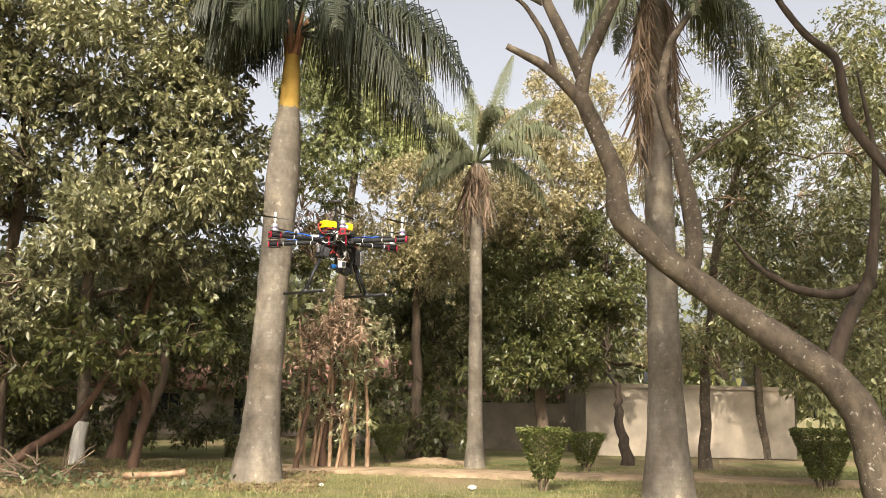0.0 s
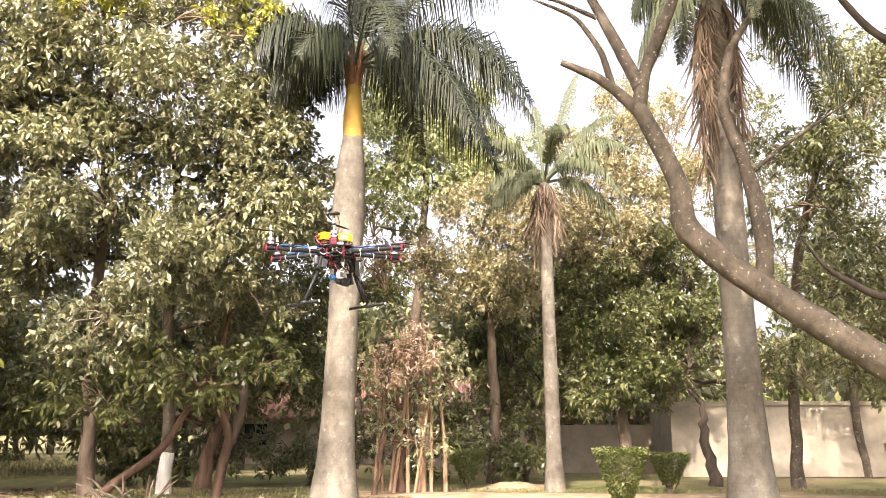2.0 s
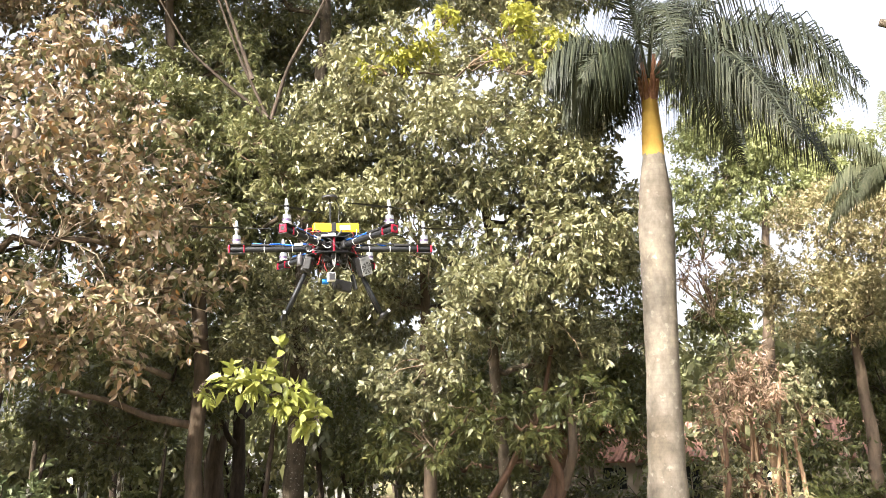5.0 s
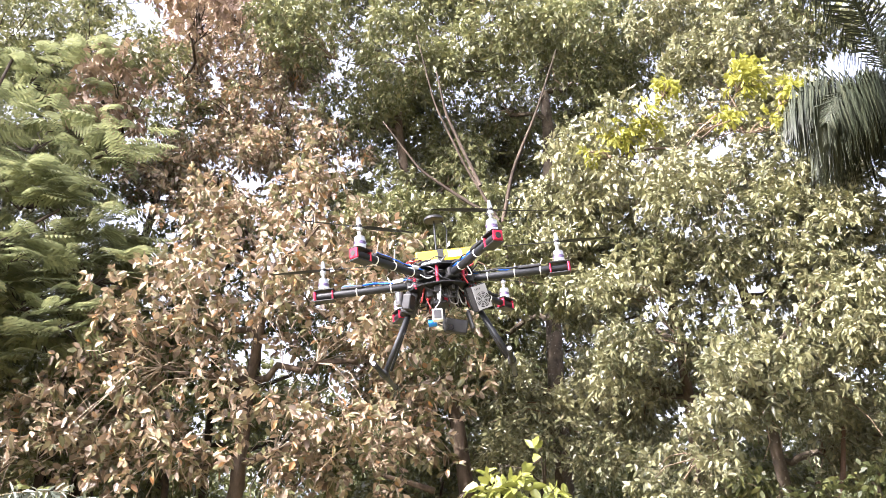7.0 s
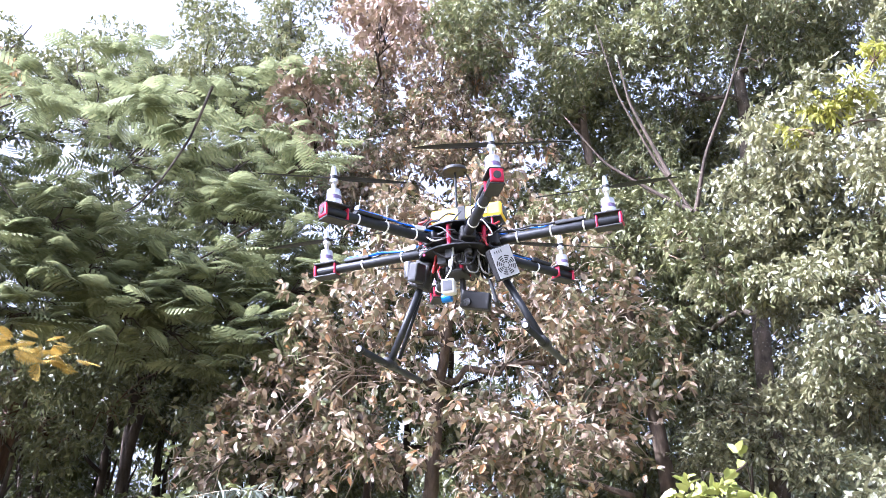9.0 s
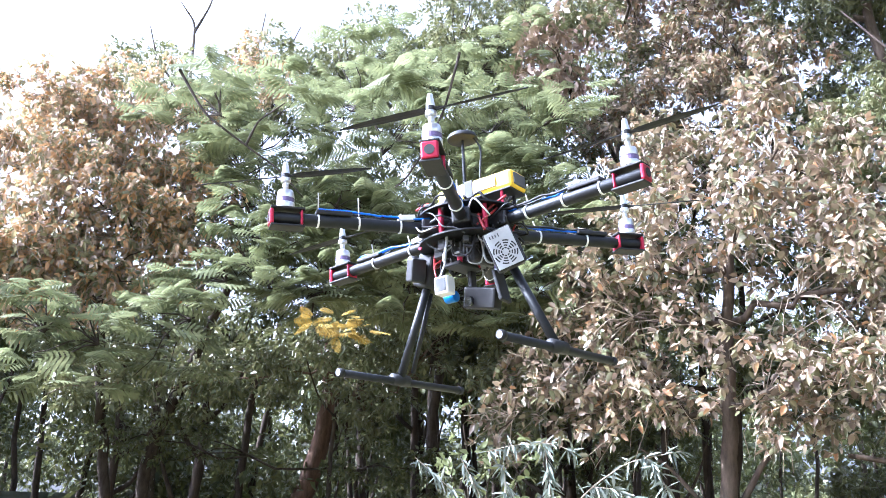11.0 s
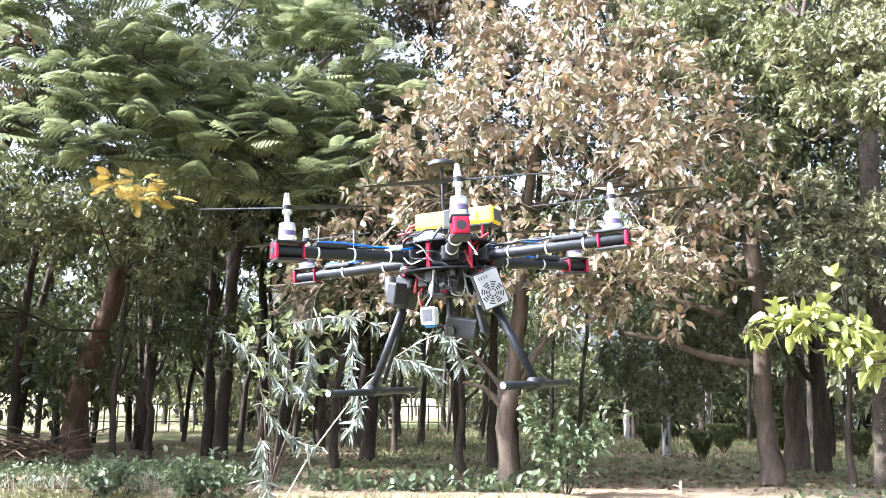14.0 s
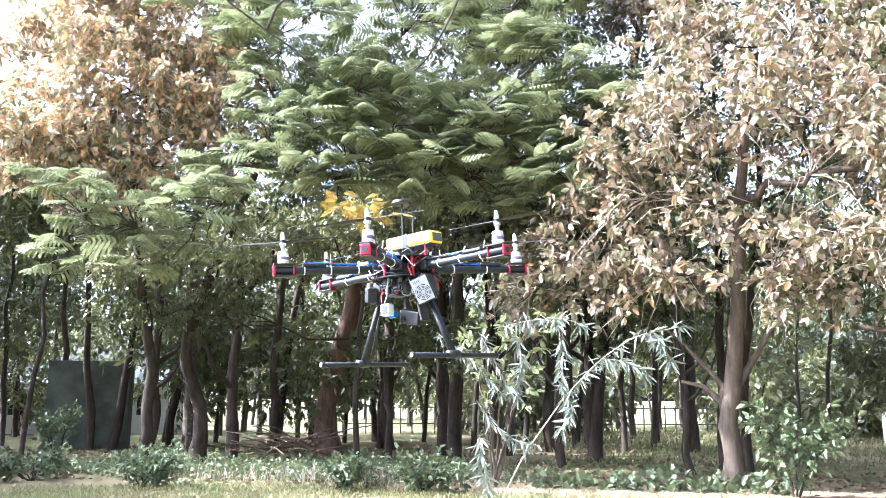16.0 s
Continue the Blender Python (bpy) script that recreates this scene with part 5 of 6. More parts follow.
def joined(b, bm):
    if bm is None:
        return b
    me = bpy.data.meshes.new("tmp")
    b.to_mesh(me)
    b.free()
    bm.from_mesh(me)
    bpy.data.meshes.remove(me)
    return bm


def wire(name, pts, r, mat, parent, label="", sides=6):
    P = np.array(pts, float)
    s = np.linspace(0, len(P) - 1, 6 * len(P))
    L = np.stack([np.interp(s, np.arange(len(P)), P[:, k]) for k in range(3)], 1)
    for _ in range(5):
        L[1:-1] = 0.25 * L[:-2] + 0.5 * L[1:-1] + 0.25 * L[2:]
    return child(name, mesh_of(name, *tube(L, np.full(len(L), r), sides), mat, True), parent, label)


# ---- the hovering six-armed aircraft ----
def hexacopter(at, turn, tilt):
    ob = thing("hexacopter", (0, 0, 0), "black six-armed drone with red clamps hovering over the lawn", "drone")
    ob.matrix_basis = Matrix.Translation(at) @ tilt @ pose(0, 0, 0, 0, 0, turn)
    rng = random.Random(5)
    # two carbon plates with posts between
    for z in (0.021, -0.021):
        bm = rod((0, 0, z - 0.0012), (0, 0, z + 0.0012), 0.074, sides=36)
        part("centre_plate", bm, CARBON, ob)
    for k in range(6):
        a0 = radians(30 + 60 * k)
        part("spacer_post", rod((0.062 * math.cos(a0), 0.062 * math.sin(a0), -0.02), (0.062 * math.cos(a0), 0.062 * math.sin(a0), 0.02), 0.004, sides=10), RED, ob, "red metal post")
    part("flight_controller", box((0.07, 0.06, 0.026), (0, 0, 0), (0, 0, 20), 0.003), GREEN_BOARD, ob)
    part("power_board", box((0.05, 0.05, 0.03), (0, 0, -0.04), (0, 0, 0), 0.004), GREEN_BOARD, ob)
    part("telemetry_box", box((0.06, 0.03, 0.018), (-0.02, 0.03, -0.033), (0, 0, 30), 0.003), BLACK, ob)
    # dome ring of wiring round the hub
    for k in range(46):
        a0, a1 = rng.uniform(0, 6.28), rng.uniform(0.4, 1.3)
        z0, z1 = rng.uniform(-0.02, 0.03), rng.uniform(-0.045, 0.045)
        pts = [(0.066 * math.cos(a0 + a1 * q / 4) * rng.uniform(0.75, 1.3), 0.066 * math.sin(a0 + a1 * q / 4) * rng.uniform(0.85, 1.2), z0 + (z1 - z0) * q / 4 + rng.uniform(-0.008, 0.012)) for q in range(5)]
        wire("hub_wire", pts, rng.choice((0.0011, 0.0015, 0.002)), rng.choice((BLACK, BLACK, BLACK, GREY, RED_WIRE, WHITE)), ob)
    for k in range(16):
        a0 = rng.uniform(0, 6.28)
        r = rng.uniform(0.03, 0.066)
        sz = (rng.uniform(0.006, 0.018), rng.uniform(0.005, 0.012), rng.uniform(0.004, 0.012))
        part("component", box(sz, (r * math.cos(a0), r * math.sin(a0), rng.choice((-0.03, -0.012, 0.006, 0.028))), (0, 0, rng.uniform(0, 180)), 0.0008), rng.choice((BLACK, GREY, GREEN_BOARD, SILVER, BLACK)), ob)
    # tangle of leads under the lower plate and loose loops outside it
    for k in range(44):
        a0 = rng.uniform(0, 6.28)
        r, z0 = rng.uniform(0.02, 0.062), rng.uniform(-0.026, -0.018)
        dz = rng.uniform(0.012, 0.045)
        a1 = a0 + rng.uniform(-0.9, 0.9)
        pts = [(r * math.cos(a0), r * math.sin(a0), z0), (r * 1.08 * math.cos(a0 * 0.7 + a1 * 0.3), r * 1.08 * math.sin(a0 * 0.7 + a1 * 0.3), z0 - dz), (r * math.cos(a1), r * math.sin(a1), z0 - dz * rng.uniform(0.7, 1.1)), (r * 0.8 * math.cos(a1), r * 0.8 * math.sin(a1), z0)]
        wire("under_wire", pts, rng.choice((0.0012, 0.0016, 0.0022)), rng.choice((BLACK, BLACK, BLACK, BLACK, BLACK, BLACK, GREY, RED_WIRE, PALE_GREY)), ob)
    for k in range(14):
        a0 = rng.uniform(0, 6.28)
        r = rng.uniform(0.07, 0.092)
        z0 = rng.uniform(-0.012, 0.018)
        pts = [(0.06 * math.cos(a0), 0.06 * math.sin(a0), z0), (r * math.cos(a0 + 0.1), r * math.sin(a0 + 0.1), z0 + rng.uniform(-0.012, 0.02)), (r * 1.03 * math.cos(a0 + 0.35), r * 1.03 * math.sin(a0 + 0.35), z0 + rng.uniform(-0.02, 0.01)), (0.062 * math.cos(a0 + 0.5), 0.062 * math.sin(a0 + 0.5), z0 - 0.004)]
        wire("loop_wire", pts, 0.0012, rng.choice((BLACK, BLACK, BLACK, WHITE, GREY)), ob)
    for k in range(12):
        a0, r = rng.uniform(0, 6.28), rng.uniform(0.02, 0.06)
        sz = (rng.uniform(0.008, 0.022), rng.uniform(0.006, 0.014), rng.uniform(0.008, 0.02))
        part("module", box(sz, (r * math.cos(a0), r * math.sin(a0), -0.024 - sz[2] / 2), (0, 0, rng.uniform(0, 180)), 0.001), rng.choice((BLACK, GREY, GREEN_BOARD, BLACK)), ob)
    # arms
    for k in range(6):
        a0 = radians(60 * k)
        c, s = math.cos(a0), math.sin(a0)

        def loc(r, t=0.0, z=0.0):
            return (r * c - t * s, r * s + t * c, z)
        deg = 60 * k
        arm = part("arm", rod(loc(0.045), loc(0.286), 0.0085, sides=18, bevel=0.001), CARBON, ob, "", True)
        part("arm_root_clamp", box((0.03, 0.026, 0.022), loc(0.06), (0, 0, deg), 0.003), BLACK, arm)
        for r, w in ((0.2855, 0.006), (0.245, 0.004)):
            bm = box((w, 0.0215, 0.0222), loc(r), (0, 0, deg), 0.0025)
            part("motor_clamp", bm, RED, arm, "red anodised clamp")
        part("arm_bore", rod(loc(0.2883), loc(0.2893), 0.0062, sides=16), BLACK, arm)
        part("motor_plate", box((0.046, 0.024, 0.003), loc(0.264, 0, 0.0125), (0, 0, deg), 0.001), BLACK, arm)
        part("motor_plate", box((0.046, 0.024, 0.003), loc(0.264, 0, -0.0125), (0, 0, deg), 0.001), BLACK, arm)
        part("speed_controller", box((0.05, 0.018, 0.007), loc(0.2, 0, 0.011), (0, 0, deg), 0.002), BLACK, arm)
        # motor with its bell, windings and prop adapter
        mot = part("motor", rod(loc(0.266, 0, 0.0138), loc(0.266, 0, 0.022), 0.0125, sides=20, bevel=0.001), SILVER, arm, "silver brushless motor", True)
        part("winding_ring", rod(loc(0.266, 0, 0.022), loc(0.266, 0, 0.028), 0.0122, sides=20), COPPER, arm)
        part("motor_bell", rod(loc(0.266, 0, 0.028), loc(0.266, 0, 0.04), 0.0126, 0.0108, 20, None, 0.0015), SILVER, arm, "", True)
        part("shaft", rod(loc(0.266, 0, 0.04), loc(0.266, 0, 0.054), 0.004, sides=12), SILVER, arm, "", True)
        part("prop_collar", rod(loc(0.266, 0, 0.053), loc(0.266, 0, 0.059), 0.0072, sides=14, bevel=0.001), SILVER, arm, "", True)
        part("prop_nut", rod(loc(0.266, 0, 0.065), loc(0.266, 0, 0.083), 0.006, 0.003, 14, None, 0.001), SILVER, arm, "silver pointed nut", True)
        # slim two-bladed propeller
        n = 13
        sgn = 1 if k % 2 else -1
        blade = bmesh.new()
        rows = []
        for q in range(n):
            r = -0.12 + 0.24 * q / (n - 1)
            u = abs(r) / 0.12
            wdt = (0.0025 + 0.0034 * math.sin(math.pi * min(1, 0.15 + u * 0.85)) ** 0.8) * (0.5 if u > 0.97 else 1)
            pit = sgn * (0.35 - 0.22 * u) * (1 if r > 0 else -1)
            rows.append([blade.verts.new((r, sd * wdt, sd * wdt * pit + th)) for sd, th in ((-1, 0), (0, 0.0012), (1, 0), (0, -0.0008))])
        for r0, r1 in zip(rows, rows[1:]):
            for q in range(4):
                blade.faces.new((r0[q], r0[(q + 1) % 4], r1[(q + 1) % 4], r1[q]))
        rod((0, 0, -0.003), (0, 0, 0.003), 0.0065, sides=12, bm=blade)
        bmesh.ops.transform(blade, matrix=pose(*loc(0.266, 0, 0.062), 0, 0, 20 + 14 * ((k * 5) % 3 - 1)), verts=blade.verts)
        part("propeller", blade, BLACK, arm)
        # wires strapped along the arm
        for q, mat in ((0.004, BLUE), (-0.003, BLACK), (0.0005, BLUE if k % 2 else BLACK)):
            pts = [loc(0.06 + 0.018 * w, q + rng.uniform(-0.004, 0.004), 0.0105 + rng.uniform(0, 0.006)) for w in range(10)]
            wire("arm_wire", pts, 0.0016, mat, arm)
        for r in (0.112, 0.19) if k % 2 else (0.105, 0.165, 0.222):
            tie = rod(loc(r - 0.0012), loc(r + 0.0012), 0.0098, sides=14)
            part("cable_tie", tie, WHITE, arm, "white cable tie")
            part("tie_tail", rod(loc(r, 0.004, 0.01), loc(r + rng.uniform(-0.008, 0.008), 0.004 + rng.uniform(-0.012, 0.014), 0.012 + rng.uniform(0.008, 0.024)), 0.0008, sides=6), WHITE, arm)
        if k in (3, 4):
            part("connector", box((0.024, 0.014, 0.008), loc(0.095, 0, 0.013), (0, 6, deg), 0.001), WHITE, arm, "white plug")
    # battery on red posts, held by a black strap
    bat = part("battery", box((0.132, 0.042, 0.028), (0.012, 0.02, 0.064), (0, 0, 4), 0.005), YELLOW, ob, "bright yellow battery pack")
    part("battery_strap", box((0.016, 0.0435, 0.0295), (0.004, 0.0195, 0.064), (0, 0, 4), 0.002), BLACK, bat)
    part("battery_label", box((0.03, 0.0424, 0.014), (0.036, 0.0195, 0.064), (0, 0, 4)), WHITE, bat, "pale printed label")
    part("battery_cap", box((0.003, 0.03, 0.018), (0.0785, 0.0247, 0.064), (0, 0, 4), 0.001), GREY, bat)
    for x in (-0.045, 0.06):
        for y in (0.005, 0.035):
            part("battery_post", rod((x, y, 0.02), (x, y, 0.051), 0.0024, sides=8), RED if y < 0.02 else BLACK, ob)
    part("battery_tray", box((0.13, 0.045, 0.002), (0.01, 0.02, 0.049), (0, 0, 4)), CARBON, ob)
    wire("battery_lead", [(-0.055, 0.02, 0.066), (-0.075, 0.015, 0.062), (-0.078, 0.0, 0.04), (-0.06, -0.01, 0.02)], 0.0026, RED_WIRE, ob)
    wire("battery_lead", [(-0.055, 0.026, 0.062), (-0.083, 0.02, 0.055), (-0.08, 0.01, 0.03), (-0.05, 0.0, 0.015)], 0.0026, BLACK, ob)
    part("receiver", box((0.042, 0.03, 0.012), (-0.012, -0.034, 0.03), (0, 0, -8), 0.003), WHITE, ob, "small white receiver box")
    part("receiver_lid", box((0.03, 0.02, 0.004), (-0.012, -0.034, 0.038), (0, 0, -8), 0.001), GREY, ob)
    # mast with positioning disc, and a whip aerial
    part("mast", rod((-0.004, 0.0, 0.02), (-0.004, 0.004, 0.15), 0.0022, sides=8), CARBON, ob)
    part("positioning_disc", rod((-0.004, 0.004, 0.15), (-0.004, 0.004, 0.1585), 0.024, 0.021, 28, None, 0.002), BLACK, ob, "", True)
    wire("aerial", [(0.018, 0.01, 0.03), (0.02, 0.01, 0.09), (0.024, 0.012, 0.13), (0.012, 0.01, 0.152), (0.0, 0.006, 0.155)], 0.0016, BLACK, ob)
    # landing gear: a splayed leg and skid on each side
    for sg in (-1, 1):
        leg = part("landing_leg", rod((sg * 0.072, -0.01, -0.06), (sg * 0.138, -0.01, -0.196), 0.0062, sides=16), CARBON, ob, "", True)
        part("leg_brace", rod((sg * 0.078, 0.0, -0.075), (sg * 0.126, 0.006, -0.186), 0.0035, sides=10), CARBON, leg, "", True)
        part("leg_bracket", box((0.03, 0.036, 0.05), (sg * 0.07, -0.008, -0.046), (0, -sg * 20, 0), 0.004), BLACK, leg)
        part("leg_tee", rod((sg * 0.138, -0.026, -0.196), (sg * 0.138, 0.006, -0.196), 0.0088, sides=14), BLACK, leg, "", True)
        sk = part("skid", rod((sg * 0.138, -0.125, -0.198), (sg * 0.138, 0.125, -0.198), 0.0054, sides=16), CARBON, leg, "", True)
        for y in (-0.128, 0.128):
            part("skid_cap", rod((sg * 0.138, y - 0.004, -0.198), (sg * 0.138, y + 0.004, -0.198), 0.0062, sides=16), BLACK, leg, "", True)
            part("skid_bore", rod((sg * 0.138, y * 1.0312, -0.198), (sg * 0.138, y * 1.0345, -0.198), 0.0042, sides=14), PALE_GREY, leg)
    # fan box on one leg
    fan = part("fan_box", box((0.04, 0.02, 0.056), (0.084, -0.034, -0.056), (8, -20, 32), 0.003), BLACK, ob, "small black box with a white fan grille")
    M = pose(0.084, -0.034, -0.056, 8, -20, 32)
    g = box((0.036, 0.0014, 0.052), (0, -0.0108, 0), (0, 0, 0), 0.0004)
    bmesh.ops.transform(g, matrix=M, verts=g.verts)
    part("fan_plate", g, PALE_GREY, fan, "pale grille plate")
    for ring in (0.0045, 0.008, 0.0115, 0.015):
        for q in range(8):
            b = bmesh.new()
            q0, q1 = math.pi / 4 * q + 0.12, math.pi / 4 * (q + 1) - 0.12
            vs = []
            for w in range(4):
                t0 = q0 + (q1 - q0) * w / 3
                vs.append((b.verts.new((ring * math.cos(t0), -0.0119, ring * math.sin(t0) - 0.006)), b.verts.new(((ring + 0.0018) * math.cos(t0), -0.0119, (ring + 0.0018) * math.sin(t0) - 0.006))))
            for (p0, p1), (p2, p3) in zip(vs, vs[1:]):
                b.faces.new((p0, p2, p3, p1))
            ext = bmesh.ops.extrude_face_region(b, geom=b.faces[:])
            bmesh.ops.translate(b, vec=(0, 0.0006, 0), verts=[v for v in ext["geom"] if isinstance(v, bmesh.types.BMVert)])
            bmesh.ops.transform(b, matrix=M, verts=b.verts)
            part("grille_slot", b, BLACK, fan)
    for q in range(4):
        bm = box((0.0015, 0.0006, 0.004 + 0.001 * (q % 2)), (-0.012 + 0.004 * q, -0.0119, 0.019))
        bmesh.ops.transform(bm, matrix=M, verts=bm.verts)
        part("label_bar", bm, GREY, fan)
    # power module and cylinder on the other side
    part("capacitor", rod((-0.092, -0.02, -0.05), (-0.092, -0.02, -0.02), 0.009, sides=14, bevel=0.001), GREY, ob, "", True)
    part("side_box", box((0.02, 0.024, 0.034), (-0.07, -0.04, -0.05), (0, 14, -20), 0.003), BLACK, ob)
    # camera gimbal hanging below
    gim = part("gimbal", box((0.03, 0.05, 0.006), (0.0, -0.02, -0.058), (0, 0, 0), 0.002), BLACK, ob)
    for x in (-0.012, 0.012):
        for y in (-0.04, 0.0):
            part("damper", rod((x, y, -0.058), (x, y, -0.048), 0.004, sides=10, bevel=0.001), RED if x > 0 else BLACK, gim)
    part("gimbal_arm", box((0.008, 0.012, 0.05), (0.0, 0.0, -0.083), (0, 0, 0), 0.002), BLACK, gim)
    part("gimbal_motor", rod((-0.032, -0.02, -0.097), (-0.014, -0.02, -0.097), 0.008, sides=18, bevel=0.001), BLUE_METAL, gim, "blue gimbal motor", True)
    wb = part("sensor_box", box((0.023, 0.02, 0.026), (-0.008, -0.052, -0.09), (0, 0, 6), 0.003), WHITE, gim, "white square box with a grey face")
    part("sensor_face", box((0.016, 0.001, 0.018), (-0.0068, -0.0627, -0.09), (0, 0, 6)), GREY, gim)
    cm = part("action_camera", box((0.05, 0.024, 0.03), (0.026, -0.012, -0.108), (6, 12, 10), 0.003), BLACK, gim, "black action camera")
    part("camera_lens", rod((0.016, -0.026, -0.112), (0.015, -0.031, -0.1125), 0.007, sides=16), LENS_GLASS, gim)
    part("gimbal_bracket", box((0.006, 0.03, 0.045), (0.058, -0.01, -0.098), (0, -12, 10), 0.002), BLACK, gim)
    wire("gimbal_lead", [(0.004, -0.04, -0.03), (-0.004, -0.058, -0.045), (0.002, -0.06, -0.06), (-0.012, -0.056, -0.075)], 0.0012, WHITE, ob)
    wire("gimbal_lead", [(-0.02, -0.03, -0.04), (-0.028, -0.05, -0.055), (-0.02, -0.055, -0.075)], 0.0012, RED_WIRE, ob)
    part("status_light", rod((-0.05, -0.05, -0.024), (-0.05, -0.053, -0.024), 0.0025, sides=8), RED, ob)
    return ob


tilt_axis = Vector((-math.cos(radians(15)), math.sin(radians(15)), 0))
hexacopter((0, 0, 2.1), 38, Matrix.Rotation(radians(-3.5), 4, tilt_axis))


# ---- low plants ----
def topiary(at, r, h, label, seed):
    """A clipped shrub: narrow woody foot, widening to a flat top."""
    rng = np.random.default_rng(seed)
    ob = thing("topiary_bush", (*at, 0), label, "bush", "clipped bushes")
    n = int(11000 * r)
    z = rng.uniform(0.12, 1, n) ** 0.8
    rad = r * (0.2 + 0.8 * z ** 1.15) * rng.uniform(0.82, 1.06, n)
    a0 = rng.uniform(0, 2 * math.pi, n)
    top = rng.uniform(0, 1, n) < 0.3
    rad[top] = r * np.sqrt(rng.uniform(0, 1, top.sum()))
    z[top] = rng.uniform(0.93, 1.03, top.sum())
    P = np.stack([rad * np.cos(a0), rad * np.sin(a0), z * h], 1)
    D = np.stack([np.cos(a0), np.sin(a0), rng.uniform(-0.2, 1.0, n)], 1) + rng.normal(0, 0.5, (n, 3))
    child("foliage", mesh_of("foliage", *leaves(P, D, 0.062, 0.032, rng), HEDGE_LEAF), ob)
    for k in range(6):
        a1 = k * 1.05
        child("stem", mesh_of("stem", *tube(bent((0.05 * math.cos(a1), 0.05 * math.sin(a1), -0.05), (r * 0.6 * math.cos(a1), r * 0.6 * math.sin(a1), h * 0.8), 0, 5, rng, 0.02), np.linspace(0.025, 0.01, 5), 5), BARK), ob)
    return ob


for x, y, r, h, w, sd in ((3.22, 13.6, 0.5, 1.12, "clipped cup-shaped bush with a sunlit flat top", 61), (9.2, 14.6, 0.55, 1.2, "clipped dark bush with a flat lit top", 62), (0.22, 21.4, 0.5, 0.95, "small rounded clipped bush in shade", 63), (5.4, 19.6, 0.5, 0.9, "small shaded clipped bush by the path", 64), (9.9, 15.6, 0.45, 0.9, "small dark clipped bush beside another", 65),
                             (-21.55, 19.64, 0.45, 0.85, "dark clipped bush in the clearing", 66), (-23.98, 22.83, 0.6, 1.0, "clipped bush in the clearing", 67), (-21.93, 23.89, 0.55, 0.9, "clipped bush in the clearing", 68), (-24.43, 19.87, 0.55, 0.95, "clipped bush in the clearing", 69), (-19.5, 24.6, 0.5, 0.9, "clipped bush in the clearing", 70)):
    topiary((x, y), r, h, w, sd)


def shrub(name, at, stems, leaf, size, width, density, label, seed, bark=BARK, droop=0.3, per=7, spread=0.35, r0=0.02, fold=0.18):
    """A loose bush: bowed stems, each with leaves along its outer half."""
    rng = np.random.default_rng(seed)
    b = np.array([*at, 0.0])
    ob = thing(name, b, label, "shrub")
    B, D = [], []
    for end in stems:
        end = np.array(end, float)
        line = bent((0, 0, -0.05), end - b, 0.12 * np.linalg.norm(end - b), 12, rng, 0.02)
        child("stem", mesh_of("stem", *tube(line, np.linspace(r0, 0.006, 12), 6), bark, True), ob)
        way = line[-1] - line[-3]
        way /= np.linalg.norm(way)
        n = int(density)
        s = rng.uniform(0.45, 1, n)
        p = np.stack([np.interp(s, np.linspace(0, 1, 12), line[:, k]) for k in range(3)], 1) + rng.normal(0, spread, (n, 3)) * s[:, None]
        ax = way * 0.6 + rng.normal(0, 0.5, (n, 3)) - np.array([0, 0, droop])
        ax /= np.linalg.norm(ax, axis=1)[:, None]
        for k in range(per):
            out = rng.normal(0, 1, (n, 3))
            B.append(p + ax * size * 0.28 * k)
            D.append(ax * 0.9 + out * 0.45)
    V, F = leaves(np.vstack(B), np.vstack(D), size, width, rng, fold)
    child("foliage", mesh_of("foliage", V, F, leaf), ob)
    return ob


# wild shrub: one long bowed stem, side shoots that hang from it
wild = thing("narrow_leaved_shrub", (-14.55, 3.57, 0), "wild shrub with narrow silvery leaves on bowed pale stems", "shrub")
rw = np.random.default_rng(81)
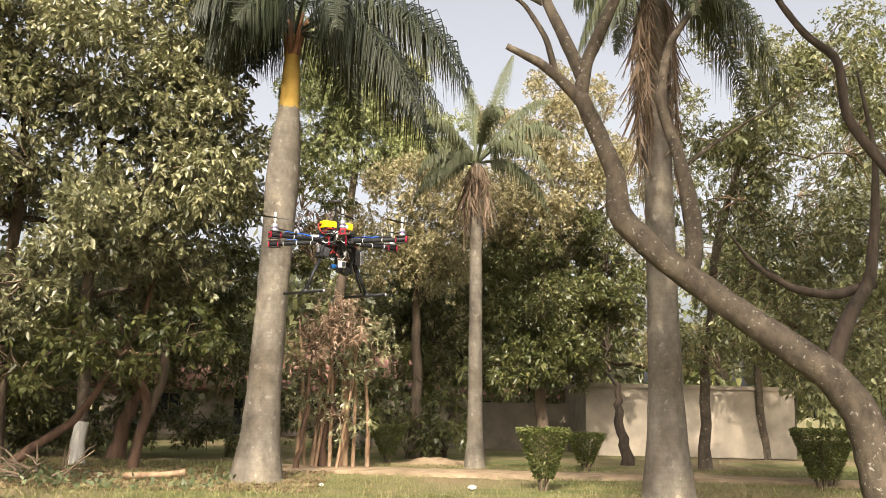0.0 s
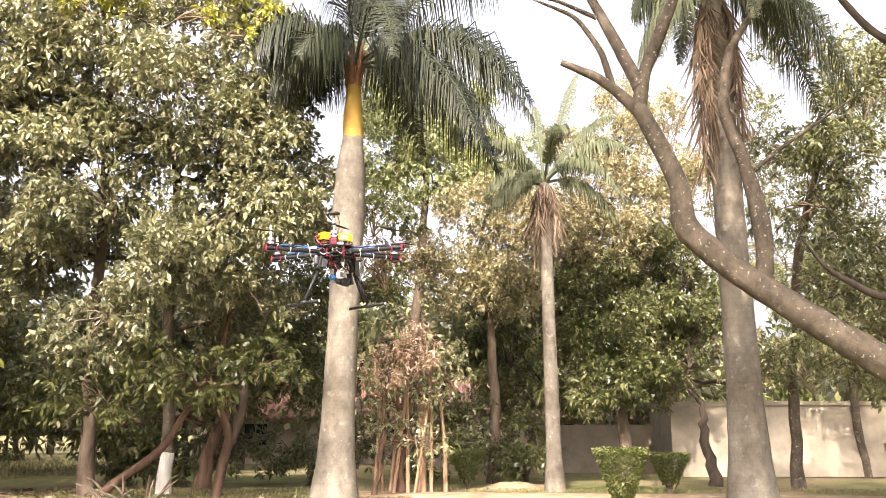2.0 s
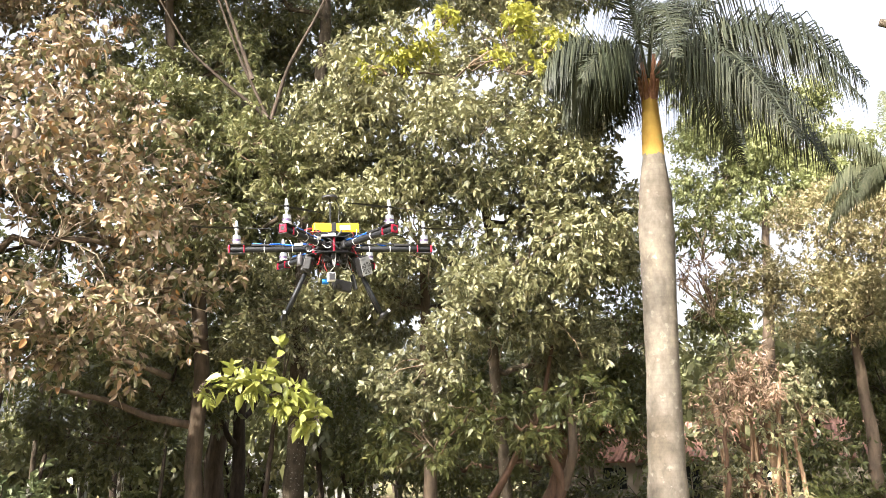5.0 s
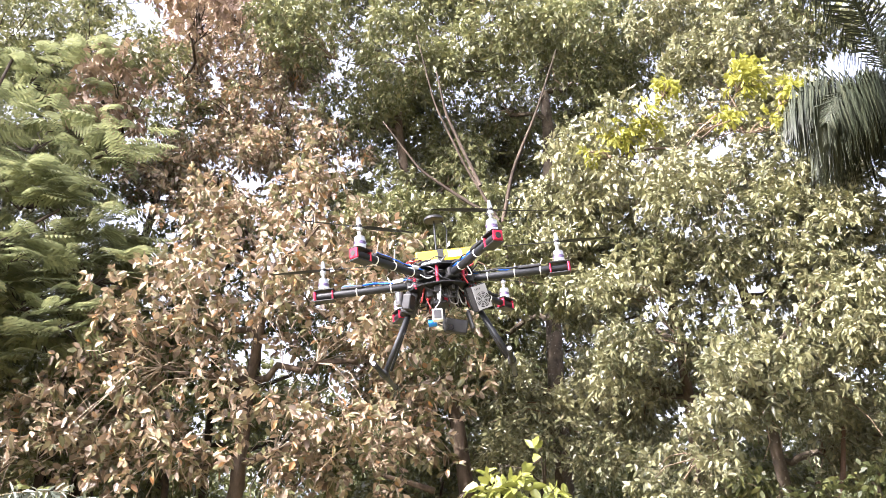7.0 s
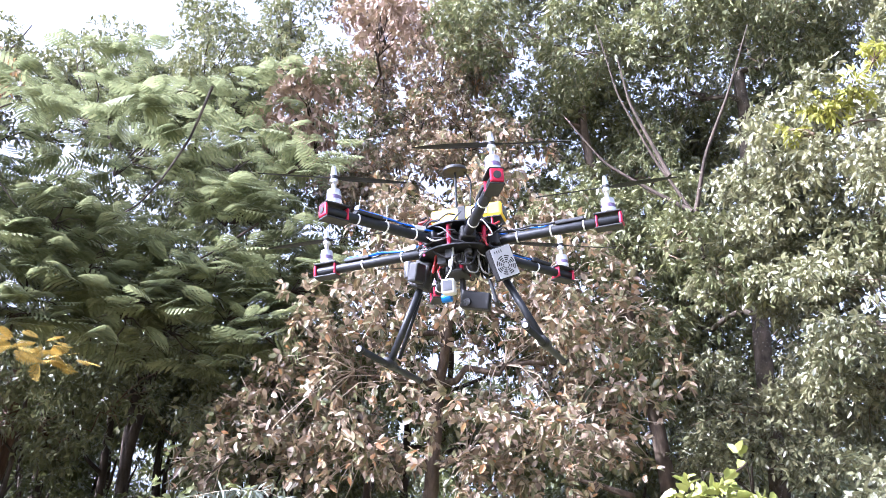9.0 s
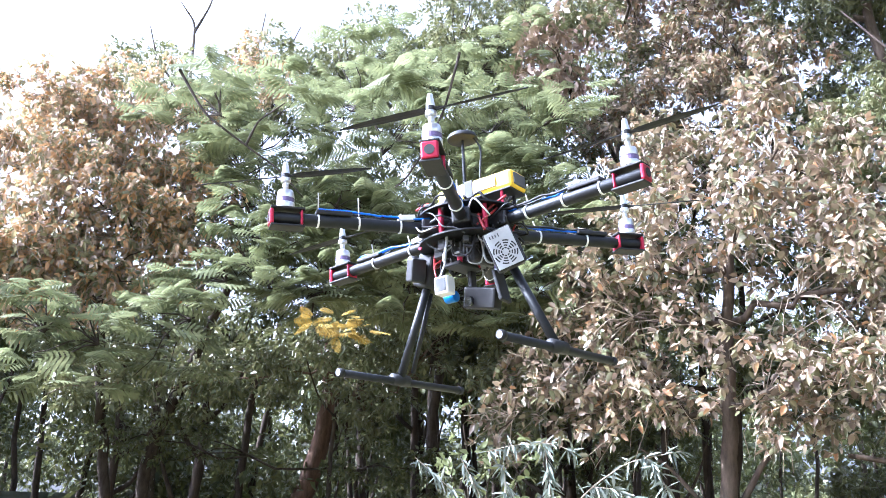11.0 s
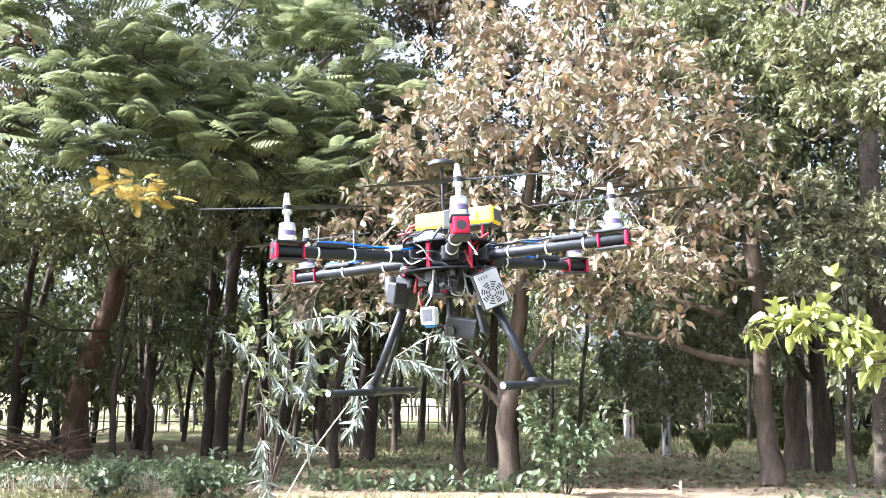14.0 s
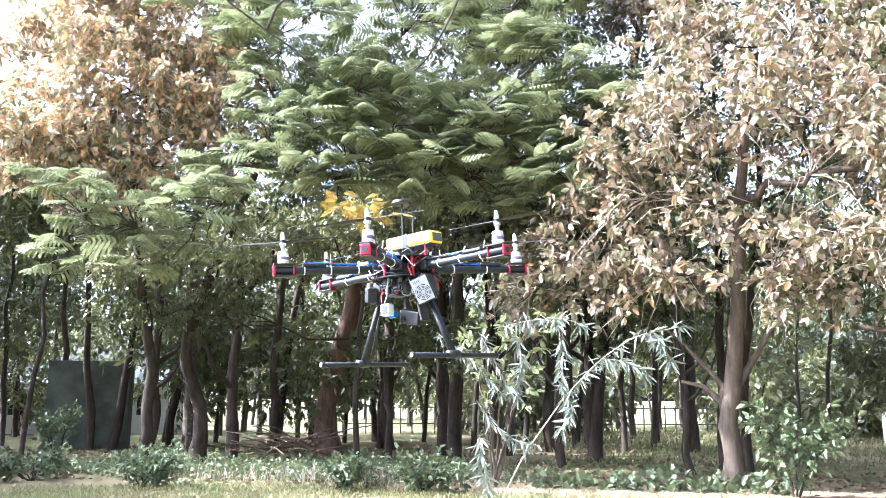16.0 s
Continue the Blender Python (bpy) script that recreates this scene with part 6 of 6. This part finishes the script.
for k, pts in enumerate([[(-13.19, 3.22, 0.16), (-13.07, 3.64, 0.82), (-12.75, 4.32, 1.86), (-12.43, 4.88, 2.51), (-12.10, 5.41, 2.90), (-11.65, 6.12, 3.04)],
    [(-13.72, 2.21, 3.01), (-13.64, 2.59, 2.69), (-13.44, 3.04, 2.27), (-13.26, 3.35, 1.87)],
    [(-13.46, 2.96, 2.99), (-13.41, 3.16, 2.61), (-13.25, 3.38, 2.09), (-13.18, 3.62, 1.84)],
    [(-13.37, 3.67, 2.93), (-13.26, 3.69, 2.44), (-13.19, 3.59, 1.95)],
    [(-12.97, 4.29, 3.14), (-12.85, 4.33, 2.55), (-12.76, 4.28, 1.97)],
    [(-13.38, 2.88, 1.79), (-13.20, 3.17, 1.33), (-13.11, 3.49, 1.10), (-12.88, 3.91, 1.02)],
    [(-13.36, 2.93, 1.18), (-13.35, 3.00, 0.72), (-13.23, 3.04, 0.18)],
    [(-12.43, 4.88, 2.51), (-12.19, 5.20, 2.47), (-12.03, 5.55, 2.24)],
    [(-12.00, 5.62, 2.99), (-11.83, 5.76, 2.77), (-11.76, 5.89, 2.39)],
    [(-13.45, 3.39, 3.11), (-13.23, 3.82, 3.22), (-12.92, 4.42, 3.24), (-12.69, 4.76, 3.05)],
    [(-12.73, 4.36, 1.92), (-12.60, 4.43, 1.60), (-12.68, 4.22, 1.31)]]):
    line = np.array(pts)
    if k == 0:
        line[0, 2] = -0.05
    limb_line(pts if k else line.tolist(), np.linspace(0.016, 0.006, len(pts)) if k == 0 else np.linspace(0.007, 0.004, len(pts)), "stem" if k == 0 else "shoot", wild, PALE_TWIG, 6)
    n = 90 if k == 0 else 84
    q = rw.uniform(0.42 if k == 0 else 0.0, 1, n)
    w = np.linspace(0, 1, len(pts))
    c = np.stack([np.interp(q, w, line[:, i]) for i in range(3)], 1)
    ax = line[-1] - line[-2]
    ax = ax / np.linalg.norm(ax)
    V, F = leaves(c, ax * 0.55 + rw.normal(0, 0.75, (n, 3)) - np.array([0, 0, 0.45]), 0.25, 0.042, rw)
    child("foliage", mesh_of("foliage", V - np.array(wild.location), F, SILVER_LEAF), wild)
shrub("pale_leaved_shrub", (-15.6, 3.7), [(-15.3, 3.41, 3.8), (-15.16, 3.95, 3.3), (-14.92, 4.77, 3.5), (-15.37, 3.14, 3.1), (-15.0, 4.4, 2.9)],
      PALE_LEAF, 0.2, 0.1, 8, "shrub with pale yellow-green broad leaves", 82, BARK, 0.3, 6, 0.22, 0.03)
shrub("broad_leaved_shrub", (-13.3, 8.9), [(-13.32, 8.24, 1.6), (-12.97, 8.8, 1.5), (-12.53, 9.43, 1.6), (-13.08, 8.62, 0.7), (-12.78, 9.08, 0.9), (-13.2, 8.4, 1.1), (-12.7, 9.3, 1.3)],
      HERB_LEAF, 0.17, 0.085, 19, "leafy green shrub at the foot of a trunk", 83, BARK_DARK, 0.1, 6, 0.16)
for k, (x, y, h) in enumerate(((-17.2, -3.4, 0.6), (-18.8, -6.0, 0.6), (-15.3, 2.2, 0.8), (-15.9, 0.6, 0.7), (-24.0, -6.8, 1.9), (-20.6, -3.8, 0.6))):
    rg = random.Random(k)
    shrub("weed_bush", (x, y), [(x + rg.uniform(-0.7, 0.7), y + rg.uniform(-0.7, 0.7), h * rg.uniform(0.45, 0.85)) for _ in range(7)], HERB_LEAF, 0.14, 0.07, 22, "leafy green weed bush at the wood's edge", 90 + k, BARK_DARK, 0.1, 5, 0.16)


# stems, limbs and lesser trunks under the crowns
def bare_trunk(name, pts, r, bark, label, category="tree", wash=0.0, group="", forks=0):
    ob = thing(name, (pts[0][0], pts[0][1], 0), label, category, group)
    if forks:
        # an uneven bow and a few crooked side limbs
        rb = np.random.default_rng(int(abs(pts[0][0] * 71 + pts[0][1] * 37)))
        P0, s0 = np.array(pts, float), np.linspace(0, 1, 9)
        u0 = np.linspace(0, 1, len(pts))
        P = np.stack([np.interp(s0, u0, P0[:, k]) for k in range(3)], 1)
        P[1:, :2] += np.cumsum(rb.normal(0, 0.11, (8, 2)), 0) * 0.8
        r = np.interp(s0, u0, r) * (1 + rb.normal(0, 0.05, 9))
        pts = P.tolist()
        for k in rb.choice([3, 4, 5, 6], forks, False):
            w = np.array([*rb.normal(0, 1, 2), 0.0])
            w = w / np.linalg.norm(w)
            ln = rb.uniform(1.0, 2.2)
            limb_line([P[k], P[k] + w * ln * 0.4 + [0, 0, ln * 0.25], P[k] + w * ln * 0.7 + [0, 0, ln * 0.75], P[k] + w * ln * 0.9 + [0, 0, ln * 1.3]], [r[k] * 0.6, r[k] * 0.45, r[k] * 0.32, r[k] * 0.15], "limb", ob, bark, 8)
    t = limb_line(pts, r, "trunk", ob, bark, 10)
    if wash:
        x, y = pts[0][:2]
        k = wash / pts[-1][2]
        limb_line([(x, y, -0.1), (x + (pts[-1][0] - x) * k, y + (pts[-1][1] - y) * k, wash)], [r[0] * 1.06, r[0] * 1.02], "lime_wash", ob, LIME_WASH, 10, "white painted foot")
    return ob


for x, y, x2, h, r in ((-1.97, 18.2, -1.93, 3.0, 0.05), (-1.61, 18.22, -1.4, 3.2, 0.06), (-0.84, 18.27, -0.94, 3.1, 0.12), (-0.26, 18.3, -0.4, 2.3, 0.06), (-1.3, 18.3, -1.6, 3.0, 0.045), (-1.75, 18.1, -2.05, 3.6, 0.04), (-1.5, 17.9, -1.1, 3.8, 0.045), (-1.15, 18.0, -1.3, 4.0, 0.05), (-1.0, 17.8, -0.5, 3.6, 0.04), (-0.6, 18.1, -0.7, 3.4, 0.05)):
    bare_trunk("thin_tree", [(x, y, -0.1), ((x + x2) / 2 + 0.05, y, h * 0.5), (x2, y - 0.1, h)], [r, r * 0.85, r * 0.6], BARK_SUNNY, "thin trunk with peeling reddish bark, coloured bright for sun", group="thin trunks behind the palm")
bare_trunk("crooked_tree", [(-7.9, 15.8, -0.1), (-7.39, 15.84, 0.39), (-6.51, 16.16, 1.05), (-5.9, 16.36, 2.22), (-5.41, 16.51, 3.25), (-5.2, 16.6, 4.4)], [0.12, 0.1, 0.085, 0.07, 0.055, 0.04], BARK_RED, "leaning orange-brown trunk in the sun")
bare_trunk("crooked_tree", [(-5.5, 17.0, -0.1), (-5.4, 17.05, 0.7), (-5.23, 17.08, 1.37), (-5.6, 16.95, 2.3), (-6.03, 16.85, 3.4)], [0.13, 0.12, 0.11, 0.075, 0.055], BARK_RED, "crooked reddish trunk under the olive tree")
bare_trunk("crooked_tree", [(-5.25, 17.1, 1.2), (-5.0, 17.2, 2.0), (-5.05, 17.2, 3.4)], [0.12, 0.11, 0.07], BARK, "upright branch of a crooked trunk")
bare_trunk("white_footed_tree", [(-22.74, 19.15, -0.1), (-22.7, 19.1, 2), (-22.72, 19.13, 5)], [0.14, 0.11, 0.09], BARK_GREY, "trunk with a white painted foot in the clearing", wash=3.0)
bare_trunk("white_footed_tree", [(-31.5, 29.0, -0.1), (-31.5, 29, 2), (-31.6, 29.1, 6)], [0.17, 0.15, 0.12], BARK_GREY, "far trunk with a white painted foot", wash=2.6)
bare_trunk("white_footed_tree", [(-32.8, 25.1, -0.1), (-32.8, 25.1, 2), (-32.8, 25.1, 6)], [0.14, 0.12, 0.1], BARK_GREY, "far trunk with a white painted foot", wash=1.4)
for pts, r in (([(-14.9, 11.4, 3.4), (-14.18, 12.2, 3.19), (-13.69, 12.76, 2.87), (-13.02, 13.48, 2.69)], [0.05, 0.07, 0.08, 0.1]), ([(-14.3, 12.2, 4.2), (-13.85, 12.58, 4.03), (-13.35, 13.13, 3.77)], [0.04, 0.06, 0.08])):
    bare_trunk("crooked_branch", pts, r, BARK, "low crooked limb catching the sun", "branch")
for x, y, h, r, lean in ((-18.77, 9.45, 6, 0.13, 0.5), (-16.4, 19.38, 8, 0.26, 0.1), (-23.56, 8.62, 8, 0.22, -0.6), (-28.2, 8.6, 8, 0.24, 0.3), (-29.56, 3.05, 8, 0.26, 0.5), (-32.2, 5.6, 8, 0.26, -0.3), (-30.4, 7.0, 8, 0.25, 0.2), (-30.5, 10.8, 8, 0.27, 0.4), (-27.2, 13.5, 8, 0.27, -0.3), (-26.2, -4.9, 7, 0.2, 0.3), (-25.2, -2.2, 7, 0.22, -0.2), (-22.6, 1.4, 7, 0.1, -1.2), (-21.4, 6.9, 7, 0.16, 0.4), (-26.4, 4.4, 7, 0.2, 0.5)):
    bare_trunk("forest_tree", [(x, y, -0.1), (x + lean * 0.3, y - lean * 0.1, h * 0.4), (x + lean, y - lean * 0.3, h)], [r * 0.9, r * 0.7, r * 0.5], BARK_DARK, "brown trunk in the wood, shade put into its dark bark", group="trunks of the wood", forks=3)
# low forks of the drying tree
dt = bpy.data.objects["drying_tree"]
for pts in ([(-15.0, 8.6, 1.2), (-15.1, 8.4, 1.8), (-15.1, 8.5, 2.1), (-15.3, 8.1, 2.6), (-15.4, 7.7, 3.1), (-15.7, 7.2, 3.5)],
            [(-14.9, 8.7, 2.1), (-14.8, 9.0, 2.6), (-14.6, 9.3, 3.2), (-14.3, 9.8, 3.7), (-14.1, 10.1, 4.1)],
            [(-15.1, 8.4, 1.8), (-15.2, 8.1, 2.1), (-15.4, 7.7, 2.2)]):
    limb_line(pts, np.linspace(0.085, 0.025, len(pts)), "limb", dt, BARK, 9)
# branches of the feathery tree and of the thin tree against the sky
fo = thing("sky_branches", (-28.7, -3.9, 0), "slender nearly bare tree top against the sky", "tree")
limb_line([(-28.7, -3.9, -0.1), (-28.6, -4.0, 9), (-28.7, -4.16, 18.8), (-28.7, -4.2, 20.4), (-28.6, -4.8, 21.2)], [0.2, 0.14, 0.06, 0.04, 0.02], "trunk", fo, BARK_GREY)
for pts in ([(-28.7, -4.19, 20.0), (-28.75, -3.75, 21.2), (-28.8, -3.6, 22)], [(-28.65, -4.0, 15), (-28.9, -2.6, 18), (-28.92, -1.75, 20.0), (-29, -1.6, 21.5)], [(-28.9, -2.3, 18.6), (-28.95, -0.65, 19.7), (-29, -0.2, 21)], [(-28.7, -4.1, 17), (-28.7, -5.4, 18.6), (-28.6, -5.8, 20)]):
    limb_line(pts, list(np.linspace(0.06, 0.02, len(pts))), "limb", fo, BARK_GREY, 6)
rg9 = np.random.default_rng(9)
P9, D9 = clump_points([(-28.8, -1.8, 19.6, 0.6), (-28.9, -0.6, 19.4, 0.5), (-28.7, -5.5, 18.8, 0.7), (-28.7, -3.6, 17.4, 0.7), (-28.7, -2.4, 17.8, 0.8)], 50, rg9)
V9, F9 = sprays(P9, D9, 5, 0.25, 0.09, rg9)
child("crown", mesh_of("crown", V9 - np.array([-28.7, -3.9, 0]), F9, GREY_LEAF), fo)


# ---- buildings at the back ----
def house(name, at, size, roof_h, turn, wall_mat, roof_mat, openings, label, over=0.4, flat=False):
    """A low house: four thick walls, gabled or flat roof, recessed windows with frames, sills and panes."""
    w, d, h = size
    ob = thing(name, (0, 0, 0), label, "building")
    ob.matrix_basis = pose(*at, 0, 0, turn)
    t = 0.22
    part("wall", box((t, d, h), (-w / 2 + t / 2, 0, h / 2)), wall_mat, ob)
    part("wall", box((t, d, h), (w / 2 - t / 2, 0, h / 2)), wall_mat, ob)
    part("wall", box((w - 2 * t, t, h), (0, d / 2 - t / 2, h / 2)), wall_mat, ob)
    # the front is built of piers round its openings
    x0 = -w / 2 + t
    front = bmesh.new()
    for x, z, ow, oh in sorted(openings):
        if x - ow / 2 > x0:
            box((x - ow / 2 - x0, t, h), ((x0 + x - ow / 2) / 2, -d / 2 + t / 2, h / 2), bm=front)
        if z > 0.01:
            box((ow, t, z), (x, -d / 2 + t / 2, z / 2), bm=front)
        box((ow, t, h - z - oh), (x, -d / 2 + t / 2, (h + z + oh) / 2), bm=front)
        win = part("window" if z > 0.3 else "door", box((ow, 0.03, oh), (x, -d / 2 + 0.14, z + oh / 2)), WINDOW_DARK, ob)
        for sx in (-1, 0, 1):
            part("frame_bar", box((0.05, 0.05, oh), (x + sx * (ow / 2 - 0.025), -d / 2 + 0.11, z + oh / 2)), wall_mat, win)
        part("sill", box((ow + 0.12, 0.12, 0.05), (x, -d / 2 - 0.02, z - 0.02 if z > 0.3 else 0.03)), wall_mat, win)
        x0 = x + ow / 2
    box((w / 2 - t - x0, t, h), ((x0 + w / 2 - t) / 2, -d / 2 + t / 2, h / 2), bm=front)
    part("wall", front, wall_mat, ob)
    if flat:
        part("roof", box((w + over, d + over, 0.14), (0, 0, h + 0.07), (0, 0, 0), 0.01), roof_mat, ob)
        return ob
    run = d / 2 + over
    pitch = math.atan2(roof_h, d / 2)
    ln = run / math.cos(pitch)
    for sg in (-1, 1):
        rf = part("roof", box((w + 2 * over, ln, 0.08), (0, sg * run / 2, h + roof_h - math.tan(pitch) * run / 2 + 0.04), (-sg * math.degrees(pitch), 0, 0)), roof_mat, ob)
        if sg < 0:
            n = int((w + 2 * over) / 0.3)
            tile = rod((0, -ln / 2, 0.05), (0, ln / 2, 0.05), 0.09, sides=8)
            me = bpy.data.meshes.new("roof_tile")
            tile.to_mesh(me)
            tile.free()
            me.materials.append(roof_mat)
            for k in range(n):
                tl = child("roof_tile", me, ob)
                tl.matrix_basis = pose(-(w + 2 * over) / 2 + 0.15 + 0.3 * k, sg * run / 2, h + roof_h - math.tan(pitch) * run / 2 + 0.04, -sg * math.degrees(pitch), 0, 0)
    part("ridge", rod((-w / 2 - over, 0, h + roof_h + 0.09), (w / 2 + over, 0, h + roof_h + 0.09), 0.12, sides=10), roof_mat, ob)
    for sg in (-1, 1):
        g = bmesh.new()
        vs = [g.verts.new((sg * (w / 2 - q), y, z)) for q in (0, t) for y, z in ((-d / 2, h), (d / 2, h), (0, h + roof_h))]
        g.faces.new(vs[:3])
        g.faces.new(vs[3:][::-1])
        for k in range(3):
            g.faces.new((vs[k], vs[k + 3], vs[(k + 1) % 3 + 3], vs[(k + 1) % 3]))
        part("gable", g, wall_mat, ob)
    return ob


house("red_roofed_house", (-1.5, 43, 0), (24, 7, 2.3), 1.7, 4, PLASTER, ROOF_TILE, [(-9, 0.9, 1.2, 1.0), (-5.5, 0, 1.0, 2.0), (-2, 0.9, 1.4, 1.0), (2, 0.9, 1.4, 1.0), (6, 0.9, 1.2, 1.0), (9.5, 0, 1.0, 2.0)], "long low beige house with a red tiled roof")
house("outbuilding", (10.9, 29.2, 0), (7.4, 4.5, 2.35), 0.5, -2, PLASTER, PLASTER, [], "low beige plastered outbuilding behind the palms", flat=True, over=0.15)
house("white_house", (-33, 46.5, 0), (9, 6, 2.4), 1.1, 33, WHITE_WALL, GREY_SHEET, [(-2.5, 0.9, 1.2, 1.0), (0.5, 0, 0.9, 2.0), (3.0, 0.9, 1.2, 1.0)], "white house seen between the far trunks")
house("dark_shed", (-31.5, -7.7, 0), (2.7, 2.4, 2.9), 0.3, 97, DARK_WALL, DARK_WALL, [], "dark mossy shed standing among the trees", flat=True, over=0.05)
house("white_house", (-46, -11, 0), (11, 6, 2.4), 0.8, 97, WHITE_WALL, GREY_SHEET, [(-3, 0.9, 1.2, 1.0), (0, 0, 1.0, 2.0), (3, 0.9, 1.2, 1.0)], "white house with grey roof behind the wood")
# boundary wall running on from the outbuilding
part_wall = box((9.0, 0.2, 1.75), (2.6, 30.2, 0.87), (0, 0, -3), 0.01)
bw = bpy.data.meshes.new("wall_boundary")
part_wall.to_mesh(bw)
part_wall.free()
bw.materials.append(PLASTER)
solo("wall_boundary", bw, "weathered beige garden wall in tree shade", "wall", kind="structure")
# far iron fence seen under the trees
fence = thing("fence", (-44, 10, 0), "thin grey fence far behind the trunks", "fence")
for k in range(46):
    part("post", rod((0.3 + k * 0.02, -8 + k * 0.6, -0.1), (0.3 + k * 0.02, -8 + k * 0.6, 1.5), 0.035, sides=6), GREY, fence)
for z in (0.5, 1.35):
    part("rail", rod((0.3, -8, z), (1.2, 19, z), 0.03, sides=6), GREY, fence)


# ---- clutter on the ground ----
lg = thing("fallen_log", (-4.2, 13.95, 0), "pale peeled log lying on the grass", "log")
limb_line([(-4.75, 13.85, 0.1), (-4.4, 13.92, 0.11), (-4.0, 14.0, 0.12), (-3.65, 14.1, 0.16)], [0.055, 0.06, 0.06, 0.07], "log", lg, BARK_SUNNY, 9)
rg8 = random.Random(8)
for cx, cy, n, ln, sp, lab in ((-23.9, -0.3, 60, 1.9, 1.1, "heap of dry cut branches"), (-5.9, 13.2, 16, 0.7, 0.7, "heap of dry palm litter and sticks")):
    pile = thing("brushwood_pile", (cx, cy, 0), lab, "brushwood")
    for k in range(n):
        a0 = rg8.uniform(0, 6.28)
        px, py = cx + rg8.gauss(0, sp * 0.5), cy + rg8.gauss(0, sp * 0.5)
        z0 = rg8.uniform(0.02, 0.35 if cx > -10 else 0.65)
        q = (px + ln * math.cos(a0) * rg8.uniform(0.4, 1), py + ln * math.sin(a0) * rg8.uniform(0.4, 1), z0 + rg8.uniform(-0.02, 0.5))
        limb_line([(px, py, z0), ((px + q[0]) / 2, (py + q[1]) / 2, (z0 + q[2]) / 2 + rg8.uniform(0, 0.15)), q], [0.025, 0.02, 0.008], "stick", pile, (BARK_RED if k % 3 else TWIG) if cx < -10 else (BARK if k % 3 else TWIG), 5)
for x, y, s in ((1.84, 13.5, 0.16), (5.49, 9.48, 0.2), (-12.65, 0.97, 0.16), (-1.0, 13.6, 0.1)):
    b = bmesh.new()
    bmesh.ops.create_icosphere(b, subdivisions=2, radius=s * 0.5)
    for v in b.verts:
        v.co = Vector((v.co.x * rg8.uniform(0.8, 1.2), v.co.y * rg8.uniform(0.7, 1.1), v.co.z * 0.6 * rg8.uniform(0.7, 1.2) + s * 0.2))
    me = bpy.data.meshes.new("paper_scrap")
    b.to_mesh(me)
    b.free()
    me.materials.append(PAPER)
    solo("paper_scrap", me, "crumpled white paper on the grass", "litter", "scraps of paper", at=(x, y, 0))
st = thing("stake", (-12.84, 11.33, 0), "short pale cut stump with a side shoot", "stake")
limb_line([(-12.84, 11.33, -0.05), (-12.84, 11.33, 0.3)], [0.03, 0.025], "stem", st, PALE_TWIG, 7)
limb_line([(-12.84, 11.33, 0.16), (-12.93, 11.28, 0.2), (-12.98, 11.26, 0.2)], [0.015, 0.012, 0.01], "shoot", st, PALE_TWIG, 6)

# thin dark boughs that cross the feathery crown
for pts in ([(-17.29, -2.92, 11.96), (-17.27, -2.25, 10.87), (-17.24, -1.27, 10.17), (-17.15, -0.48, 9.61), (-17.15, 0.10, 8.97)],
        [(-17.18, 3.71, 13.21), (-17.06, 3.33, 11.56), (-16.95, 2.83, 10.34), (-16.92, 2.41, 9.57), (-16.89, 1.93, 9.08)],
        [(-17.24, -1.27, 10.17), (-17.05, -1.04, 10.72), (-16.85, -0.45, 11.15)],
        [(-16.62, 5.04, 9.64), (-16.63, 4.25, 8.84), (-16.76, 3.27, 8.08)]):
    limb_line(pts, np.linspace(0.035, 0.014, len(pts)), "bough", fe, BARK_DARK, 7)
